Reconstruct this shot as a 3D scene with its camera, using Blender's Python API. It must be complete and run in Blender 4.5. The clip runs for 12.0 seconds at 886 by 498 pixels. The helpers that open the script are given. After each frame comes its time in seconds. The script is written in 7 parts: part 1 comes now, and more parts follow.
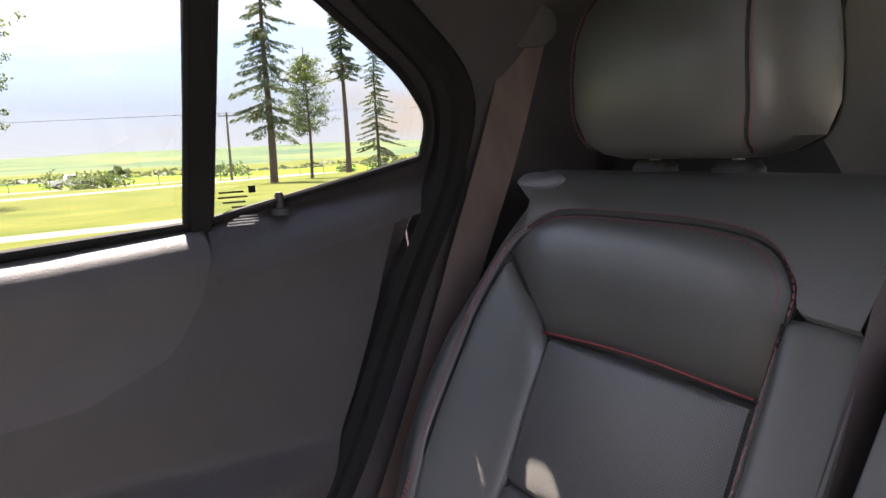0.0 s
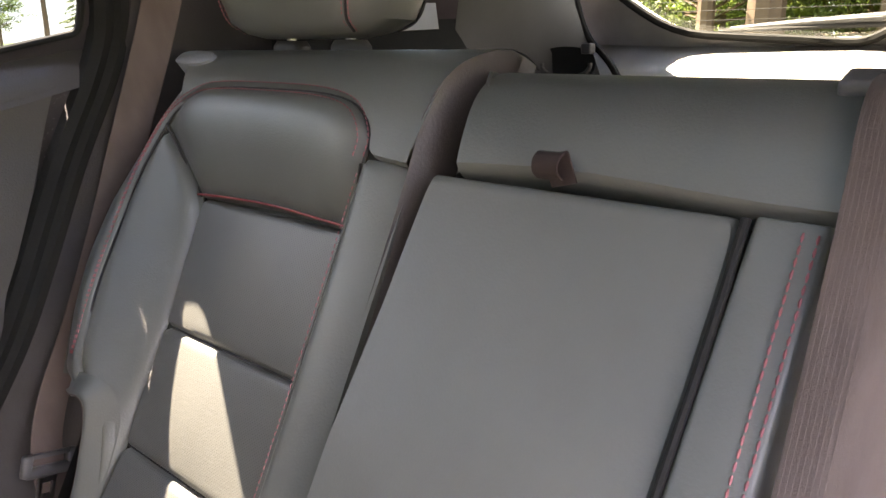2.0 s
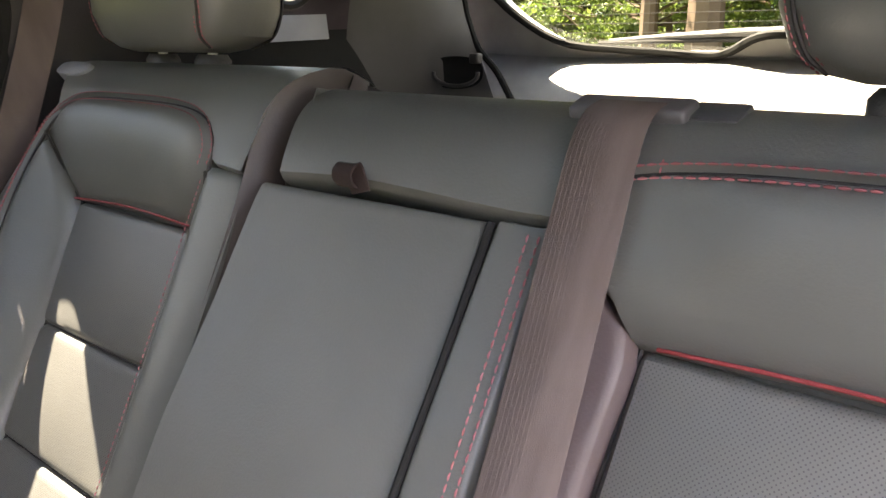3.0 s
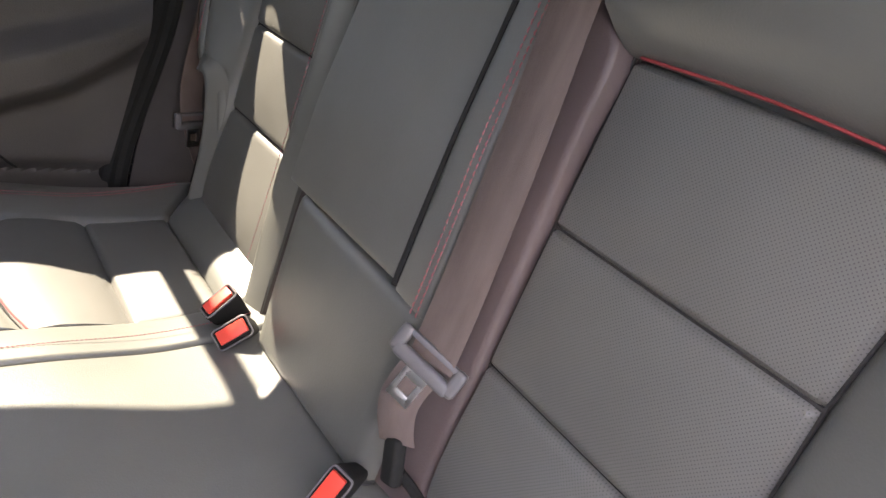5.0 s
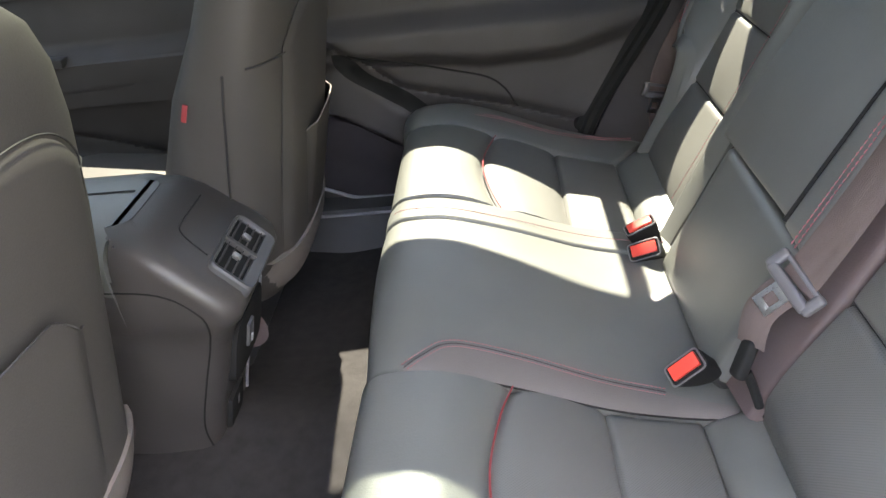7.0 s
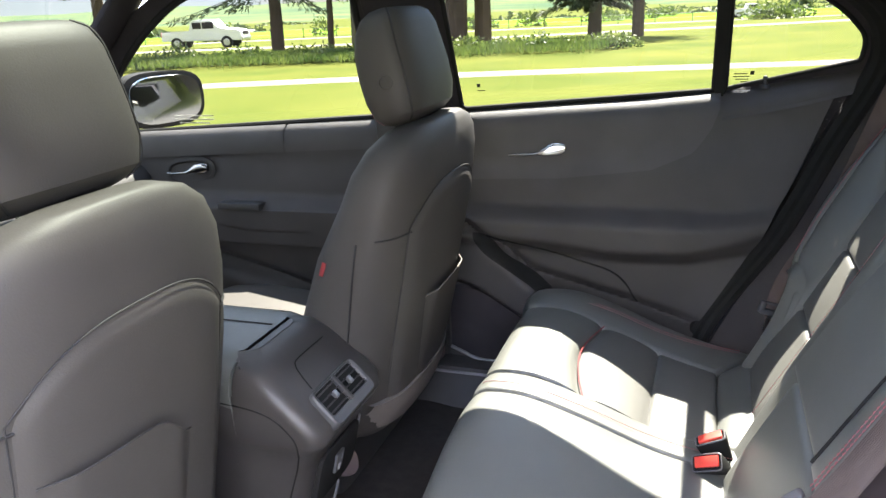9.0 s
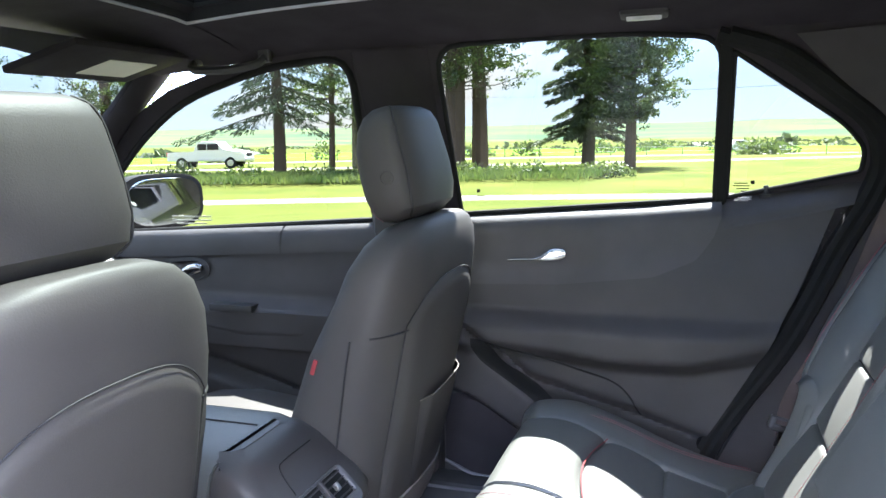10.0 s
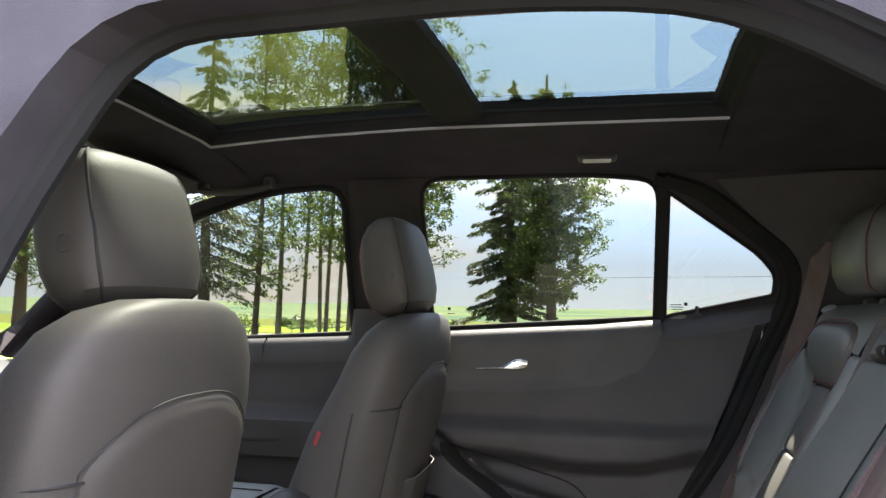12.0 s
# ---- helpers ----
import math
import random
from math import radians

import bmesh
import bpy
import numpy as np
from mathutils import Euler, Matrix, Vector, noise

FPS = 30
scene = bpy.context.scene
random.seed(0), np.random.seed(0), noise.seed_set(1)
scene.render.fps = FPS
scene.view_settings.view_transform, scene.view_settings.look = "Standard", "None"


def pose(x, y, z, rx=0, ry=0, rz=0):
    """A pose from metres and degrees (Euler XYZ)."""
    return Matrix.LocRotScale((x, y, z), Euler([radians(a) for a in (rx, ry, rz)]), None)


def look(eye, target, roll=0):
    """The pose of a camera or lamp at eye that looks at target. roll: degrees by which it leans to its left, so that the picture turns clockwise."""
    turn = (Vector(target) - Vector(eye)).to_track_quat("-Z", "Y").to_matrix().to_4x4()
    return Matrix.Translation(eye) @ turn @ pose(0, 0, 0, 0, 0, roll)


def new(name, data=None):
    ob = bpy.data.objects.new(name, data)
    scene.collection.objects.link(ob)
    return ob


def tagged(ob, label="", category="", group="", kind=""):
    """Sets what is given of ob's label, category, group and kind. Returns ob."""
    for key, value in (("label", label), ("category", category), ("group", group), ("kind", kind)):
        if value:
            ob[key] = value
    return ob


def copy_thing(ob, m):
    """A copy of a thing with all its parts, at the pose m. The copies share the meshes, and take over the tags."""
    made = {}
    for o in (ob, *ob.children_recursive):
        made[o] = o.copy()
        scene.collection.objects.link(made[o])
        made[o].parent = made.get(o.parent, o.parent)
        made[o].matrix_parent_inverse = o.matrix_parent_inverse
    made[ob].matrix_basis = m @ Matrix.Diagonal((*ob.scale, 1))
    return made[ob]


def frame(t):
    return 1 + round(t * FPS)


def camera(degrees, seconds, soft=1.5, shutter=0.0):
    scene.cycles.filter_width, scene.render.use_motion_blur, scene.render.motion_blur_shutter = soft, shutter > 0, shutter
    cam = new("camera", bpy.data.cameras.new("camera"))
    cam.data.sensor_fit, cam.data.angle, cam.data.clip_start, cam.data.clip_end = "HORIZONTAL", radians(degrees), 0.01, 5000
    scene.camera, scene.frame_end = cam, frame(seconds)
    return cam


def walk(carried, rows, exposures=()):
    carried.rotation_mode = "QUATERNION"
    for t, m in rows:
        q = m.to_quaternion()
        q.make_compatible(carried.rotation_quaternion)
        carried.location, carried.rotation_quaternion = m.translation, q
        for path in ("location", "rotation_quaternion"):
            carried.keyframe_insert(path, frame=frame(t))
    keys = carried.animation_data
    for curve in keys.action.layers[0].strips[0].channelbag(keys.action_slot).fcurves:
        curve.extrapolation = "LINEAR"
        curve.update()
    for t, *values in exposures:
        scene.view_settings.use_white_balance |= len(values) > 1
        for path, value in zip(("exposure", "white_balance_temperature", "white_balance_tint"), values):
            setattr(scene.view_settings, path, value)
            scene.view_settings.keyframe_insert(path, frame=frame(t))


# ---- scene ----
cam = camera(59.1, 12.0)

PATH = [
    (0, (-0.259, -0.148, 1.271), (0.645, 1.615, 1.0), -2.9),
    (0.5, (-0.27, -0.174, 1.241), (0.767, 1.475, 0.786), -4.2),
    (1, (-0.262, -0.21, 1.221), (0.873, 1.344, 0.678), -3.8),
    (1.5, (-0.25, -0.26, 1.22), (1.036, 1.172, 0.676), -2.2),
    (2, (-0.265, -0.321, 1.234), (1.139, 1.011, 0.73), -0.5),
    (2.5, (-0.264, -0.383, 1.251), (1.208, 0.884, 0.775), -0.1),
    (2.7, (-0.253, -0.415, 1.25), (1.232, 0.837, 0.774), -0.0),
    (4.5, (-0.218, -0.66, 1.301), (0.89, 0.679, 0.312), -3.0),
    (5, (-0.254, -0.716, 1.294), (0.593, 0.723, 0.194), -2.7),
    (5.5, (-0.267, -0.774, 1.29), (0.422, 0.699, 0.125), -2.6),
    (6, (-0.289, -0.861, 1.289), (0.188, 0.678, 0.105), -3.6),
    (6.5, (-0.311, -0.939, 1.303), (-0.158, 0.732, 0.215), -5.8),
    (7, (-0.303, -0.983, 1.31), (-0.474, 0.746, 0.319), -7.0),
    (7.2, (-0.29, -0.995, 1.312), (-0.551, 0.731, 0.335), -6.6),
    (8.8, (-0.129, -1.086, 1.399), (-0.732, 0.718, 0.782), -2.0),
    (9, (-0.113, -1.091, 1.403), (-0.748, 0.707, 0.801), -2.6),
    (9.5, (-0.102, -1.116, 1.407), (-0.813, 0.657, 0.817), -2.4),
    (10, (-0.132, -1.063, 1.35), (-0.747, 0.75, 1.062), -1.1),
    (10.5, (-0.249, -1.044, 1.262), (-0.5357, 0.75, 1.3155), 0.2),
    (11, (-0.271, -1.11, 1.204), (-0.5498, 0.75, 1.3889), 1.7),
    (11.5, (-0.232, -1.221, 1.18), (-0.5314, 0.75, 1.4134), 1.7),
    (12, (-0.195, -1.332, 1.199), (-0.6757, 0.75, 1.368), 1.1),
]
EXPOSURES = [(0, 5.28, 7400, 33), (1.0, 5.95, 8250, 26), (2.0, 6.2, 8350, 25), (2.5, 6.12, 8350, 24), (4.5, 5.75, 8300, 20), (5.0, 5.26, 8300, 24), (5.5, 4.96, 8400, 23), (6.0, 5.02, 8400, 20), (7.2, 5.42, 7500, 15), (9.5, 5.36, 6800, 19), (10, 5.6, 6200, 18), (10.5, 5.21, 6900, 26), (11, 5.23, 8400, 23), (11.5, 5.17, 8300, 21), (12, 5.03, 7400, 20)]
walk(cam, [(t, look(eye, target, roll)) for t, eye, target, roll in PATH], EXPOSURES)

# ---- world, sun, exposure ----
SUN_DIR = Vector((0.015, 0.715, 1.0)).normalized()
world = bpy.data.worlds.new("sky")
scene.world = world
world.use_nodes = True
wn, wl = world.node_tree.nodes, world.node_tree.links
wn.clear()
w_out, w_bg = wn.new("ShaderNodeOutputWorld"), wn.new("ShaderNodeBackground")
w_sky = wn.new("ShaderNodeTexSky")
w_sky.sky_type, w_sky.sun_disc = "NISHITA", False
w_sky.sun_elevation = math.asin(SUN_DIR.z)
w_sky.sun_rotation = math.atan2(SUN_DIR.x, SUN_DIR.y)
w_co, w_map, w_noise, w_ramp, w_mix = (wn.new(k) for k in ("ShaderNodeTexCoord", "ShaderNodeMapping", "ShaderNodeTexNoise", "ShaderNodeValToRGB", "ShaderNodeMixRGB"))
w_map.inputs["Scale"].default_value = (1.0, 1.0, 4.0)
w_noise.inputs["Scale"].default_value, w_noise.inputs["Detail"].default_value = 2.6, 7.0
w_ramp.color_ramp.elements[0].position, w_ramp.color_ramp.elements[1].position = 0.455, 0.635
w_mix.inputs["Color2"].default_value = (4.6, 4.6, 4.55, 1)
w_sky.air_density, w_sky.dust_density, w_sky.ozone_density = 1.0, 0.05, 1.0
w_lift = wn.new("ShaderNodeMapping")
w_lift.inputs["Location"].default_value = (0, 0, 0.16)
wl.new(w_co.outputs["Generated"], w_lift.inputs["Vector"])
wl.new(w_lift.outputs["Vector"], w_sky.inputs["Vector"])
wl.new(w_co.outputs["Generated"], w_map.inputs["Vector"])
wl.new(w_map.outputs["Vector"], w_noise.inputs["Vector"])
wl.new(w_noise.outputs["Fac"], w_ramp.inputs["Fac"])
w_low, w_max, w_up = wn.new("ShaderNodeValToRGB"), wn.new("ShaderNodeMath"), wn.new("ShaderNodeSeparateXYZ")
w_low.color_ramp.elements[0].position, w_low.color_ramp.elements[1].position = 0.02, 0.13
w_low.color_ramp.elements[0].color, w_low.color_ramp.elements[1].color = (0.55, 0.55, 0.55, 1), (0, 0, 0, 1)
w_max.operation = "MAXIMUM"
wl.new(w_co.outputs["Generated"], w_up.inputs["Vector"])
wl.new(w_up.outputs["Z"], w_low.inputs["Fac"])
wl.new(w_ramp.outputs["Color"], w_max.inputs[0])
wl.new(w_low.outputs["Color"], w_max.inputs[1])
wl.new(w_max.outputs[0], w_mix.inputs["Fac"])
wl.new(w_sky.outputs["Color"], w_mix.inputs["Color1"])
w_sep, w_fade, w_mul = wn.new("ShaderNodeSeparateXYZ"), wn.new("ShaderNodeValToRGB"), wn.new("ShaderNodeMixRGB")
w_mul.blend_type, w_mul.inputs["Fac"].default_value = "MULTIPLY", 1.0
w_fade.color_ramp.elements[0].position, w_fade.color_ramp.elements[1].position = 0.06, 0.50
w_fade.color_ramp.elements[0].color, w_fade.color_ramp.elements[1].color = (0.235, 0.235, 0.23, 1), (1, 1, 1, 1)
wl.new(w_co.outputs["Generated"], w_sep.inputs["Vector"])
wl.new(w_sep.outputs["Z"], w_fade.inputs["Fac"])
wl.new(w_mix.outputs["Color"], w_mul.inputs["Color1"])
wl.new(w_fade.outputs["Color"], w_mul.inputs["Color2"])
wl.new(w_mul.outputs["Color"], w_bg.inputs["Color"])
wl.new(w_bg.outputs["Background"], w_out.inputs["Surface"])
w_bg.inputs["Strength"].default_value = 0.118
sun = new("sun", bpy.data.lights.new("sun", "SUN"))
sun.data.energy, sun.data.angle, sun.data.color = 5.0, radians(0.6), (1.0, 0.985, 0.955)
sun.matrix_world = look(SUN_DIR * 50, (0, 0, 0))


# ---- materials ----
def mat(name, color, rough=0.6, metal=0.0, vary=0.15, scale=12.0, fine=220.0, bump=0.15, spec=0.5, color2=None, contrast=(0.3, 0.7), stretch=(1, 1, 1)):
    m = bpy.data.materials.new(name)
    m.use_nodes = True
    n, l = m.node_tree.nodes, m.node_tree.links
    b = n["Principled BSDF"]
    b.inputs["Metallic"].default_value = metal
    b.inputs["Specular IOR Level"].default_value = spec
    co, mp = n.new("ShaderNodeTexCoord"), n.new("ShaderNodeMapping")
    mp.inputs["Scale"].default_value = stretch
    l.new(co.outputs["Object"], mp.inputs["Vector"])
    big, small = n.new("ShaderNodeTexNoise"), n.new("ShaderNodeTexNoise")
    big.inputs["Scale"].default_value, big.inputs["Detail"].default_value = scale, 5
    small.inputs["Scale"].default_value, small.inputs["Detail"].default_value = fine, 3
    ramp = n.new("ShaderNodeValToRGB")
    c = Vector(color)
    dark, light = (c * (1 - vary), c * (1 + vary)) if color2 is None else (c, Vector(color2))
    ramp.color_ramp.elements[0].position, ramp.color_ramp.elements[1].position = contrast
    ramp.color_ramp.elements[0].color, ramp.color_ramp.elements[1].color = (*dark, 1), (*light, 1)
    l.new(mp.outputs["Vector"], big.inputs["Vector"])
    l.new(mp.outputs["Vector"], small.inputs["Vector"])
    l.new(big.outputs["Fac"], ramp.inputs["Fac"])
    l.new(ramp.outputs["Color"], b.inputs["Base Color"])
    mr = n.new("ShaderNodeMapRange")
    mr.inputs["To Min"].default_value, mr.inputs["To Max"].default_value = max(rough - 0.08, 0.02), min(rough + 0.08, 1)
    l.new(small.outputs["Fac"], mr.inputs["Value"])
    l.new(mr.outputs["Result"], b.inputs["Roughness"])
    if bump:
        bp = n.new("ShaderNodeBump")
        bp.inputs["Strength"].default_value, bp.inputs["Distance"].default_value = bump, 0.002
        l.new(small.outputs["Fac"], bp.inputs["Height"])
        l.new(bp.outputs["Normal"], b.inputs["Normal"])
    return m


def leather(name, color, rough, perforated=False, gloss=0.62):
    m = mat(name, color, rough, vary=0.1, scale=6, fine=420, bump=0.14, spec=gloss)
    n, l = m.node_tree.nodes, m.node_tree.links
    b, bp = n["Principled BSDF"], next(x for x in n if x.type == "BUMP")
    cell = n.new("ShaderNodeTexVoronoi")
    cell.inputs["Scale"].default_value = 520
    cell.feature = "DISTANCE_TO_EDGE"
    l.new(next(x for x in n if x.type == "MAPPING").outputs["Vector"], cell.inputs["Vector"])
    cr = n.new("ShaderNodeBump")
    cr.inputs["Strength"].default_value, cr.inputs["Distance"].default_value = 0.075, 0.001
    l.new(cell.outputs["Distance"], cr.inputs["Height"])
    l.new(cr.outputs["Normal"], bp.inputs["Normal"])
    if perforated:
        uv, sep = n.new("ShaderNodeUVMap"), n.new("ShaderNodeSeparateXYZ")
        l.new(uv.outputs["UV"], sep.inputs["Vector"])
        waves = []
        for axis in "XY":
            mul, sn = n.new("ShaderNodeMath"), n.new("ShaderNodeMath")
            mul.operation, sn.operation = "MULTIPLY", "SINE"
            mul.inputs[1].default_value = 2 * math.pi / 0.0040
            l.new(sep.outputs[axis], mul.inputs[0])
            l.new(mul.outputs[0], sn.inputs[0])
            waves.append(sn)
        prod, hole, mix = n.new("ShaderNodeMath"), n.new("ShaderNodeMapRange"), n.new("ShaderNodeMixRGB")
        prod.operation, mix.blend_type = "MULTIPLY", "MULTIPLY"
        l.new(waves[0].outputs[0], prod.inputs[0])
        l.new(waves[1].outputs[0], prod.inputs[1])
        hole.inputs["From Min"].default_value, hole.inputs["From Max"].default_value = 0.55, 0.8
        l.new(prod.outputs[0], hole.inputs["Value"])
        l.new(hole.outputs["Result"], mix.inputs["Fac"])
        old = b.inputs["Base Color"].links[0].from_socket
        l.new(old, mix.inputs["Color1"])
        mix.inputs["Color2"].default_value = (0.42, 0.42, 0.42, 1)
        l.new(mix.outputs["Color"], b.inputs["Base Color"])
    return m


def glass_mat(name, tint, rough=0.02):
    m = bpy.data.materials.new(name)
    m.use_nodes = True
    n, l = m.node_tree.nodes, m.node_tree.links
    n.clear()
    out, mix, tr, gl, lw, pw, mr = (n.new(k) for k in ("ShaderNodeOutputMaterial", "ShaderNodeMixShader", "ShaderNodeBsdfTransparent", "ShaderNodeBsdfGlossy", "ShaderNodeLayerWeight", "ShaderNodeMath", "ShaderNodeMapRange"))
    tr.inputs["Color"].default_value, gl.inputs["Roughness"].default_value = (*tint, 1), rough
    lw.inputs["Blend"].default_value = 0.5
    pw.operation, pw.inputs[1].default_value = "POWER", 5.0
    mr.inputs["To Min"].default_value, mr.inputs["To Max"].default_value = 0.05, 0.9
    l.new(lw.outputs["Facing"], pw.inputs[0])
    l.new(pw.outputs[0], mr.inputs["Value"])
    l.new(mr.outputs["Result"], mix.inputs["Fac"])
    l.new(tr.outputs["BSDF"], mix.inputs[1])
    l.new(gl.outputs["BSDF"], mix.inputs[2])
    l.new(mix.outputs["Shader"], out.inputs["Surface"])
    return m


LEATHER = leather("dark_leather", (0.112, 0.114, 0.104), 0.41)
PERF = leather("perforated_leather", (0.114, 0.112, 0.103), 0.46, True)
VINYL = leather("grey_vinyl", (0.116, 0.117, 0.107), 0.48)
PLASTIC = mat("black_plastic", (0.042, 0.041, 0.041), 0.55, fine=500, bump=0.25)
FRONTVINYL = leather("front_seat_vinyl", (0.060, 0.054, 0.049), 0.58, gloss=0.32)
PILLARTRIM = mat("dark_pillar_trim", (0.055, 0.051, 0.052), 0.75, scale=8, fine=420, bump=0.35, spec=0.25)
TRIM = mat("charcoal_trim", (0.047, 0.043, 0.042), 0.6, scale=8, fine=420, bump=0.35)
SILLTRIM = mat("grained_sill_plastic", (0.060, 0.056, 0.055), 0.55, scale=8, fine=520, bump=0.35)
CONSOLE = mat("satin_console_plastic", (0.047, 0.042, 0.040), 0.42, scale=8, fine=500, bump=0.2)
BEIGE = mat("taupe_plastic", (0.17, 0.145, 0.13), 0.5, fine=400, bump=0.2)
VENTGREY = mat("vent_grey", (0.075, 0.075, 0.078), 0.4, fine=400, bump=0.15)
GREYPLASTIC = mat("grey_plastic", (0.24, 0.24, 0.25), 0.5, fine=400, bump=0.2)
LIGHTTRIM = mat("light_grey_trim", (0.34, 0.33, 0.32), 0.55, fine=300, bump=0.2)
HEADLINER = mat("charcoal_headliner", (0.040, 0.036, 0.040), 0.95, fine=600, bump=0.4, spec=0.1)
RUBBER = mat("black_rubber", (0.014, 0.014, 0.014), 0.8, fine=300, bump=0.1, spec=0.2)
WEB = mat("mauve_grey_webbing", (0.142, 0.108, 0.099), 0.75, fine=900, bump=0.5, stretch=(1, 6, 1), spec=0.2)
SLEEVE = leather("mauve_vinyl", (0.094, 0.067, 0.066), 0.55)
SIDEVINYL = leather("brown_side_vinyl", (0.055, 0.042, 0.040), 0.55)
TAB = mat("brown_tab_webbing", (0.042, 0.028, 0.026), 0.7, fine=900, bump=0.5, spec=0.2)
STRIP = leather("mauve_grey_leather", (0.126, 0.112, 0.104), 0.5)
TONGUE = mat("grey_tongue_plastic", (0.105, 0.10, 0.104), 0.42, fine=400, bump=0.15)
RED = mat("red_buckle_plastic", (0.70, 0.06, 0.04), 0.4, vary=0.06, bump=0.05)
PIPING = mat("red_piping", (0.27, 0.034, 0.038), 0.45, vary=0.1, bump=0.05)
THREAD = mat("red_thread", (0.29, 0.090, 0.10), 0.7, vary=0.2, bump=0.1)
DARKTHREAD = mat("dark_thread", (0.02, 0.018, 0.018), 0.7, bump=0.1)
STEEL = mat("brushed_steel", (0.55, 0.55, 0.55), 0.3, 1.0, fine=500, bump=0.1)
CHROME = mat("chrome", (0.75, 0.74, 0.72), 0.12, 1.0, vary=0.03, bump=0.02)
CARPET = mat("charcoal_carpet", (0.040, 0.037, 0.037), 1.0, scale=40, fine=900, bump=0.9, spec=0.05)
BODY = mat("dark_grey_car_paint", (0.05, 0.052, 0.056), 0.25, 0.4, bump=0.0)
WHITE = mat("white_paint", (0.78, 0.78, 0.77), 0.3, vary=0.04, bump=0.02)
GLASS = glass_mat("window_glass", (0.150, 0.162, 0.152))
ROOFGLASS = glass_mat("tinted_roof_glass", (0.060, 0.071, 0.063))
REARGLASS = glass_mat("tinted_rear_glass", (0.25, 0.265, 0.225))
MIRROR = mat("mirror_glass", (0.85, 0.87, 0.88), 0.02, 1.0, vary=0.01, bump=0.0)
LENS = mat("lamp_lens", (0.7, 0.7, 0.68), 0.25, bump=0.05)
PAPER = mat("pale_label", (0.75, 0.74, 0.62), 0.6, vary=0.04, bump=0.05)
GRASS = mat("mown_lawn", (0.050, 0.070, 0.013), 0.9, scale=0.35, fine=14, bump=0.6, color2=(0.100, 0.102, 0.022), contrast=(0.3, 0.75), spec=0.02)
ROADM = mat("pale_gravel_road", (0.19, 0.175, 0.15), 0.95, scale=0.8, fine=20, bump=0.5, spec=0.1)
PALEBARK = mat("pale_birch_bark", (0.22, 0.20, 0.17), 0.9, scale=6, fine=40, bump=0.6, spec=0.1, color2=(0.08, 0.07, 0.06))
BARK = mat("grey_brown_bark", (0.09, 0.065, 0.05), 0.95, scale=5, fine=30, bump=0.9, spec=0.1, stretch=(1, 1, 0.25))
LEAF = mat("green_leaves", (0.045, 0.085, 0.018), 0.6, scale=1.1, color2=(0.13, 0.165, 0.040), contrast=(0.35, 0.72), bump=0.1)
SPRUCE = mat("spruce_needles", (0.045, 0.075, 0.03), 0.7, scale=1.5, color2=(0.11, 0.14, 0.055), bump=0.1)


def translucent(m, share):
    """Lets light through thin leaves."""
    n, l = m.node_tree.nodes, m.node_tree.links
    b, out = n["Principled BSDF"], n["Material Output"]
    tr, mix = n.new("ShaderNodeBsdfTranslucent"), n.new("ShaderNodeMixShader")
    l.new(b.inputs["Base Color"].links[0].from_socket, tr.inputs["Color"])
    mix.inputs["Fac"].default_value = share
    l.new(b.outputs["BSDF"], mix.inputs[1])
    l.new(tr.outputs["BSDF"], mix.inputs[2])
    l.new(mix.outputs["Shader"], out.inputs["Surface"])


BIRCHLEAF = mat("light_birch_leaves", (0.075, 0.13, 0.028), 0.6, scale=1.1, color2=(0.19, 0.23, 0.055), contrast=(0.35, 0.72), bump=0.1)
translucent(BIRCHLEAF, 0.5)
translucent(LEAF, 0.45)
translucent(SPRUCE, 0.25)
HILL = mat("hazy_hills", (0.05, 0.085, 0.055), 1.0, spec=0.0, scale=0.004, fine=0.03, bump=0.0, color2=(0.11, 0.13, 0.06), contrast=(0.42, 0.6), stretch=(1, 3, 1))
FIELD = mat("green_field", (0.08, 0.16, 0.02), 0.95, scale=0.02, fine=1, bump=0.3, color2=(0.13, 0.22, 0.03), spec=0.0)
# ground out of view, given a dark grey to limit light bounced into the cabin
LOT = mat("dark_unseen_ground", (0.062, 0.060, 0.058), 0.95, scale=2.0, fine=60, bump=0.6, spec=0.1)
WOODPOST = mat("weathered_wood", (0.12, 0.10, 0.085), 0.9, fine=60, bump=0.5)


# ---- building tools ----
def thing(name, label, category, at, group="", kind=""):
    ob = new(name)
    ob.empty_display_size = 0.05
    ob.location = at
    return tagged(ob, label, category, group, kind)


def part(name, bm, material, parent=None, label="", smooth=True):
    me = bpy.data.meshes.new(name)
    bmesh.ops.recalc_face_normals(bm, faces=bm.faces[:])
    for f in bm.faces:
        f.smooth = smooth
    bm.to_mesh(me)
    bm.free()
    me.materials.append(material)
    if smooth:
        me.set_sharp_from_angle(angle=radians(38))
    ob = new(name, me)
    if parent is not None:
        ob.parent = parent
        if parent.parent is None:
            ob.matrix_parent_inverse = Matrix.Translation(-Vector(parent.location))
    if label:
        tagged(ob, label)
    return ob


def structure(name, bm, material, label, category, smooth=True):
    return tagged(part(name, bm, material, None, "", smooth), label, category, kind="structure")


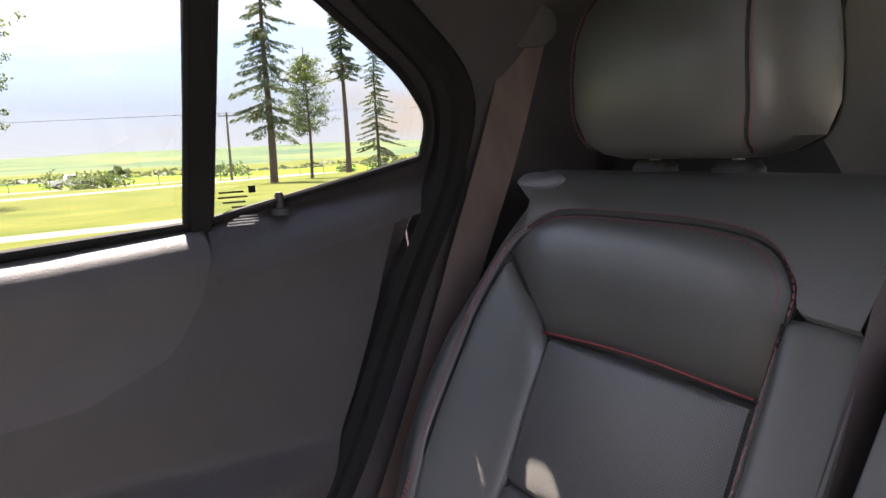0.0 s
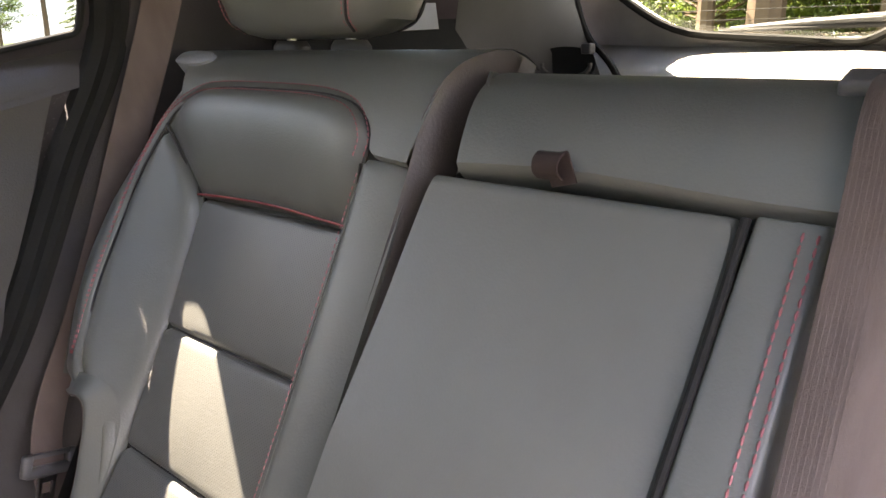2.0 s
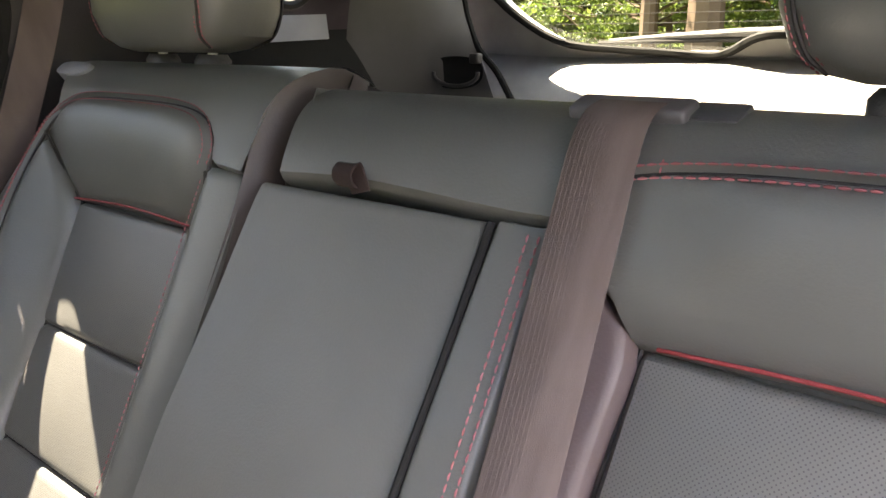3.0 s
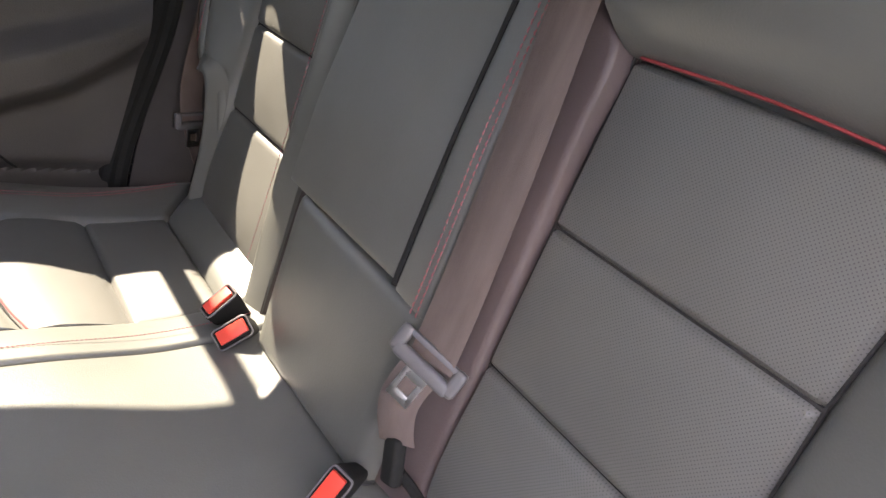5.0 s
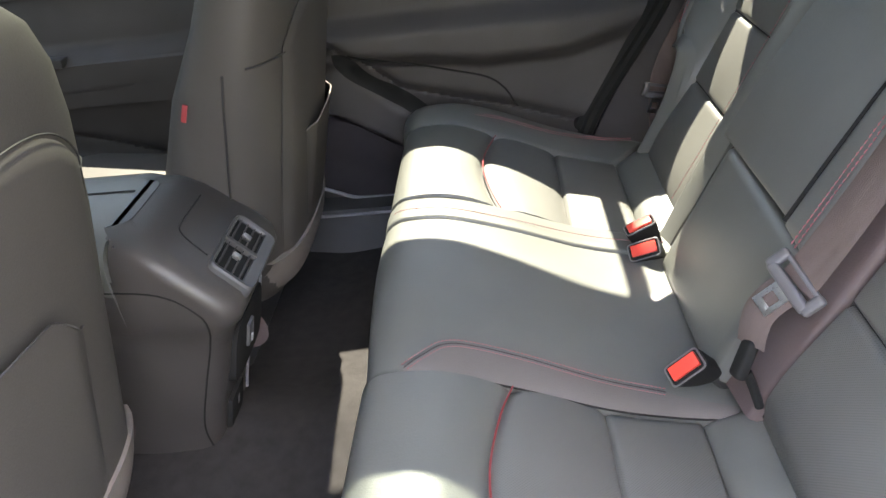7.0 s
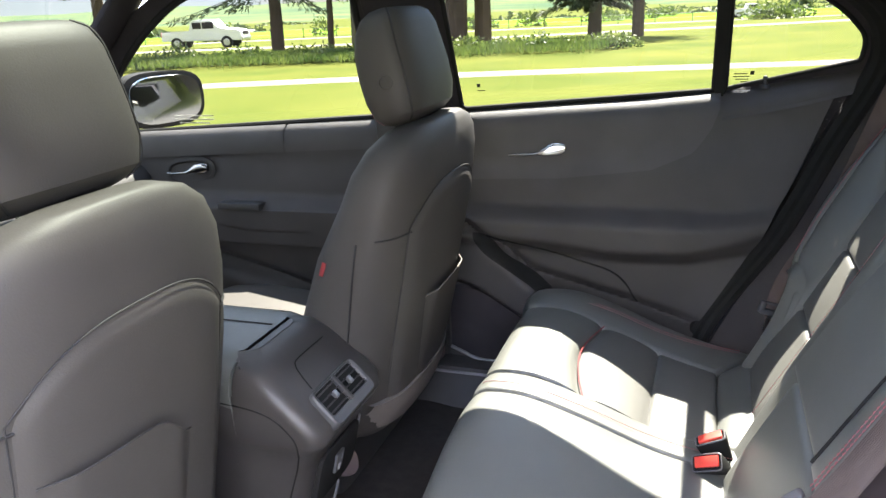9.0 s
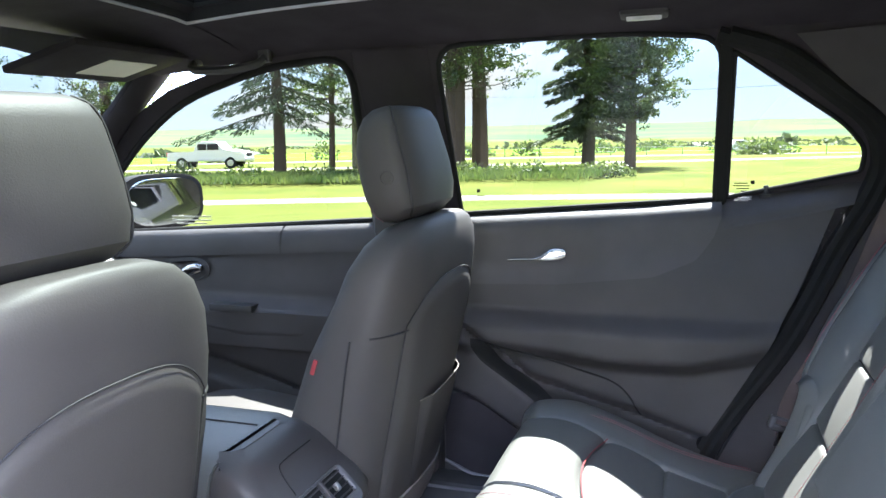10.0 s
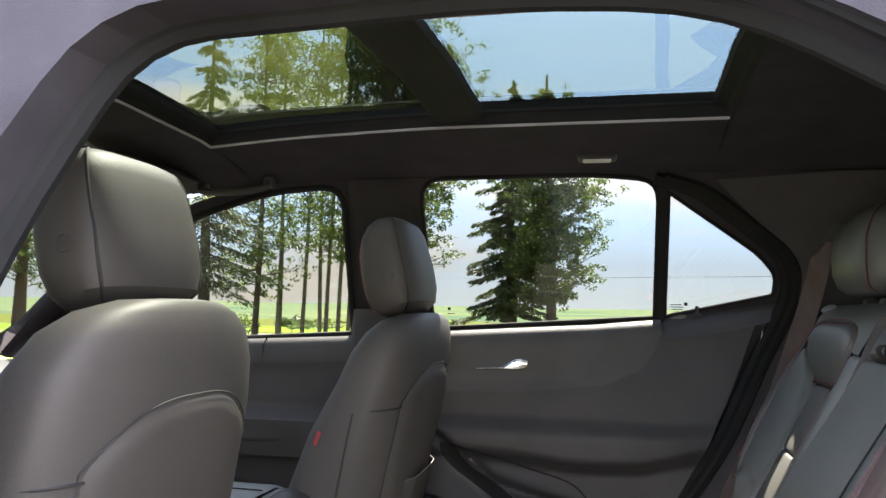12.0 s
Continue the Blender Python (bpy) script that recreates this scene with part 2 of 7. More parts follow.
def spline(pts, count):
    """Even samples of a smooth curve through the points."""
    p = np.array([list(q) for q in pts], float)
    if len(p) == 2:
        t = np.linspace(0, 1, count)[:, None]
        return p[0] * (1 - t) + p[1] * t
    ext = np.vstack([2 * p[0] - p[1], p, 2 * p[-1] - p[-2]])
    dense = []
    for i in range(1, len(ext) - 2):
        a, b, c, d = ext[i - 1], ext[i], ext[i + 1], ext[i + 2]
        for t in np.linspace(0, 1, 12, endpoint=False):
            dense.append(0.5 * (2 * b + (c - a) * t + (2 * a - 5 * b + 4 * c - d) * t**2 + (3 * b - a - 3 * c + d) * t**3))
    dense.append(p[-1])
    dense = np.array(dense)
    far = np.r_[0, np.cumsum(np.linalg.norm(np.diff(dense, axis=0), axis=1))]
    want = np.linspace(0, far[-1], count)
    return np.stack([np.interp(want, far, dense[:, k]) for k in range(dense.shape[1])], 1)


def grid_faces(bm, rows, wrap=False, uvs=None):
    lay = bm.loops.layers.uv.verify() if uvs is not None else None
    vs = [[bm.verts.new(p) for p in r] for r in rows]
    nc = len(rows[0])
    for i in range(len(rows) - 1):
        for j in range(nc if wrap else nc - 1):
            k = (j + 1) % nc
            f = bm.faces.new((vs[i][j], vs[i][k], vs[i + 1][k], vs[i + 1][j]))
            if lay:
                for lp, (a, b) in zip(f.loops, ((i, j), (i, k), (i + 1, k), (i + 1, j))):
                    lp[lay].uv = uvs[a][b]
    return vs


def pillow(surf, A, B, hA, hB, crown=0.006, roll=0.013, depth=0.013, edges="lrtb", nu=20, nv=24, skirt=0.03, bm=None):
    """A padded panel between two lines of (u, v) on a surface, with heights along each, rolled down at the named edges."""
    bm = bm or bmesh.new()
    a_, b_ = spline(A, nv + 1), spline(B, nv + 1)
    ha = np.interp(np.linspace(0, 1, nv + 1), np.linspace(0, 1, len(hA)), hA)
    hb = np.interp(np.linspace(0, 1, nv + 1), np.linspace(0, 1, len(hB)), hB)
    us = 0.5 - 0.5 * np.cos(np.linspace(0, np.pi, nu + 1))
    vs = 0.5 - 0.5 * np.cos(np.linspace(0, np.pi, nv + 1))
    rows, uvs = [], []
    length = np.linalg.norm(a_[-1] - a_[0])
    for q in [-1, *range(nv + 1), nv + 1]:
        b = vs[min(max(q, 0), nv)]
        pa, pb = (np.array([np.interp(b, np.linspace(0, 1, nv + 1), c[:, k]) for k in range(2)]) for c in (a_, b_))
        na, nb = (np.interp(b, np.linspace(0, 1, nv + 1), h) for h in (ha, hb))
        width = np.linalg.norm(pb - pa)
        row, uvr = [], []
        for p in [-1, *range(nu + 1), nu + 1]:
            a = us[min(max(p, 0), nu)]
            u, v = pa * (1 - a) + pb * a
            n = na * (1 - a) + nb * a + crown * math.sin(math.pi * a) ** 0.8 * math.sin(math.pi * b) ** 0.8
            for side, e in (("l", a * width), ("r", (1 - a) * width), ("b", b * length), ("t", (1 - b) * length)):
                if side in edges and e < roll:
                    n -= depth * (1 - e / roll) ** 2
            if p in (-1, nu + 1) or q in (-1, nv + 1):
                n -= skirt
            row.append(surf(u, v, n))
            uvr.append((u, v))
        rows.append(row)
        uvs.append(uvr)
    grid_faces(bm, rows, uvs=uvs)
    return bm


def skin(rows, nu=30, nv=20, bm=None):
    """A smooth sheet through rows of points."""
    bm = bm or bmesh.new()
    fine = [spline(r, nu + 1) for r in rows]
    cols = [spline([r[j] for r in fine], nv + 1) for j in range(nu + 1)]
    grid_faces(bm, [[cols[j][i] for j in range(nu + 1)] for i in range(nv + 1)])
    return bm


def tube(pts, r, seg=8, closed=False, bm=None, flat=1.0):
    bm = bm or bmesh.new()
    P = [Vector(p) for p in pts]
    n = len(P)
    rings, up = [], None
    for i in range(n):
        t = (P[(i + 1) % n] - P[i - 1]) if closed else (P[min(i + 1, n - 1)] - P[max(i - 1, 0)])
        t.normalize()
        if up is None:
            up = Vector((0, 0, 1)) if abs(t.z) < 0.9 else Vector((1, 0, 0))
        s = t.cross(up).normalized()
        up = s.cross(t).normalized()
        rr = float(r[i]) if isinstance(r, (list, tuple)) else float(r)
        rings.append([P[i] + rr * (math.cos(a) * s + flat * math.sin(a) * up) for a in np.linspace(0, 2 * math.pi, seg, endpoint=False)])
    if closed:
        rings.append(rings[0])
    vs = grid_faces(bm, rings, wrap=True)
    if closed:
        bmesh.ops.remove_doubles(bm, verts=bm.verts[:], dist=1e-5)
    else:
        bm.faces.new(vs[0])
        bm.faces.new(vs[-1])
    return bm


def superloft(sections, seg=36, bm=None):
    """Closed rings: (centre, axis a, axis b, half a, half b, power), capped at both ends."""
    bm = bm or bmesh.new()
    rings = []
    for c, a, b, ha, hb, pw in sections:
        c, a, b = Vector(c), Vector(a), Vector(b)
        ring = []
        for q in np.linspace(0, 2 * math.pi, seg, endpoint=False):
            cs, sn = math.cos(q), math.sin(q)
            ring.append(c + a * ha * math.copysign(abs(cs) ** (2 / pw), cs) + b * hb * math.copysign(abs(sn) ** (2 / pw), sn))
        rings.append(ring)
    vs = grid_faces(bm, rings, wrap=True)
    bm.faces.new(vs[0])
    bm.faces.new(vs[-1])
    return bm


def block(c, size, bevel=0.004, m=None, bm=None, seg=2):
    bm = bm or bmesh.new()
    t = Matrix.Translation(c) @ (m or Matrix()) @ Matrix.Diagonal((*size, 1))
    vs = bmesh.ops.create_cube(bm, size=1.0, matrix=t)["verts"]
    if bevel:
        es = list({e for v in vs for e in v.link_edges})
        bmesh.ops.bevel(bm, geom=es, offset=bevel, segments=seg, affect="EDGES", profile=0.6)
    return bm


def ribbon(pts, across, width, thick=0.0016, bm=None):
    """A flat band along the points; across: its sideways direction at each point."""
    bm = bm or bmesh.new()
    P = spline(pts, 60)
    X = spline(across, 60)
    rows = []
    for i in range(60):
        t = Vector(P[min(i + 1, 59)] - P[max(i - 1, 0)]).normalized()
        x = Vector(X[i]).normalized()
        x = (x - t * x.dot(t)).normalized()
        n = t.cross(x)
        p = Vector(P[i])
        rows.append([p + x * width / 2 * k + n * thick / 2 * q for k, q in ((-1, -.3), (-.96, 1), (-.5, 1), (0, 1), (.5, 1), (.96, 1), (1, -.3), (.96, -1), (0, -1), (-.96, -1))])
    vs = grid_faces(bm, rows, wrap=True)
    bm.faces.new(vs[0])
    bm.faces.new(vs[-1])
    return bm


def stitches(pts, normal, pitch=0.0054, length=0.0040, r=0.00086, bm=None):
    """A row of thread dashes along the points, half sunk."""
    bm = bm or bmesh.new()
    P = np.array([list(p) for p in pts])
    far = np.r_[0, np.cumsum(np.linalg.norm(np.diff(P, axis=0), axis=1))]
    for d in np.arange(0, far[-1] - length, pitch):
        a, b = (Vector([np.interp(q, far, P[:, k]) for k in range(3)]) for q in (d, d + length))
        t = (b - a).normalized()
        s = t.cross(Vector(normal)).normalized()
        n = Vector(normal)
        ring = lambda c, k: [bm.verts.new(c + s * r * k), bm.verts.new(c + n * r * 1.2 * k), bm.verts.new(c - s * r * k), bm.verts.new(c - n * r)]
        r1, r2, r3 = ring(a, 0.5), ring((a + b) / 2 + n * r * 0.5, 1), ring(b, 0.5)
        for u, v in ((r1, r2), (r2, r3)):
            for k in range(4):
                bm.faces.new((u[k], u[(k + 1) % 4], v[(k + 1) % 4], v[k]))
    return bm


def holed(outer, holes, place, thick):
    """A flat sheet with openings: outlines of (a, b) points; place(a, b, d) puts them in the world, d from 0 to thick."""
    bm = bmesh.new()
    loops = []
    for ring in (outer, *holes):
        vs = [bm.verts.new((a, b, 0)) for a, b in ring]
        loops.append(vs)
        for i in range(len(vs)):
            bm.edges.new((vs[i - 1], vs[i]))
    bmesh.ops.triangle_fill(bm, use_beauty=True, use_dissolve=False, edges=bm.edges[:], normal=(0, 0, 1))
    front = bm.faces[:]
    flat = {v: (v.co.x, v.co.y) for v in bm.verts}
    back = {v: bm.verts.new(place(a, b, thick)) for v, (a, b) in list(flat.items())}
    for f in front:
        bm.faces.new([back[v] for v in reversed(f.verts)])
    for vs in loops:
        for i in range(len(vs)):
            bm.faces.new((vs[i - 1], vs[i], back[vs[i]], back[vs[i - 1]]))
    for v, (a, b) in flat.items():
        v.co = place(a, b, 0)
    return bm


def smooth01(x):
    x = min(max(x, 0), 1)
    return x * x * (3 - 2 * x)


# ---- car shell ----
def side_y(z):
    """Half width of the cabin's inner side at a height: upright below the belt, leaning in above it."""
    return 0.755 if z < 1.19 else 0.755 - (z - 1.19) * 0.47


def belt(x):
    return float(np.interp(x, [-2.2, -1.7, -0.95, -0.7, -0.26, -0.1, 0.05, 0.17, 0.6, 1.3], [1.06, 1.085, 1.125, 1.145, 1.175, 1.19, 1.22, 1.25, 1.28, 1.30]))


def roof_z(x, y):
    y = abs(y)
    z = float(np.interp(y, [0, 0.31, 0.42, 0.50, 0.56, 0.605, 0.64], [1.612, 1.600, 1.586, 1.568, 1.550, 1.533, 1.51]))
    return z - 0.05 * smooth01((-0.9 - x) / 0.9) - 0.05 * smooth01((x - 0.3) / 0.9)


def rounded(points, r=0.03, seg=5):
    """The outline with its corners rounded; points of (a, b) or (a, b, radius)."""
    out, n = [], len(points)
    for i in range(n):
        p = Vector(points[i][:2])
        a, b = Vector(points[i - 1][:2]) - p, Vector(points[(i + 1) % n][:2]) - p
        rr = points[i][2] if len(points[i]) > 2 else r
        k = min(rr, a.length * 0.45, b.length * 0.45)
        s, e = p + a.normalized() * k, p + b.normalized() * k
        for t in np.linspace(0, 1, seg):
            out.append(tuple(s * (1 - t) ** 2 + p * 2 * t * (1 - t) + e * t * t))
    return out


FRONT_WIN = rounded([(-0.928, 1.13, 0.01), (-0.915, 1.522, 0.06), (-1.12, 1.511, 0.1), (-1.40, 1.438, 0.1), (-1.58, 1.335, 0.1), (-1.80, 1.16, 0.05), (-1.80, 1.075, 0.01)])
REAR_WIN = rounded([(-0.70, 1.15, 0.02), (-0.705, 1.534, 0.06), (-0.30, 1.540, 0.1), (-0.110, 1.522, 0.05), (-0.115, 1.192, 0.004)])
TRI_WIN = rounded([(-0.091, 1.196, 0.004), (-0.087, 1.494, 0.004), (0.125, 1.35, 0.07), (0.168, 1.30, 0.03), (0.165, 1.253, 0.01)])
QUARTER_WIN = rounded([(0.395, 1.490, 0.01), (0.60, 1.480, 0.04), (0.76, 1.365, 0.04), (0.71, 1.315, 0.03), (0.60, 1.335, 0.04), (0.50, 1.41, 0.03)])
LEFT_DOOR = rounded([(-0.76, 0.50, 0.06), (-0.76, 1.25, 0.1), (-0.70, 1.490, 0.09), (-0.30, 1.506, 0.1), (-0.10, 1.486, 0.1), (0.17, 1.28, 0.08), (0.14, 1.05, 0.1), (0.02, 0.80, 0.1), (-0.10, 0.50, 0.06)])
TOP = [(x, float(np.interp(x, [-2.1, -1.75, -1.45, -1.2, -0.9, -0.5, 0, 0.5, 1.0, 1.25], [1.10, 1.31, 1.46, 1.525, 1.545, 1.56, 1.56, 1.545, 1.49, 1.42]))) for x in np.linspace(-2.1, 1.25, 36)]


def upper_side(sign):
    def place(a, b, d):
        return Vector((a, sign * (side_y(b) + d), b))

    low = [(x, belt(x) - 0.02) for x in np.linspace(1.25, -2.1, 40)]
    if sign > 0:
        return holed(TOP + low, [FRONT_WIN, REAR_WIN, TRI_WIN, QUARTER_WIN], place, 0.010)
    low = [(1.25, 0.45), (-2.1, 0.45)]
    return holed(TOP + low, [FRONT_WIN, LEFT_DOOR, QUARTER_WIN], place, 0.07)


structure("wall_right", upper_side(1), HEADLINER, "charcoal pillar trim of the car's side round the windows", "pillar trim", smooth=False)
structure("wall_left", upper_side(-1), HEADLINER, "dark pillar trim round the open rear door", "pillar trim", smooth=False)


def at_side(sign, ring, off=0.0):
    return [(a, sign * (side_y(b) + off), b) for a, b in ring]


for k, (ring, sign, r) in enumerate(((FRONT_WIN, 1, 0.009), (REAR_WIN, 1, 0.006), (TRI_WIN, 1, 0.005), (QUARTER_WIN, 1, 0.010), (FRONT_WIN, -1, 0.009), (QUARTER_WIN, -1, 0.01), (LEFT_DOOR, -1, 0.016))):
    seal = structure("trim", tube(at_side(sign, ring, -0.002), r, 8, True), RUBBER, "black rubber seal round a car opening", "seal")
    if ring is not LEFT_DOOR:
        pane = bmesh.new()
        mid = np.mean(ring, axis=0)
        wide = [tuple(np.array(p) + 0.026 * (np.array(p) - mid) / np.linalg.norm(np.array(p) - mid)) for p in ring]
        pane.faces.new([pane.verts.new(p) for p in at_side(sign, wide, 0.028)])
        structure(f"window_{k + 1}", pane, REARGLASS if ring is QUARTER_WIN else GLASS, "clear side window glass of the car", "window")

# second seal of the left opening and the painted door frame round it
structure("trim", tube(at_side(-1, [(a * 1.02 - 0.005, 0.98 + (b - 0.98) * 1.03) for a, b in LEFT_DOOR], 0.055), 0.012, 8, True), RUBBER, "outer rubber seal of the rear door opening", "seal")

# outer frame of the rear door above its pane, which shades the cabin from the high sun
rail = bmesh.new()
rows = []
for x in np.linspace(-0.76, -0.095, 30):
    zt = 1.543 - 0.016 * smooth01((x + 0.30) / 0.20) - 0.030 * smooth01((-0.66 - x) / 0.06)
    rows.append([(x, 0.605, zt + 0.010), (x, 0.630, zt + 0.004), (x, 0.641, zt), (x, 0.650, zt + 0.006), (x, 0.650, zt + 0.04), (x, 0.58, zt + 0.06)])
grid_faces(rail, rows)
structure("trim_window_frame", rail, RUBBER, "black outer frame over the rear door window", "window frame")

# headliner with the roof opening


def open_y(x, sign=1):
    return 0.305 + 0.05 * smooth01((-0.5 - x) / 0.7) + (0.03 if sign < 0 else 0.0)


head = bmesh.new()
xs = list(np.linspace(-1.62, -1.1665, 10)) + [-1.165] + list(np.linspace(-1.14, 0.015, 28)) + [0.0165] + list(np.linspace(0.05, 1.02, 18))
for sign in (1, -1):
    rows = []
    for x in xs:
        y0 = open_y(x, sign) if -1.166 <= x <= 0.0151 else 0.0
        yy = [y0 + (0.604 - y0) * t for t in (0, 0.1, 0.25, 0.4, 0.55, 0.7, 0.82, 0.9, 1)]
        rows.append([(x, sign * y, roof_z(x, y)) for y in yy])
    grid_faces(head, rows)
structure("ceiling", head, HEADLINER, "charcoal fabric headliner with a long roof opening", "ceiling")
skin_top = bmesh.new()
rows = [[(x, y, roof_z(x, y) + 0.075) for y in np.linspace(-0.60, 0.60, 25)] for x in np.linspace(-1.5, -1.19, 5)]
grid_faces(skin_top, rows)
grid_faces(skin_top, [[(x, y, roof_z(x, y) + 0.075) for y in np.linspace(-0.60, 0.60, 25)] for x in np.linspace(0.03, 1.02, 16)])
for sign in (1, -1):
    grid_faces(skin_top, [[(x, sign * y, roof_z(x, y) + 0.075) for y in np.linspace(0.36, 0.60, 10)] for x in np.linspace(-1.3, 0.1, 20)])
structure("roof", skin_top, BODY, "dark painted steel roof skin of the car", "roof")

# sunroof: frame walls, lip, panes and the cross bar
sunroof = thing("sunroof", "panoramic glass sunroof with two tinted panes and black frame", "sunroof", (-0.6, 0, 1.62))
for sign in (1, -1):
    rows = []
    for x in np.linspace(-1.165, 0.015, 30):
        y = open_y(x, sign)
        rows.append([(x, sign * (y + 0.004), roof_z(x, y) - 0.003), (x, sign * (y - 0.004), roof_z(x, y) + 0.002), (x, sign * (y - 0.006), roof_z(x, y) + 0.012), (x, sign * (y - 0.010), roof_z(x, y) + 0.018), (x, sign * (y - 0.011), roof_z(x, y) + 0.022), (x, sign * (y - 0.016), roof_z(x, y) + 0.024), (x, sign * (y - 0.016), roof_z(x, y) + 0.045)])
    b = bmesh.new()
    grid_faces(b, rows)
    part("side_frame", b, RUBBER, sunroof)
    b = tube([(x, sign * (open_y(x, sign) + 0.001), roof_z(x, open_y(x, sign)) - 0.002) for x in np.linspace(-1.165, 0.015, 30)], 0.0035, 8)
    part("edge_bead", b, LIGHTTRIM, sunroof, "pale bead along the roof opening")
for x0, dx in ((-1.165, 1), (0.015, -1)):
    b = bmesh.new()
    grid_faces(b, [[(x0 + dx * q, y, roof_z(x0, y) + h) for q, h in ((-0.004, -0.003), (0.006, 0.002), (0.010, 0.014), (0.03, 0.022), (0.034, 0.036))] for y in np.linspace(-open_y(x0, -1), open_y(x0), 20)])
    part("end_frame", b, RUBBER, sunroof)
    if dx > 0:
        part("edge_bead", tube([(x0, y, roof_z(x0, y) - 0.002) for y in np.linspace(-open_y(x0, -1), open_y(x0), 16)], 0.0035, 8), LIGHTTRIM, sunroof, "pale bead along the roof opening")
b = bmesh.new()
grid_faces(b, [[(x, y, roof_z(x, y) + h) for x, h in ((-0.600, 0.029), (-0.597, 0.014), (-0.585, 0.006), (-0.50, 0.006), (-0.488, 0.014), (-0.485, 0.029))] for y in np.linspace(-0.352, 0.32, 16)])
part("cross_bar", b, RUBBER, sunroof, "black bar between the two panes")
for x0, x1, nm in ((-1.20, -0.55, "front_pane"), (-0.54, 0.05, "rear_pane")):
    b = bmesh.new()
    grid_faces(b, [[(x, y, roof_z(x, y) + 0.030) for y in np.linspace(-0.42, 0.39, 15)] for x in np.linspace(x0, x1, 12)])
    part(nm, b, ROOFGLASS, sunroof, "tinted glass pane")

# floor and rear shelf area
fl = bmesh.new()
grid_faces(fl, [[(x, y, 0.40 + 0.05 * math.exp(-((y / 0.13) ** 2)) + 0.004 * math.sin(40 * y + 9 * x)) for y in np.linspace(-0.74, 0.74, 40)] for x in np.linspace(-2.0, 0.1, 50)])
structure("floor", fl, CARPET, "charcoal carpet floor of the cabin", "floor")
cargo = bmesh.new()
grid_faces(cargo, [[(x, y, 0.72) for y in np.linspace(-0.66, 0.66, 4)] for x in np.linspace(0.2, 1.15, 4)])
structure("floor_cargo", cargo, CARPET, "charcoal carpet of the cargo floor", "floor")
mat_r = thing("floor_mat", "black carpet floor mat with stitched edge", "floor mat", (-0.62, 0.38, 0.41))
mat_rise = lambda y: 0.05 * math.exp(-((y / 0.13) ** 2))
mb = bmesh.new()
grid_faces(mb, [[(x, y, 0.412 + mat_rise(y) + 0.004 * math.sin(30 * x)) for y in np.linspace(-0.30, 0.66, 24)] for x in np.linspace(-0.98, -0.53, 14)])
grid_faces(mb, [[(x, y, 0.402 + mat_rise(y)) for y in np.linspace(-0.30, 0.66, 24)] for x in np.linspace(-0.98, -0.53, 14)])
part("mat_body", mb, CARPET, mat_r)
part("binding", tube([(x, y, 0.412 + mat_rise(y)) for x, y in rounded([(-0.98, -0.30), (-0.53, -0.30), (-0.53, 0.66), (-0.98, 0.66)], 0.05)], 0.005, 8, True), PLASTIC, mat_r, "grey stitched edge binding")
sill = bmesh.new()
for sign in (1, -1):
    grid_faces(sill, [[(x, sign * y, z) for y, z in ((0.60, 0.40), (0.635, 0.455), (0.66, 0.495), (0.70, 0.505), (0.80, 0.50), (0.82, 0.45), (0.82, 0.25))] for x in np.linspace(-2.0, 0.3, 12)])
structure("sill", sill, PLASTIC, "black plastic door sill step", "sill")
for sign in (1, -1):
    structure("sill_trim", tube([(x, sign * 0.648, 0.487) for x in np.linspace(-1.0, -0.12, 12)], 0.004, 8), GREYPLASTIC, "pale edge of the door sill", "sill")


# ---- right-hand doors ----
def bump(v, c, w):
    return math.exp(-((v - c) / w) ** 2)


def door_y(x, z, shift=0.0, front=False):
    """Inner skin of a door trim; x measured from the rear door."""
    zb = belt(x)
    u = x - shift
    y = 0.752 - 0.035 * smooth01((zb - z) / 0.05) ** 0.7
    y -= 0.012 * smooth01((zb - 0.08 - z) / 0.10)
    arm_top = 0.905 + 0.02 * smooth01((u + 0.1) / 0.25)
    arm_low = float(np.interp(u, [-0.75, -0.45, -0.33, -0.15, -0.03, 0.1], [0.86, 0.84, 0.825, 0.83, 0.86, 0.90]))
    out = smooth01((arm_top + 0.03 - z) / 0.045) * smooth01((z - arm_low + 0.035) / 0.05)
    y -= 0.050 * out * (1 - 0.7 * smooth01((u + 0.18) / 0.28))
    seam = float(np.interp(u, [-0.72, -0.64, -0.52, -0.27, 0.0], [0.92, 0.86, 0.755, 0.69, 0.60]))
    y += 0.022 * bump(z, seam, 0.016)
    y -= 0.022 * smooth01((seam - z) / 0.05)
    pocket = float(np.interp(u, [-0.72, -0.66, -0.5, -0.3], [0.735, 0.72, 0.62, 0.56]))
    y += 0.03 * smooth01((pocket - z) / 0.02)
    y += 0.022 * bump(u, -0.50, 0.085) ** 0.5 * bump(z, 1.052, 0.038) if abs(u + 0.5) < 0.3 else 0
    return y


def door_skin(x0, x1_of, shift=0.0):
    bm = bmesh.new()
    rows = []
    for i in range(96):
        t = i / 95
        row = []
        for j in range(90):
            s = j / 89
            z = 0.50 + (belt(x0 + 0.4) - 0.50) * s
            x1 = x1_of(z)
            x = x0 + (x1 - x0) * t
            z = 0.50 + (belt(x) - 0.002 - 0.50) * s
            row.append((x, door_y(x, z, shift), z))
        rows.append(row)
    grid_faces(bm, rows)
    return bm


def trail(z):
    return float(np.interp(z, [0.50, 0.65, 0.85, 0.95, 1.09, 1.22, 1.27], [-0.17, -0.12, 0.0, 0.05, 0.11, 0.165, 0.17]))


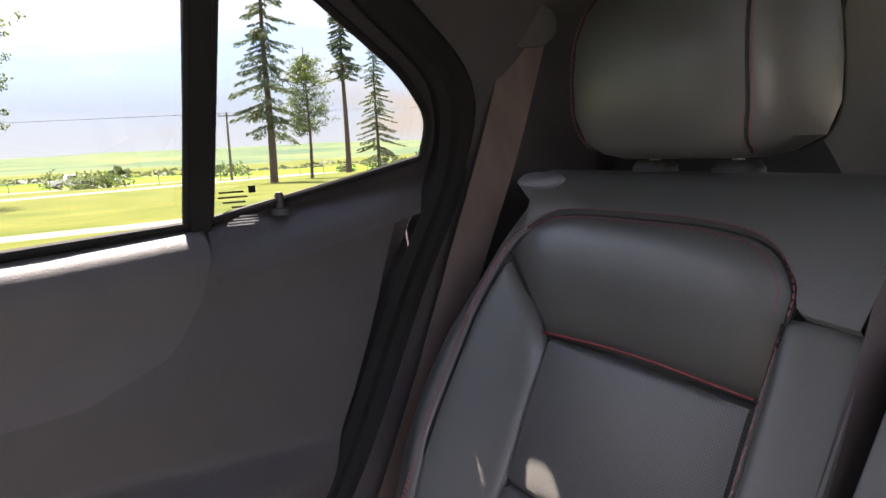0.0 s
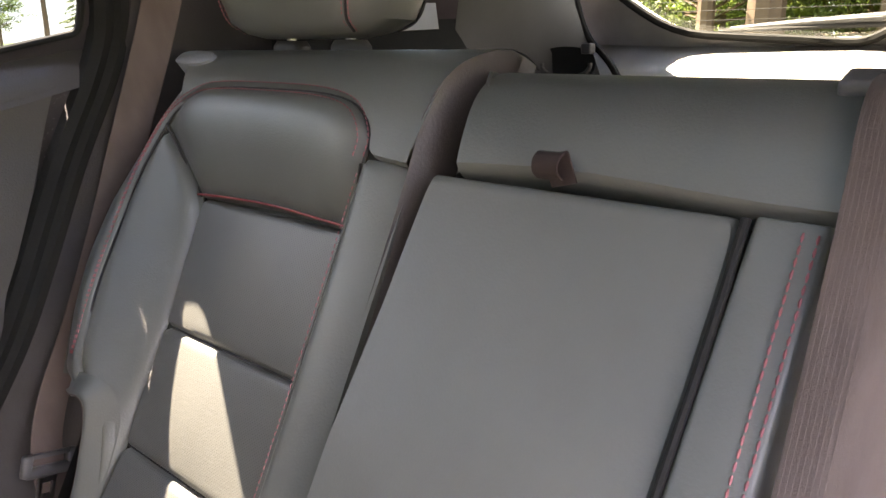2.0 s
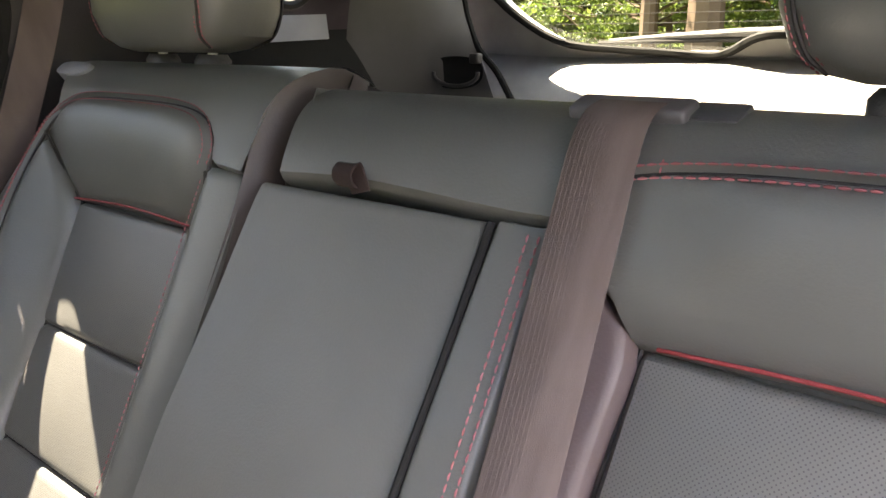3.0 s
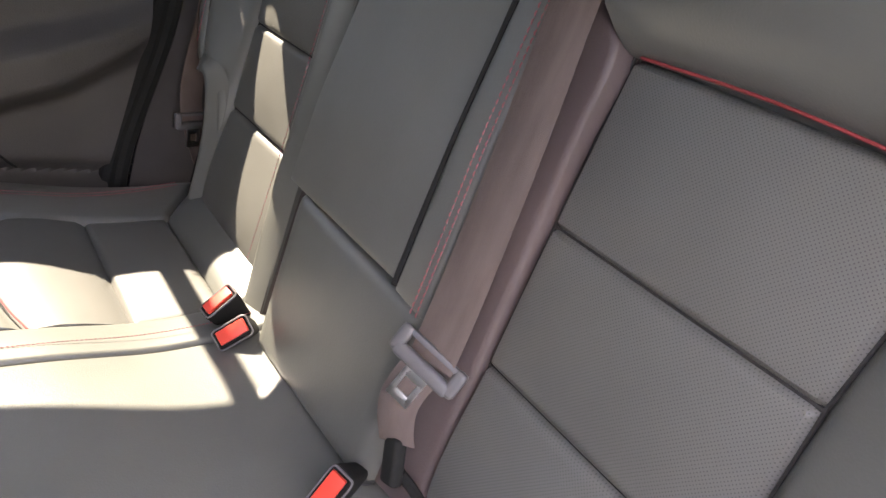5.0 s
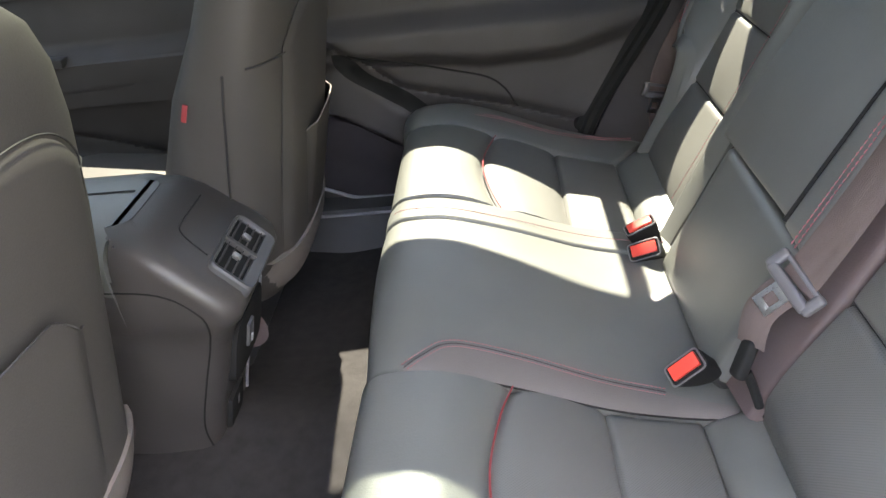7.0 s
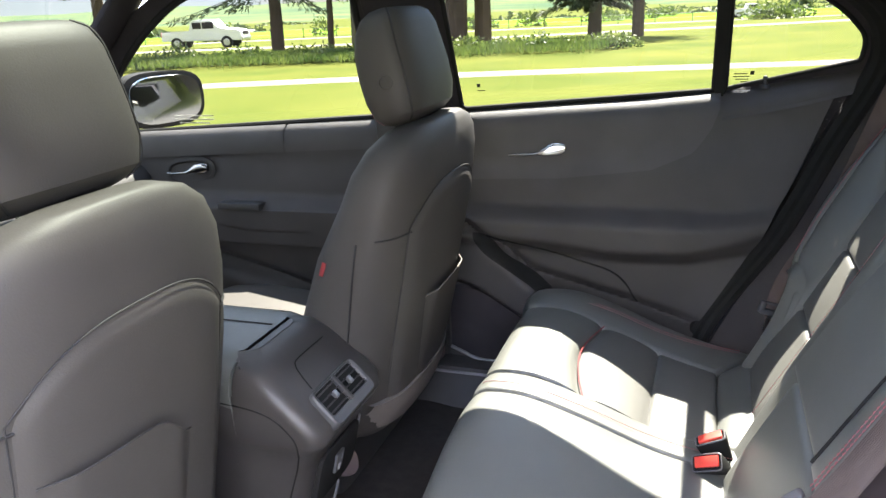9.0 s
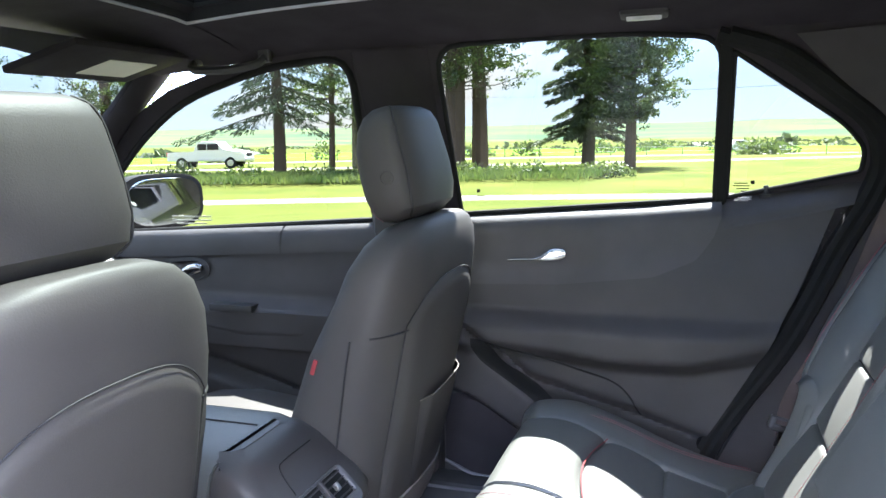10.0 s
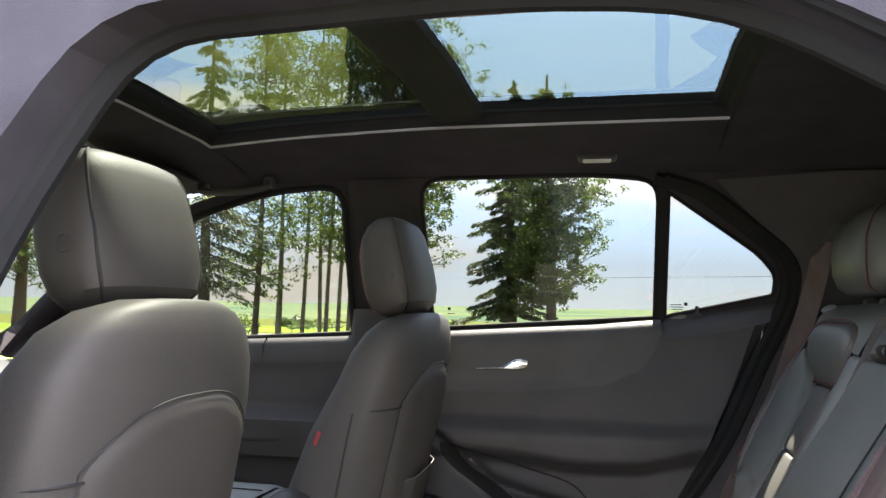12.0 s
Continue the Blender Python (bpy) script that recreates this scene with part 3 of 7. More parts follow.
def door_handle(door, x, z, y):
    hd = part("handle_bezel", superloft([((x + 0.005, y + 0.012, z), (1, 0, 0.08), (0, 0, 1), 0.078, 0.034, 2.6), ((x + 0.005, y - 0.002, z), (1, 0, 0.08), (0, 0, 1), 0.082, 0.038, 2.6), ((x + 0.005, y - 0.003, z), (1, 0, 0.08), (0, 0, 1), 0.072, 0.028, 2.6), ((x + 0.005, y + 0.008, z), (1, 0, 0.08), (0, 0, 1), 0.066, 0.022, 2.6)], 40), PLASTIC, door, "dark oval bezel")
    lever = bmesh.new()
    rows = []
    for i, t in enumerate(np.linspace(0, 1, 16)):
        px = x - 0.065 + 0.135 * t
        half = 0.0025 + 0.0125 * smooth01((t - 0.45) / 0.35) - 0.006 * smooth01((t - 0.9) / 0.1)
        cz = z - 0.006 + 0.010 * t + 0.007 * smooth01((t - 0.5) / 0.3)
        cy = y - 0.012 - 0.010 * math.sin(math.pi * t)
        rows.append(((px, cy, cz), (0, 1, 0), (0, 0, 1), 0.005 + 0.002 * t, half, 2.4))
    superloft(rows, 16, lever)
    part("lever", lever, CHROME, hd, "chrome door lever")


rear_door = thing("rear_door", "closed rear passenger door with grained charcoal trim", "car door", (-0.3, 0.78, 0.5))
part("trim_panel", door_skin(-0.74, trail), TRIM, rear_door)
outer = bmesh.new()
grid_faces(outer, [[(x, 0.775 + 0.10 * math.sin(math.pi * t) ** 0.6, 0.45 + (belt(x) - 0.008 - 0.45) * t) for t in np.linspace(0, 1, 14)] for x in np.linspace(-2.0, 1.3, 40)])
structure("body_side", outer, BODY, "dark painted outer side of the car", "car body")
door_handle(rear_door, -0.505, 1.055, 0.718)
up = bmesh.new()
rows = []
for x in np.linspace(-0.738, -0.100, 48):
    zb = belt(x)
    zl = float(np.interp(x, [-0.74, -0.45, -0.24, -0.15, -0.115, -0.10], [0.985, 0.995, 1.02, 1.06, 1.11, 1.155]))
    row = [(x, 0.766, zb - 0.02), (x, 0.764, zb - 0.003), (x, 0.756, zb + 0.001), (x, 0.738, zb - 0.004), (x, 0.722, zb - 0.016), (x, 0.714, zb - 0.034)]
    for t in np.linspace(0.1, 1, 9):
        z = zb - 0.034 - (zb - 0.034 - zl) * t
        row.append((x, min(door_y(x, z) - 0.005, 0.714), z))
    row.append((x, door_y(x, zl) + 0.006, zl - 0.001))
    rows.append(row)
grid_faces(up, rows)
part("upper_panel", up, SILLTRIM, rear_door, "lighter grained upper panel of the door trim")
sl = bmesh.new()
grid_faces(sl, [[(x, y, belt(x) + dz) for y, dz in ((0.714, -0.060), (0.724, -0.036), (0.734, -0.018), (0.744, -0.006), (0.757, 0.003), (0.764, 0.001), (0.766, -0.02))] for x in np.linspace(-0.095, 0.172, 24)])
part("sill_corner", sl, TRIM, rear_door, "grained corner of the window sill")
lock = part("lock_knob", superloft([((-0.012, 0.742, 1.197), (1, 0, 0), (0, 1, 0), 0.012, 0.012, 2), ((-0.012, 0.742, 1.204), (1, 0, 0), (0, 1, 0), 0.011, 0.011, 2), ((-0.012, 0.742, 1.205), (1, 0, 0), (0, 1, 0), 0.005, 0.005, 2), ((-0.012, 0.742, 1.219), (1, 0, 0), (0, 1, 0), 0.0055, 0.0055, 2), ((-0.012, 0.742, 1.223), (1, 0, 0), (0, 1, 0), 0.004, 0.004, 2)], 16), PLASTIC, rear_door, "black lock knob")
dv = bmesh.new()
grid_faces(dv, [[(x, side_y(z) - d, z) for x, d in ((-0.115, 0.0), (-0.112, 0.008), (-0.092, 0.008), (-0.089, 0.0), (-0.090, -0.03), (-0.114, -0.03), (-0.115, 0.0))] for z in np.linspace(1.17, 1.52, 10)])
part("window_divider", dv, RUBBER, rear_door, "black upright bar between the panes")
# small marks printed on the fixed glass
for i, (x, z, w, h) in enumerate(((-0.062, 1.226, 0.028, 0.002), (-0.060, 1.220, 0.034, 0.002), (-0.058, 1.214, 0.026, 0.002), (-0.052, 1.208, 0.018, 0.002), (-0.038, 1.228, 0.008, 0.008), (-0.66, 1.205, 0.008, 0.008), (-0.655, 1.192, 0.02, 0.002))):
    part("glass_mark", block((x, side_y(z) + 0.024, z), (w, 0.001, h), 0), RUBBER, rear_door, "small printed mark on the glass", False)

PRINT = mat("pale_glass_print", (0.55, 0.56, 0.52), 0.7, vary=0.05, bump=0.0)
front_door = thing("front_door", "closed front passenger door with charcoal trim", "car door", (-1.3, 0.78, 0.5))
part("trim_panel", door_skin(-1.95, lambda z: -0.90, -0.95), TRIM, front_door)
sl = bmesh.new()
for x0, x1 in ((-1.85, -1.185), (-1.18, -0.90)):
    grid_faces(sl, [[(x, y, belt(x) + dz) for y, dz in ((0.712, -0.070), (0.712, -0.05), (0.716, -0.028), (0.724, -0.012), (0.738, -0.002), (0.756, 0.003), (0.764, 0.0), (0.766, -0.02))] for x in np.linspace(x0, x1, 24)])
part("belt_rail", sl, SILLTRIM, front_door, "pale grained top of the door trim")
for z, w in ((1.128, 0.13), (1.118, 0.13), (1.108, 0.10)):
    part("glass_mark", block((-1.50, side_y(z) + 0.024, z), (w, 0.001, 0.0035), 0), PRINT, front_door, "row of pale print on the glass", False)
door_handle(front_door, -1.49, 0.985, 0.712)
part("switch_panel", block((-1.30, 0.662, 0.905), (0.13, 0.04, 0.02), 0.006), PLASTIC, front_door, "black recessed pull")
part("arm_shelf", skin([[(x, y, 0.885 + 0.012 * math.sin(3 * (x + 1.5))) for x in np.linspace(-1.75, -0.92, 10)] for y in (0.72, 0.67, 0.655)] + [[(x, 0.66, 0.80) for x in np.linspace(-1.75, -0.92, 10)]], 30, 14), TRIM, front_door, "armrest ledge of the door")

# the near rear door, swung wide open: out of view, added to block skylight
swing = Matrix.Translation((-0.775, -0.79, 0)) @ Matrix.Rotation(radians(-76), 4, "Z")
unseen_door = thing("rear_door", "unseen rear door swung wide open, added to block skylight, dark painted outside", "car door", (-0.775, -0.79, 0.5))
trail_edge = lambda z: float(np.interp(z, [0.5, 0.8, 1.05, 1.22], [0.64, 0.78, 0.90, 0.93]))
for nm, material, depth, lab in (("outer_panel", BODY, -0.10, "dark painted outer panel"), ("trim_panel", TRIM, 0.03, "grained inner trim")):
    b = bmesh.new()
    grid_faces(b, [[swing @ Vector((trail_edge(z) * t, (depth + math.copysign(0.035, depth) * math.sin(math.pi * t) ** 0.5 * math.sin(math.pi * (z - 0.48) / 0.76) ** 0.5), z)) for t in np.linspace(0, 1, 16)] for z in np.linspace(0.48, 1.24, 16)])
    part(nm, b, material, unseen_door, lab)
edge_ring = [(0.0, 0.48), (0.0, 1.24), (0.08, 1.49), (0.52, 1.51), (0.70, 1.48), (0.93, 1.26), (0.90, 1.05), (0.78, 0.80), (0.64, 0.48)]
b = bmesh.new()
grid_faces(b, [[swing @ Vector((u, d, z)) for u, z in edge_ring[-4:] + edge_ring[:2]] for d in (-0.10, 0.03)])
part("door_edge", b, BODY, unseen_door, "painted edge of the door")
part("window_frame", tube([swing @ Vector((u, -0.03 + 0.16 * max(z - 1.24, 0), z)) for u, z in rounded([(0.01, 1.23), (0.08, 1.49), (0.52, 1.51), (0.70, 1.48), (0.92, 1.25)], 0.04)], 0.022, 8, True), RUBBER, unseen_door, "black window frame")
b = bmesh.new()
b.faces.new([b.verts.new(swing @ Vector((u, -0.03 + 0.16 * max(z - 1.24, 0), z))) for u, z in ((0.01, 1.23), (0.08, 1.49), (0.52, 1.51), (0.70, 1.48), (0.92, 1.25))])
part("pane", b, GLASS, unseen_door, "clear window glass", False)

# pillar between the doors, lower part
pb = bmesh.new()
grid_faces(pb, [[(x, y, z) for x, y in ((-0.93, 0.74), (-0.91, 0.71), (-0.86, 0.695), (-0.80, 0.695), (-0.75, 0.71), (-0.735, 0.74))] for z in np.linspace(0.45, 1.2, 10)])
structure("wall_pillar", pb, TRIM, "charcoal lower trim of the middle pillar", "pillar trim")
# upper cover of the middle pillar
pu = bmesh.new()
grid_faces(pu, [[(x, side_y(z) - d, z) for x, d in ((-0.907, 0.0), (-0.897, 0.014), (-0.87, 0.02), (-0.77, 0.02), (-0.735, 0.014), (-0.722, 0.0))] for z in np.linspace(1.15, 1.53, 14)])
structure("wall_pillar_upper", pu, HEADLINER, "charcoal upper cover of the middle pillar", "pillar trim")
# rubber seal and rear pillar trim behind the rear door
for off, r in ((0.0, 0.017), (0.021, 0.017)):
    pts = [(x + off, y, z) for x, y, z in ((-0.16, 0.722, 0.52), (-0.11, 0.724, 0.66), (0.01, 0.728, 0.85), (0.06, 0.728, 0.95), (0.12, 0.726, 1.09), (0.175, 0.725, 1.20), (0.195, 0.72, 1.27), (0.17, 0.675, 1.345), (0.08, 0.64, 1.42), (-0.02, 0.605, 1.49), (-0.12, 0.592, 1.527))]
    structure("trim_seal", tube(spline(pts, 60), r, 8), RUBBER, "black rubber seal along the rear door edge", "seal")
cp = skin([[(-0.13, 0.735, 0.50), (-0.06, 0.738, 0.66), (0.05, 0.74, 0.86), (0.11, 0.735, 1.0), (0.17, 0.725, 1.13), (0.22, 0.712, 1.24), (0.21, 0.67, 1.34), (0.10, 0.625, 1.44), (0.02, 0.59, 1.52)],
           [(0.0, 0.735, 0.50), (0.06, 0.738, 0.66), (0.13, 0.742, 0.86), (0.20, 0.738, 1.0), (0.26, 0.725, 1.13), (0.31, 0.70, 1.24), (0.31, 0.655, 1.34), (0.27, 0.615, 1.45), (0.24, 0.575, 1.53)],
           [(0.35, 0.71, 0.50), (0.37, 0.71, 0.66), (0.39, 0.71, 0.86), (0.41, 0.705, 1.0), (0.43, 0.69, 1.13), (0.44, 0.68, 1.24), (0.42, 0.655, 1.34), (0.385, 0.61, 1.45), (0.385, 0.56, 1.53)]], 40, 16)
structure("wall_rear_pillar", cp, PILLARTRIM, "charcoal trim of the rear pillar", "pillar trim")
for sign in (1, -1):
    cq = skin([[(0.42, sign * 0.66, 0.66), (0.42, sign * 0.665, 1.0), (0.42, sign * 0.67, 1.27)], [(0.8, sign * 0.64, 0.66), (0.8, sign * 0.65, 1.0), (0.8, sign * 0.655, 1.28)], [(1.1, sign * 0.60, 0.66), (1.1, sign * 0.61, 1.0), (1.1, sign * 0.62, 1.30)]], 16, 16)
    structure("wall_cargo", cq, RUBBER, "black plastic side trim of the cargo area", "side trim")
    # ledge under the quarter window; its pale grey stands in for a sunlit triangle
    cs = skin([[(0.40, sign * 0.672, 1.25), (0.42, sign * 0.674, 1.29)], [(0.57, sign * 0.658, 1.254), (0.57, sign * 0.670, 1.297)], [(0.755, sign * 0.652, 1.262), (0.76, sign * 0.664, 1.306)]], 8, 16)
    structure("trim_ledge", cs, GREYPLASTIC, "ledge under the small quarter window, coloured pale grey for a sunlit spot", "trim")
    post = [[(0.80, 0.665, 1.0), (0.80, 0.655, 1.26), (0.80, 0.615, 1.42), (0.80, 0.57, 1.52)], [(0.90, 0.645, 1.0), (0.90, 0.632, 1.25), (0.89, 0.612, 1.40), (0.88, 0.57, 1.515)], [(0.99, 0.59, 1.0), (0.99, 0.592, 1.24), (0.98, 0.600, 1.38), (0.95, 0.57, 1.51)], [(1.06, 0.44, 1.0), (1.06, 0.545, 1.245), (1.06, 0.588, 1.36), (1.03, 0.575, 1.50)]]
    structure("wall_rear_post", skin([[(x, sign * y, z) for x, y, z in r] for r in post], 30, 24), PLASTIC, "charcoal trim of the rear corner post", "pillar trim")
    edge = spline([(1.060, 0.455, 1.14), (1.061, 0.497, 1.20), (1.061, 0.544, 1.245), (1.062, 0.572, 1.30), (1.062, 0.587, 1.36), (1.032, 0.575, 1.50)], 40)
    structure("trim_tailgate_seal", tube([(x, sign * y, z) for x, y, z in edge], 0.007, 8), RUBBER, "black rubber seal beside the tailgate", "seal")
hook = thing("cargo_hook", "black plastic cargo loop in a recess of the side trim", "hook", (1.0, 0.56, 1.19))
across = Vector((0.42, -0.90, 0)).normalized()
part("recess", superloft([(Vector((1.018, 0.566, 1.198)), across, (0, 0, 1), 0.052, 0.028, 2.4), (Vector((1.008, 0.560, 1.198)), across, (0, 0, 1), 0.056, 0.032, 2.4), (Vector((1.010, 0.561, 1.198)), across, (0, 0, 1), 0.047, 0.024, 2.4)], 32), RUBBER, hook, "black recess")
part("loop", tube([Vector((1.002, 0.556, 1.196)) + across * (0.046 * math.cos(t)) + Vector((0, 0, 0.024 * math.sin(t))) for t in np.linspace(math.pi * 0.95, 2.05 * math.pi, 20)], 0.0042, 8), PLASTIC, hook, "glossy black tie-down loop")
part("latch", block(Vector((1.004, 0.556, 1.226)) + across * 0.040, (0.02, 0.022, 0.02), 0.005, None, None, 3), PLASTIC, hook)

# tailgate
HATCH_WIN = rounded([(0.60, 1.47, 0.08), (0.545, 1.36, 0.10), (0.42, 1.272, 0.08), (0.08, 1.252, 0.03), (0.015, 1.29, 0.03), (-0.15, 1.29, 0.03), (-0.22, 1.252, 0.03), (-0.42, 1.272, 0.08), (-0.545, 1.36, 0.10), (-0.60, 1.47, 0.08), (-0.48, 1.53, 0.06), (0.48, 1.53, 0.06)])


def hatch_place(a, b, d):
    return Vector((1.16 - (b - 1.27) * 0.45 + d * 0.9, a, b - 0.020))


tailgate = thing("tailgate", "closed tailgate with a pale sunlit inner trim", "tailgate", (1.1, 0, 0.7))
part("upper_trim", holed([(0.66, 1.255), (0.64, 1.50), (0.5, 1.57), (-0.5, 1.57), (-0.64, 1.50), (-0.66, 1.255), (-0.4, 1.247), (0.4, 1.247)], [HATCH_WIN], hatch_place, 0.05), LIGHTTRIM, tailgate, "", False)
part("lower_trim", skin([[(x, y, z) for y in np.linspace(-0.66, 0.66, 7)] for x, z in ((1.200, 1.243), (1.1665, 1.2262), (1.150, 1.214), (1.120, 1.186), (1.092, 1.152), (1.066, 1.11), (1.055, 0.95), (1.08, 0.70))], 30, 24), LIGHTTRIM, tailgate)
part("seal", tube([hatch_place(a, b, -0.002) for a, b in HATCH_WIN], 0.008, 8, True), RUBBER, tailgate, "black window seal")
pane = bmesh.new()
pane.faces.new([pane.verts.new(hatch_place(a, b, 0.03)) for a, b in HATCH_WIN])
part("rear_window", pane, REARGLASS, tailgate, "tinted glass with fine heating lines")
for i in range(14):
    z = 1.295 + i * 0.017
    w = 0.40 + 0.16 * smooth01((z - 1.28) / 0.12)
    part("heating_line", tube([hatch_place(y, z, 0.027) for y in np.linspace(-w, w, 8)], 0.0005, 4), RUBBER, tailgate)
wiper = part("wiper", tube([(1.23, 0.34, 1.260), (1.225, 0.20, 1.269), (1.22, 0.06, 1.275), (1.22, -0.10, 1.276), (1.22, -0.22, 1.272)], [0.004, 0.006, 0.008, 0.010, 0.012], 8), VENTGREY, tailgate, "grey rear wiper arm")
part("wiper_blade", tube([(1.225, 0.36, 1.256), (1.222, 0.10, 1.262), (1.22, -0.08, 1.262)], 0.005, 6), RUBBER, wiper)

# bulkhead, dashboard and windscreen
ws_top, ws_bot = -1.42, -2.05
dash = thing("dashboard", "dark dashboard below the windscreen", "dashboard", (-1.9, 0, 0.7))
part("dash_top", skin([[(-2.05, y, 1.02) for y in np.linspace(-0.72, 0.72, 7)], [(-1.85, y, 1.04) for y in np.linspace(-0.72, 0.72, 7)], [(-1.66, y, 1.0) for y in np.linspace(-0.72, 0.72, 7)], [(-1.62, y, 0.90) for y in np.linspace(-0.72, 0.72, 7)], [(-1.72, y, 0.70) for y in np.linspace(-0.72, 0.72, 7)], [(-1.80, y, 0.42) for y in np.linspace(-0.72, 0.72, 7)]], 24, 30), PLASTIC, dash)
pane = bmesh.new()
grid_faces(pane, [[(ws_top + (ws_bot - ws_top) * t, y * (0.60 + 0.12 * t), 1.565 - 0.53 * t) for y in np.linspace(-1, 1, 9)] for t in np.linspace(0, 1, 6)])
structure("window_windscreen", pane, GLASS, "raked windscreen glass", "window")
for sign in (1, -1):
    structure("wall_front_post", tube([(ws_top + (ws_bot - ws_top) * t, sign * (0.615 + 0.125 * t), 1.555 - 0.50 * t) for t in np.linspace(0, 1, 14)], 0.042, 12, False, None, 0.8), HEADLINER, "charcoal trim of the windscreen post", "pillar trim")
visor = thing("sun_visor", "dark sun visor with a pale printed label", "sun visor", (-1.4, 0.38, 1.52))
vm = Matrix.Rotation(radians(-14), 4, "Y")
part("flap", block((-1.40, 0.37, 1.515), (0.20, 0.36, 0.018), 0.008, vm), HEADLINER, visor)
part("label", block((-1.405, 0.42, 1.504), (0.10, 0.15, 0.002), 0, vm), PAPER, visor, "pale warning label", False)
copy_thing(visor, pose(-1.4, -0.38, 1.52))
grab = thing("grab_handle", "folded grab handle on the headliner", "grab handle", (-1.2, 0.56, 1.53))
part("grip", tube(spline([(-1.30, 0.565, 1.525), (-1.29, 0.54, 1.505), (-1.20, 0.535, 1.50), (-1.12, 0.54, 1.51), (-1.11, 0.565, 1.53)], 20), 0.010, 8), PLASTIC, grab)
for x in (-1.30, -1.11):
    part("bracket", block((x, 0.565, 1.53), (0.03, 0.02, 0.03), 0.006), PLASTIC, grab)
lamp = thing("reading_lamp", "small clear reading lamp on the headliner", "lamp", (-0.254, 0.505, 1.565))
part("housing", block((-0.254, 0.505, 1.566), (0.090, 0.030, 0.020), 0.007, Matrix.Rotation(radians(-18), 4, "X")), PLASTIC, lamp)
part("lens", block((-0.254, 0.502, 1.556), (0.066, 0.010, 0.012), 0.004, Matrix.Rotation(radians(-18), 4, "X")), LENS, lamp, "clear lens")
mirror = thing("door_mirror", "black door mirror on the passenger door", "door mirror", (-1.75, 0.9, 1.1))
part("housing", superloft([((-1.98, 1.0, 1.145), (0, 1, 0), (0, 0, 1), 0.03, 0.03, 2.4), ((-1.95, 1.0, 1.145), (0, 1, 0), (0, 0, 1), 0.10, 0.065, 2.6), ((-1.85, 1.0, 1.147), (0, 1, 0), (0, 0, 1), 0.13, 0.085, 3), ((-1.765, 1.0, 1.147), (0.40, 0.92, 0), (0, 0, 1), 0.140, 0.088, 3.2), ((-1.760, 1.0, 1.147), (0.40, 0.92, 0), (0, 0, 1), 0.124, 0.077, 3.2)], 32), RUBBER, mirror)
part("mirror_glass", superloft([((-1.760, 1.0, 1.147), (0.40, 0.92, 0), (0, 0, 1), 0.121, 0.075, 3.2), ((-1.756, 1.002, 1.147), (0.40, 0.92, 0), (0, 0, 1), 0.119, 0.073, 3.2)], 32), MIRROR, mirror)
part("stalk", block((-1.87, 0.86, 1.10), (0.10, 0.14, 0.04), 0.012), RUBBER, mirror)

for i, (x, w) in enumerate(((-0.074, 0.030), (-0.070, 0.034), (-0.066, 0.028), (-0.062, 0.020))):
    part("printed_line", block((-0.062 + 0.004 * i, 0.7255 + 0.004 * i, belt(-0.06) - 0.0070 + 0.0028 * i), (w, 0.0018, 0.0012), 0), GREYPLASTIC, rear_door, "row of tiny print on the sill", False)


# shaped details of the rear door's lower trim
on_door = lambda x, z, d: Vector((x, door_y(x, z) - d, z))
# black wedge between two curves, just proud of the trim
low = spline([(-0.655, 0.862), (-0.651, 0.83), (-0.628, 0.802), (-0.574, 0.764), (-0.48, 0.697)], 24)
upp = spline([(-0.626, 0.858), (-0.607, 0.822), (-0.575, 0.792), (-0.531, 0.764), (-0.465, 0.722)], 24)
b = bmesh.new()
grid_faces(b, [[on_door(*(p * (1 - k) + q * k), 0.0035 + 0.003 * math.sin(math.pi * k)) for k in np.linspace(0, 1, 7)] for p, q in zip(low, upp)])
part("dark_wedge", b, RUBBER, rear_door, "black curved wedge under the armrest")
part("armrest_crease", tube([on_door(x, z, 0.001) for x, z in spline([(-0.62, 0.858), (-0.516, 0.828), (-0.415, 0.798), (-0.33, 0.774), (-0.289, 0.743), (-0.262, 0.693)], 40)], 0.0022, 6), RUBBER, rear_door)
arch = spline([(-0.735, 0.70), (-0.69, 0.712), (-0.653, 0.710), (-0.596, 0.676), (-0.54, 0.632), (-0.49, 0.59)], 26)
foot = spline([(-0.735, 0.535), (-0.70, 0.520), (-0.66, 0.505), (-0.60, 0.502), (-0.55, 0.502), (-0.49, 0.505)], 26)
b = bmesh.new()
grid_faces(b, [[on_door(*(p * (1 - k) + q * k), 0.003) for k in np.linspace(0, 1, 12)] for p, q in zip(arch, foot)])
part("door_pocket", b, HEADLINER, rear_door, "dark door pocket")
part("pocket_rim", tube([on_door(x, z, 0.012) for x, z in foot], 0.0045, 8), GREYPLASTIC, rear_door, "pale lower rim of the door pocket")


# ---- rear seats ----
def SB(y, s, n):
    """A place on the reclined backrest: across, up along it and out from it."""
    return Vector((-0.008 + 0.457 * s - 0.889 * n, y, 0.62 + 0.889 * s + 0.457 * n))


SBN = Vector((-0.889, 0, 0.457))
PROFILE = spline([(0.06, 0.585), (0.0, 0.610), (-0.1, 0.624), (-0.195, 0.646), (-0.31, 0.69), (-0.40, 0.718), (-0.462, 0.7215), (-0.487, 0.714), (-0.499, 0.694), (-0.503, 0.64), (-0.49, 0.53), (-0.47, 0.44)], 241)
PW = np.r_[0, np.cumsum(np.linalg.norm(np.diff(PROFILE, axis=0), axis=1))]
TOP_ROWS = 150


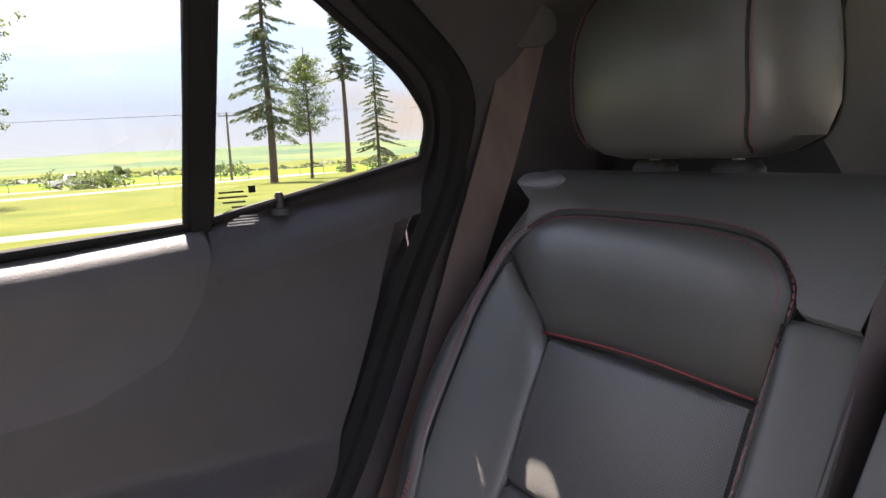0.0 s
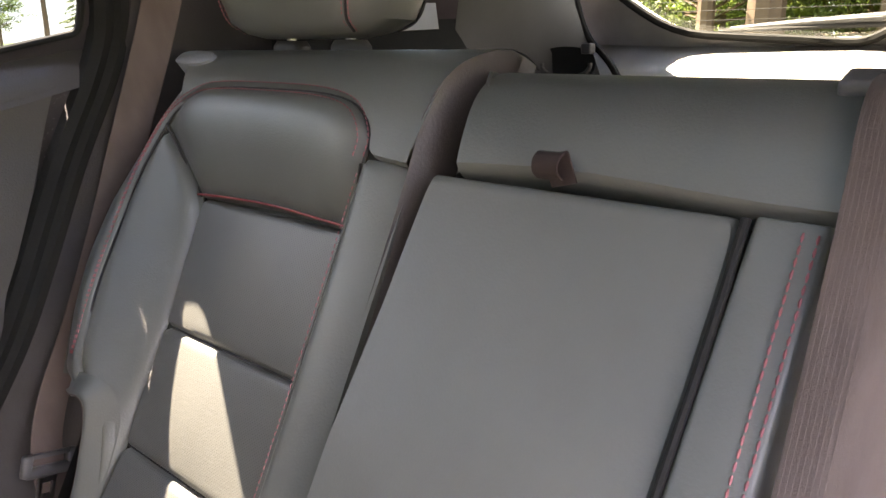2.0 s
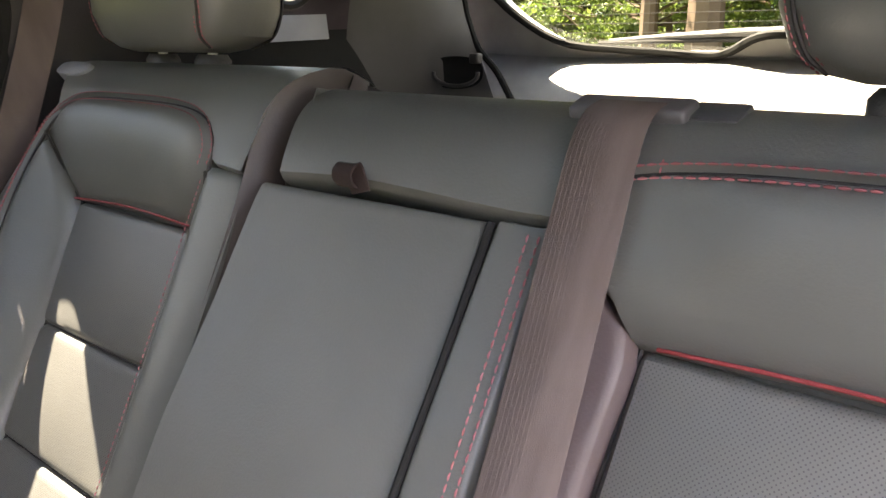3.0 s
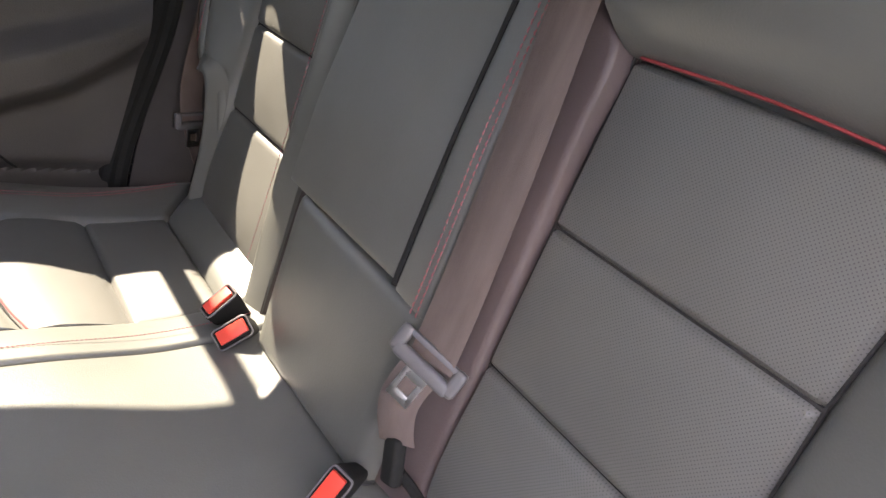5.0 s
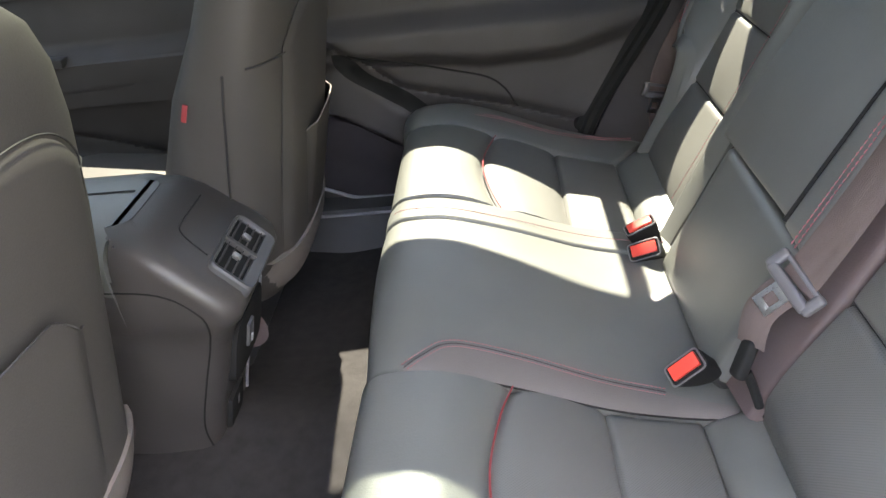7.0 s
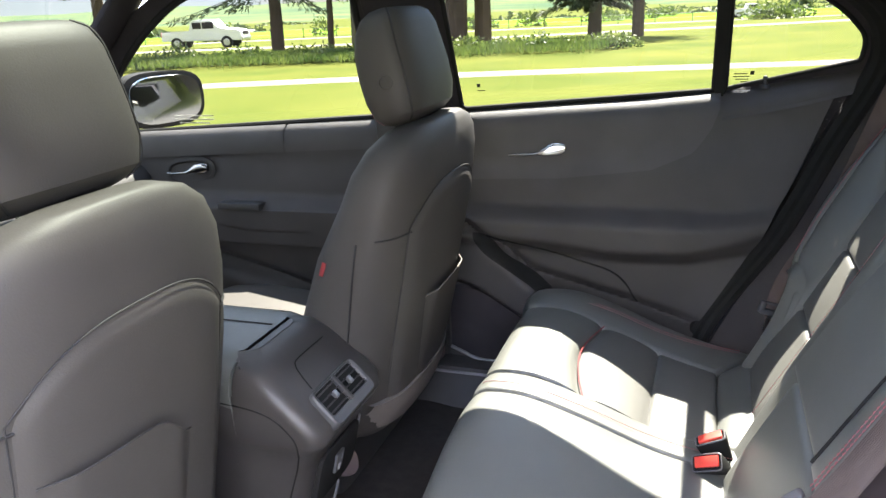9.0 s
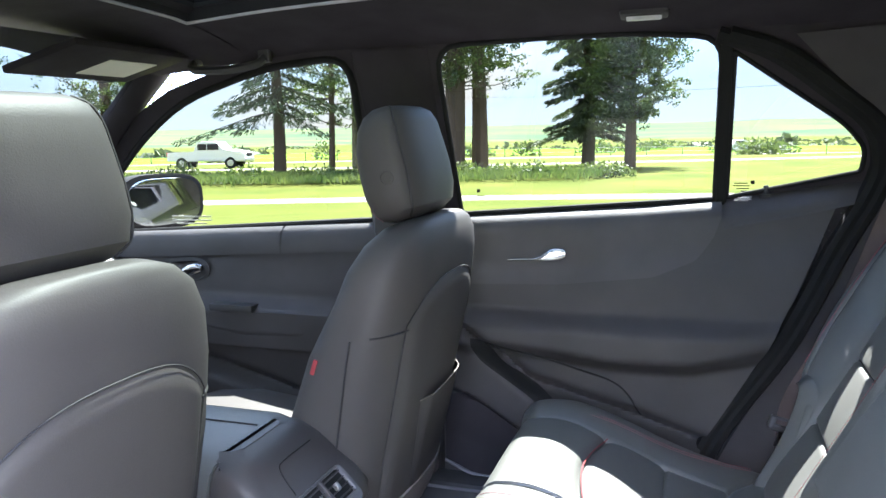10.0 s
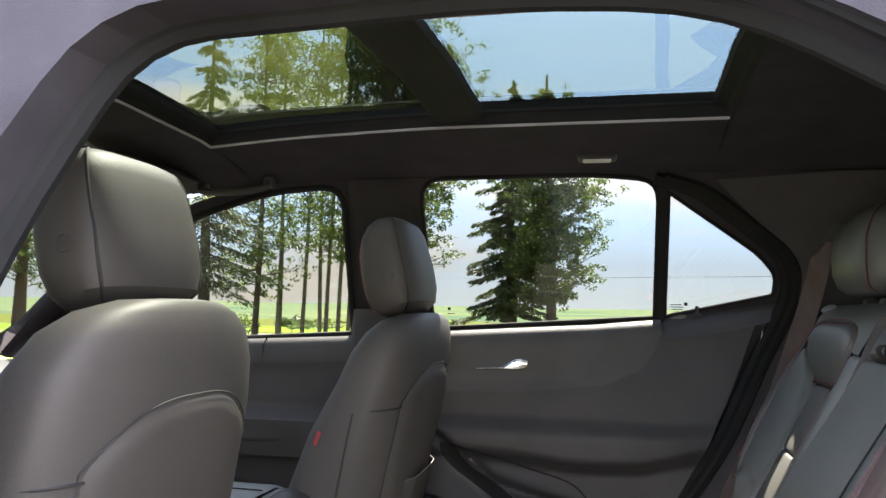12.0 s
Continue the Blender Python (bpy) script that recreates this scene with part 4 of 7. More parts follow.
def W(x):
    """Length along the cushion's outline, from its back, to the place x on its top."""
    return float(np.interp(-x, -PROFILE[:TOP_ROWS, 0], PW[:TOP_ROWS]))


def CU(y, w, n):
    x, z = (float(np.interp(w, PW, PROFILE[:, k])) for k in (0, 1))
    a, b = (np.array([np.interp(w + d, PW, PROFILE[:, k]) for k in (0, 1)]) for d in (-0.004, 0.004))
    t = (b - a) / max(np.linalg.norm(b - a), 1e-9)
    drop = 0.034 * smooth01((0.10 - y) / 0.32)
    return Vector((x + n * t[1], y, z - n * t[0] - drop))


W_END = float(PW[-1])


def seat_back(sign, thing_ob):
    """The outer seat's backrest; sign: +1 far side, -1 near side."""
    g = lambda pts: [(sign * a, s) for a, s in pts]
    P = lambda nm, A, B, hA, hB, material=LEATHER, label="", **k: part(nm, pillow(SB, g(A), g(B), hA, hB, **k), material, thing_ob, label)
    ip = 0.0 if sign > 0 else -0.010
    s1, s2 = (0.19, 0.334) if sign > 0 else (0.175, 0.329)
    P("lower_pad", [(0.245 + ip, -0.02), (0.245 + ip, s1)], [(0.52, -0.02), (0.52, s1 - 0.003)], [-0.010, 0.010, 0.012, 0.010, 0.006, 0.002], [-0.010, 0.010, 0.012, 0.010, 0.006, 0.002], PERF, "perforated leather pad", crown=0.007, roll=0.008, depth=0.010)
    P("middle_pad", [(0.245 + ip, s1), (0.25 + ip, s2)], [(0.52, s1 - 0.003), (0.525, s2 - 0.002)], [0.002, 0.001], [0.002, 0.001], PERF, "perforated leather pad", crown=0.007, roll=0.008, depth=0.010)
    P("upper_pad", [(0.25 + ip, s2), (0.262 + 1.6 * ip, 0.493)], [(0.525, s2 - 0.002), (0.546, 0.492)], [0.001, -0.002], [0.001, -0.002], PERF, "perforated leather pad", crown=0.007, roll=0.008, depth=0.010)
    # dark sewn joints round the pads
    for a0, q0, a1, q1 in ((0.245 + ip, s1, 0.52, s1 - 0.003), (0.25 + ip, s2, 0.525, s2 - 0.002), (0.52, -0.01, 0.522, s1), (0.522, s1, 0.525, s2), (0.525, s2, 0.546, 0.492), (0.245 + ip, -0.01, 0.245 + ip, s1), (0.245 + ip, s1, 0.25 + ip, s2), (0.25 + ip, s2, 0.262 + 1.6 * ip, 0.493)):
        part("pad_seam", tube([SB(sign * (a0 + (a1 - a0) * t), q0 + (q1 - q0) * t, -0.0075) for t in np.linspace(0, 1, 10)], 0.0022, 6), DARKTHREAD, thing_ob)
    if sign < 0:
        top = [(0.204, 0.590), (0.232, 0.597), (0.262, 0.602), (0.32, 0.606), (0.42, 0.607), (0.50, 0.606), (0.545, 0.601), (0.585, 0.583), (0.606, 0.560)]
    else:
        top = [(0.228, 0.552), (0.232, 0.578), (0.262, 0.606), (0.32, 0.617), (0.42, 0.619), (0.50, 0.618), (0.545, 0.612), (0.585, 0.592), (0.606, 0.566)]
    bot = [(0.262 + 1.6 * ip, 0.493), (0.30, 0.4945), (0.34, 0.496), (0.38, 0.497), (0.42, 0.497), (0.46, 0.496), (0.50, 0.495), (0.525, 0.494), (0.546, 0.492)]
    bm = bmesh.new()
    rows = []
    tp, bt = spline(top, 33), spline(bot, 33)
    for q, (t, n) in enumerate(((-0.0, -0.035), (0.0, -0.004), (0.04, 0.009), (0.15, 0.024), (0.32, 0.040), (0.52, 0.051), (0.72, 0.056), (0.86, 0.055), (0.95, 0.050), (0.985, 0.0455), (1.0, 0.041), (1.0, 0.0))):
        row = []
        for i in range(33):
            p = bt[i] * (1 - t) + tp[i] * t
            e = min(i, 32 - i) if sign > 0 else 32 - i
            w = (1 - e / 6) ** 2 if e < 6 else 0
            flat = 0.043 * t - 0.006 if q > 0 and q < 11 else n
            h = n * (1 - w) + min(flat, n) * w
            if sign < 0 and i < 9:
                h = min(h, 0.041 + 0.016 * (i / 9) ** 2)
            row.append(SB(sign * p[0], p[1], h))
        rows.append(row)
    grid_faces(bm, rows)
    part("head_band", bm, LEATHER, thing_ob)
    # bolsters
    st = [(0.530, 0.08), (0.532, 0.15), (0.548, 0.205), (0.580, 0.232), (0.611, 0.252), (0.63, 0.33), (0.632, 0.42), (0.627, 0.50), (0.606, 0.566)]
    P("outer_bolster", [(0.52, -0.02), (0.52, 0.187), (0.525, 0.332), (0.535, 0.42), (0.546, 0.492), (0.606, 0.566)], [(0.528, -0.02), *st], [0.0, 0.0, -0.002, -0.002, 0.045], [0.006, 0.014, 0.03, 0.046, 0.048, 0.048, 0.046], crown=0.004, nu=16, nv=36)
    fl = [(0.596, 0.228), (0.630, 0.33), (0.632, 0.42), (0.627, 0.50), (0.606, 0.566), (0.56, 0.606), (0.53, 0.618)]
    fo = [(0.678, 0.225), (0.694, 0.30), (0.698, 0.40), (0.690, 0.50), (0.680, 0.59), (0.655, 0.65), (0.60, 0.668)]
    P("outer_flank", fl, fo, [0.047, 0.05, 0.05, 0.047, 0.046, 0.045], [0.020, 0.026, 0.026, 0.020, 0.0, 0.0, 0.01], crown=0.012, nu=20, nv=36, depth=0.006, edges="lb", skirt=0.05)
    part("flank_side", skin([[SB(sign * a, q, n) for (a, q), n in zip(fo, (0.022, 0.028, 0.028, 0.022, 0.002, 0.0, 0.01))], [SB(sign * (a + 0.004), q, -0.03) for a, q in fo], [SB(sign * (a - 0.02), q, -0.10) for a, q in fo]], 30, 10), LEATHER, thing_ob)
    # lower lip of the bolster and the dark well under it
    low = [(0.549, 0.0, 0.020), (0.550, 0.07, 0.021), (0.552, 0.125, 0.025), (0.556, 0.172, 0.032), (0.559, 0.200, 0.038), (0.567, 0.217, 0.043), (0.582, 0.221, 0.046), (0.600, 0.217, 0.045), (0.628, 0.216, 0.036)]
    rim = spline([SB(sign * a, q, n) for a, q, n in low], 80)
    part("bolster_lip", skin([[SB(sign * a, q, n) for a, q, n in ((0.522, -0.02, 0.003), (0.522, 0.07, 0.003), (0.523, 0.13, 0.005), (0.525, 0.18, 0.007), (0.529, 0.215, 0.011), (0.541, 0.240, 0.022), (0.566, 0.249, 0.035), (0.598, 0.246, 0.041), (0.625, 0.238, 0.036))],
                              [SB(sign * (a - 0.008), q + 0.006, n + 0.001) for a, q, n in low], [SB(sign * a, q, n) for a, q, n in low],
                              [SB(sign * (a + 0.001), q - 0.002, n - 0.004) for a, q, n in low]], 60, 18), LEATHER, thing_ob)
    if sign > 0:
        part("welt_loop", tube(rim[26:74], 0.0011, 6), WEB, thing_ob, "pale cord along the cut-out")
    else:
        tagged(part("lip_stitching", stitches([SB(sign * (a - 0.005), q + 0.004, n + 0.0022) for a, q, n in spline(low, 80)[4:64]], SBN, 0.0072, 0.0056, 0.0011), THREAD, thing_ob, "red stitching along the lip"), kind="stuff")
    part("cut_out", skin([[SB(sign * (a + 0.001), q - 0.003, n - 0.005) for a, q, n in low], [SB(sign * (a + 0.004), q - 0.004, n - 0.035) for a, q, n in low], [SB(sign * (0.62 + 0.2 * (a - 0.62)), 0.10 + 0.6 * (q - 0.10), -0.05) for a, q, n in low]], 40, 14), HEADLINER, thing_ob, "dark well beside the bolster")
    if sign > 0:
        P("inner_bolster", [(0.217, -0.02), (0.217, 0.25), (0.222, 0.45), (0.228, 0.552)], [(0.245, -0.02), (0.245, 0.19), (0.25, 0.334), (0.262, 0.493)], [0.035, 0.045, 0.046, 0.045], [0.008, 0.0, 0.0, 0.0], crown=0.006, nu=12, nv=30)
        P("inner_flank", [(0.166, -0.02), (0.164, 0.25), (0.165, 0.45), (0.168, 0.557)], [(0.217, -0.02), (0.217, 0.25), (0.222, 0.45), (0.228, 0.556)], [0.026, 0.034, 0.036, 0.036], [0.035, 0.045, 0.046, 0.045], crown=0.006, nu=12, nv=30, depth=0.004, edges="rt", roll=0.010)
        edge = [(0.1675, -0.02, 0.028), (0.1675, 0.25, 0.036), (0.168, 0.45, 0.038), (0.1685, 0.55, 0.041), (0.168, 0.60, 0.0455), (0.160, 0.637, 0.042), (0.152, 0.6685, 0.023), (0.1415, 0.6905, -0.009), (0.141, 0.6945, -0.05)]
        mid = [(0.156, -0.02, 0.0), (0.156, 0.25, 0.0), (0.156, 0.45, 0.0), (0.156, 0.55, 0.005), (0.156, 0.59, 0.008), (0.152, 0.622, 0.006), (0.147, 0.645, -0.008), (0.140, 0.662, -0.03), (0.138, 0.668, -0.06)]
        far = [(0.153, q, -0.10) for q in (-0.02, 0.25, 0.45, 0.53, 0.56, 0.59, 0.61, 0.63, 0.64)]
        wall = skin([[SB(*p) for p in r] for r in (edge, mid, far)], 40, 12)
        part("side_wall", wall, SIDEVINYL, thing_ob, "brown vinyl side of the backrest")
    # seams from the pad's corners up to the stitched line
    for (a0, q0), (a1, q1) in (((0.546, 0.492), (0.606, 0.566)), ((0.262, 0.493), (0.229, 0.55)))[:2 if sign > 0 else 1]:
        part("panel_seam", tube([SB(sign * (a0 + (a1 - a0) * t), q0 + (q1 - q0) * t, 0.045 * t - 0.002) for t in np.linspace(0, 1, 16)], 0.0016, 6), DARKTHREAD, thing_ob)
    # piping over the pad
    pts = [SB(sign * a, s, n) for a, s, n in zip(spline([(0.262, 0.494), (0.40, 0.4985), (0.546, 0.493)], 40)[:, 0], spline([(0.262, 0.4945), (0.40, 0.4985), (0.546, 0.493)], 40)[:, 1], 0.004 + 0.007 * np.sin(np.linspace(0, np.pi, 40)) ** 0.5)]
    part("piping", tube(pts, 0.0013 if sign > 0 else 0.0015, 8), PIPING, thing_ob, "bright red piping")
    sew = bmesh.new()
    full = [(0.619, 0.262), (0.622, 0.285), (0.63, 0.33), (0.632, 0.42), (0.627, 0.50)] + top[::-1]
    if sign > 0:
        down = spline([(0.226, 0.54), (0.222, 0.45), (0.218, 0.33), (0.217, 0.20), (0.217, 0.05)], 120)
        stitches([SB(a, q, 0.0465) for a, q in down], SBN, 0.0062, 0.0040, 0.0007, sew)
    line = spline(full, 240)
    nrm = np.gradient(line, axis=0)
    nrm = np.stack([-nrm[:, 1], nrm[:, 0]], 1) / np.linalg.norm(nrm, axis=1)[:, None]
    for off, hh in ((0.0052, 0.0532), (-0.0052, 0.0500)):
        stitches([SB(sign * p[0], p[1], hh - 0.0018) for p in line + nrm * off], SBN, *((0.0064, 0.0046, 0.0009) if sign > 0 else (0.0078, 0.0062, 0.0012)), sew)
    tagged(part("stitching", sew, THREAD, thing_ob, "twin rows of red stitching"), kind="stuff")
    part("seam_welt", tube([SB(sign * p[0], p[1], 0.0405) for p in line], 0.0022, 6), DARKTHREAD, thing_ob, "dark seam line")
    # top roll
    lo, hi = ([0.169, 0.23, 0.262, 0.32, 0.42, 0.50, 0.545, 0.60], [0.552, 0.575, 0.606, 0.617, 0.619, 0.618, 0.612, 0.606]) if sign > 0 else ([0.236, 0.24, 0.262, 0.32, 0.42, 0.50, 0.545, 0.60], [0.552, 0.585, 0.606, 0.617, 0.619, 0.618, 0.612, 0.606])
    return lo, hi


right_back = thing("folding_rear_bench", "dark leather rear seat backrest with red stitching, upright", "car seat", (0.1, 0.41, 0.62), "rear backrests")
seat_back(1, right_back)
left_back = thing("folding_rear_bench", "wide dark leather rear backrest with folded centre armrest", "car seat", (0.1, -0.25, 0.62), "rear backrests")
seat_back(-1, left_back)


def top_roll(owner, low, back_y0, back_y1, crest=0.0, start=0.041):
    """The rolled top of a backrest, from its stitched line over the crest to the back."""
    low = np.array(low)
    rows = [[SB(a, s, start - 0.03) for a, s in low], [SB(a, s, start) for a, s in low], [SB(a, s + 0.003, start + 0.010) if start < 0.04 else SB(a, s + 0.004, start + 0.005) for a, s in low]]
    ys = back_y0 + (back_y1 - back_y0) * (low[:, 0] - low[0, 0]) / (low[-1, 0] - low[0, 0])
    if start < 0.04:
        rows.append([SB(a, s + 0.011, 0.0465) for a, s in low])
    for k, (s, n) in enumerate(((0.640, 0.041), (0.672, 0.022), (0.694, -0.010), (0.698, -0.050), (0.68, -0.10))):
        t = (k + 1) / 3 if k < 3 else 1
        rows.append([SB(a * (1 - t) + y * t, s + crest, n) for (a, _), y in zip(low, ys)])
    bm = bmesh.new()
    fine = [spline(r, 61) for r in rows]
    head, body = fine[:2], [[r[j] for r in fine[1:]] for j in range(61)]
    cols = [np.vstack([head[0][j][None], spline(body[j], 26)]) for j in range(61)]
    grid_faces(bm, [[cols[j][i] for j in range(61)] for i in range(27)])
    part("top_roll", bm, LEATHER, owner)


top_roll(right_back, [(0.169, 0.554), (0.195, 0.556), (0.219, 0.560), (0.230, 0.582), (0.262, 0.607), (0.32, 0.6185), (0.42, 0.6205), (0.50, 0.6195), (0.545, 0.6135), (0.586, 0.594)], 0.141, 0.655, -0.003)
top_roll(left_back, [(-0.60, 0.575), (-0.585, 0.585), (-0.545, 0.603), (-0.50, 0.608), (-0.42, 0.609), (-0.32, 0.608), (-0.262, 0.604), (-0.232, 0.599), (-0.204, 0.592)], -0.665, -0.204, -0.024)
# centre of the wide backrest
top_roll(left_back, [(-0.212, 0.553), (-0.19, 0.553), (-0.15, 0.553), (-0.10, 0.555), (-0.04, 0.558), (0.02, 0.559), (0.07, 0.557), (0.112, 0.554)], -0.212, 0.135, -0.026, 0.030)
for owner, sg, a0 in ((right_back, 1, 0.180), (left_back, -1, 0.195)):
    part("core", skin([[SB(sg * a, s, n) for a, n in ((a0, -0.02 if s < 0.52 else 0.020), (a0 + 0.05, -0.02 if s < 0.52 else 0.020), (0.32, -0.025 if s < 0.52 else 0.022), (0.42, -0.025 if s < 0.52 else 0.022), (0.52, -0.025 if s < 0.52 else 0.020), (0.60, -0.005), (0.65, -0.07))] for s in (-0.02, 0.2, 0.4, 0.48, 0.54, 0.60, 0.64)], 30, 30), LEATHER, owner)
for owner, y0, y1 in ((right_back, 0.155, 0.66), (left_back, -0.67, 0.135)):
    b = skin([[SB(y0, s, -0.02) for s in (-0.02, 0.3, 0.62, 0.69)], [SB(y0, s, -0.11) for s in (-0.02, 0.3, 0.62, 0.69)], [SB(y1, s, -0.11) for s in (-0.02, 0.3, 0.62, 0.69)], [SB(y1, s, -0.02) for s in (-0.02, 0.3, 0.62, 0.69)]], 12, 30)
    part("back_board", b, CARPET, owner, "carpeted rear of the backrest")
part("centre_side", skin([[SB(0.118, s, 0.03) for s in (0.56, 0.61, 0.65)], [SB(0.138, s, 0.01) for s in (0.555, 0.61, 0.66)], [SB(0.14, s, -0.06) for s in (0.55, 0.61, 0.68)]], 16, 8), LEATHER, left_back)
part("recess", skin([[SB(0.15, s, -0.012) for s in (-0.02, 0.3, 0.57)], [SB(-0.14, s, -0.012) for s in (-0.02, 0.3, 0.57)]], 10, 6), RUBBER, left_back, "dark armrest recess")
part("armrest_strip", pillow(SB, [(-0.184, 0.190), (-0.184, 0.37), (-0.184, 0.553)], [(-0.132, 0.196), (-0.134, 0.37), (-0.139, 0.553)], [0.056, 0.054, 0.046], [0.060, 0.056, 0.046], crown=0.003, roll=0.0035, depth=0.003, nu=14, nv=24), LEATHER, left_back)
part("lower_strip", pillow(SB, [(-0.171, -0.02), (-0.171, 0.188)], [(0.108, -0.02), (0.112, 0.2)], [0.048, 0.050], [0.056, 0.060], crown=0.006, nu=18, nv=18, roll=0.010, depth=0.007), LEATHER, left_back)
part("belt_sleeve", pillow(SB, [(-0.2345, -0.02), (-0.2345, 0.2), (-0.239, 0.38), (-0.2475, 0.482), (-0.236, 0.506), (-0.205, 0.535)], [(-0.172, -0.02), (-0.172, 0.2), (-0.173, 0.38), (-0.173, 0.48), (-0.173, 0.51), (-0.173, 0.535)], [0.010, 0.009, 0.008, 0.010, 0.018, 0.02], [0.02, 0.02, 0.02, 0.022, 0.024, 0.024], crown=0.002, roll=0.006, depth=0.004, edges="l", nu=14, nv=30), SLEEVE, left_back, "mauve-grey vinyl strip under the belt")
sew = bmesh.new()
for y in (-0.170, -0.1785):
    stitches([SB(y, s, float(np.interp(s, [0.19, 0.37, 0.553], [0.0585, 0.0562, 0.0478])) + (0.0008 if y > -0.175 else -0.0002)) for s in np.linspace(0.19, 0.55, 80)], SBN, 0.0076, 0.0058, 0.0011, sew)
stitches([SB(-0.25 + 0.0 * s, s, 0.047) for s in np.linspace(0.60, 0.612, 3)], SBN, bm=sew)
tagged(part("stitching", sew, THREAD, left_back, "red stitching beside the armrest"), kind="stuff")

armrest = part("armrest", pillow(SB, [(-0.1255, 0.203), (-0.127, 0.35), (-0.130, 0.52), (-0.125, 0.551)], [(0.143, 0.203), (0.142, 0.35), (0.140, 0.52), (0.136, 0.551)], [0.059, 0.056, 0.047, 0.043], [0.062, 0.060, 0.049, 0.043], crown=0.003, roll=0.0035, depth=0.0035, nu=30, nv=30, skirt=0.07), VINYL, left_back, "smooth grey folded centre armrest")
# black cord laid in the gap, its colour stands in for the shade there
part("gap_shade", tube([SB(-0.1285 - 0.005 * smooth01((q - 0.25) / 0.25), q, float(np.interp(q, [0.196, 0.37, 0.553], [0.0585, 0.0545, 0.0440]))) for q in np.linspace(0.20, 0.55, 40)], 0.0034, 8), RUBBER, left_back, "black cord standing in for the shade in the gap beside the armrest")
tab = part("pull_tab", ribbon([SB(0.012, 0.5570, 0.0520), SB(0.012, 0.5590, 0.0600), SB(0.011, 0.5650, 0.0650), SB(0.010, 0.5715, 0.0640), SB(0.009, 0.5740, 0.0590), SB(0.006, 0.5670, 0.0540), SB(0.004, 0.5610, 0.0500), SB(0.002, 0.5550, 0.0460)], [(0, 1, 0)] * 8, 0.023, 0.0018), TAB, armrest, "brown fabric pull loop")
part("tab_edge", tube([SB(-0.001, 0.5735, 0.0625), SB(0.020, 0.5735, 0.0625)], 0.0012, 6), DARKTHREAD, tab)


def seat_cushion(name, label, y0, y1, at):
    return thing(name, label, "seat cushion", at, "rear cushions")


right_cush = seat_cushion("rear_seat_cushion", "dark leather seat cushion with red piping, partly sunlit", 0.14, 0.66, (-0.25, 0.4, 0.42))
left_cush = seat_cushion("rear_seat_cushion", "wide dark leather bench cushion with red stitching", -0.66, 0.13, (-0.25, -0.25, 0.42))


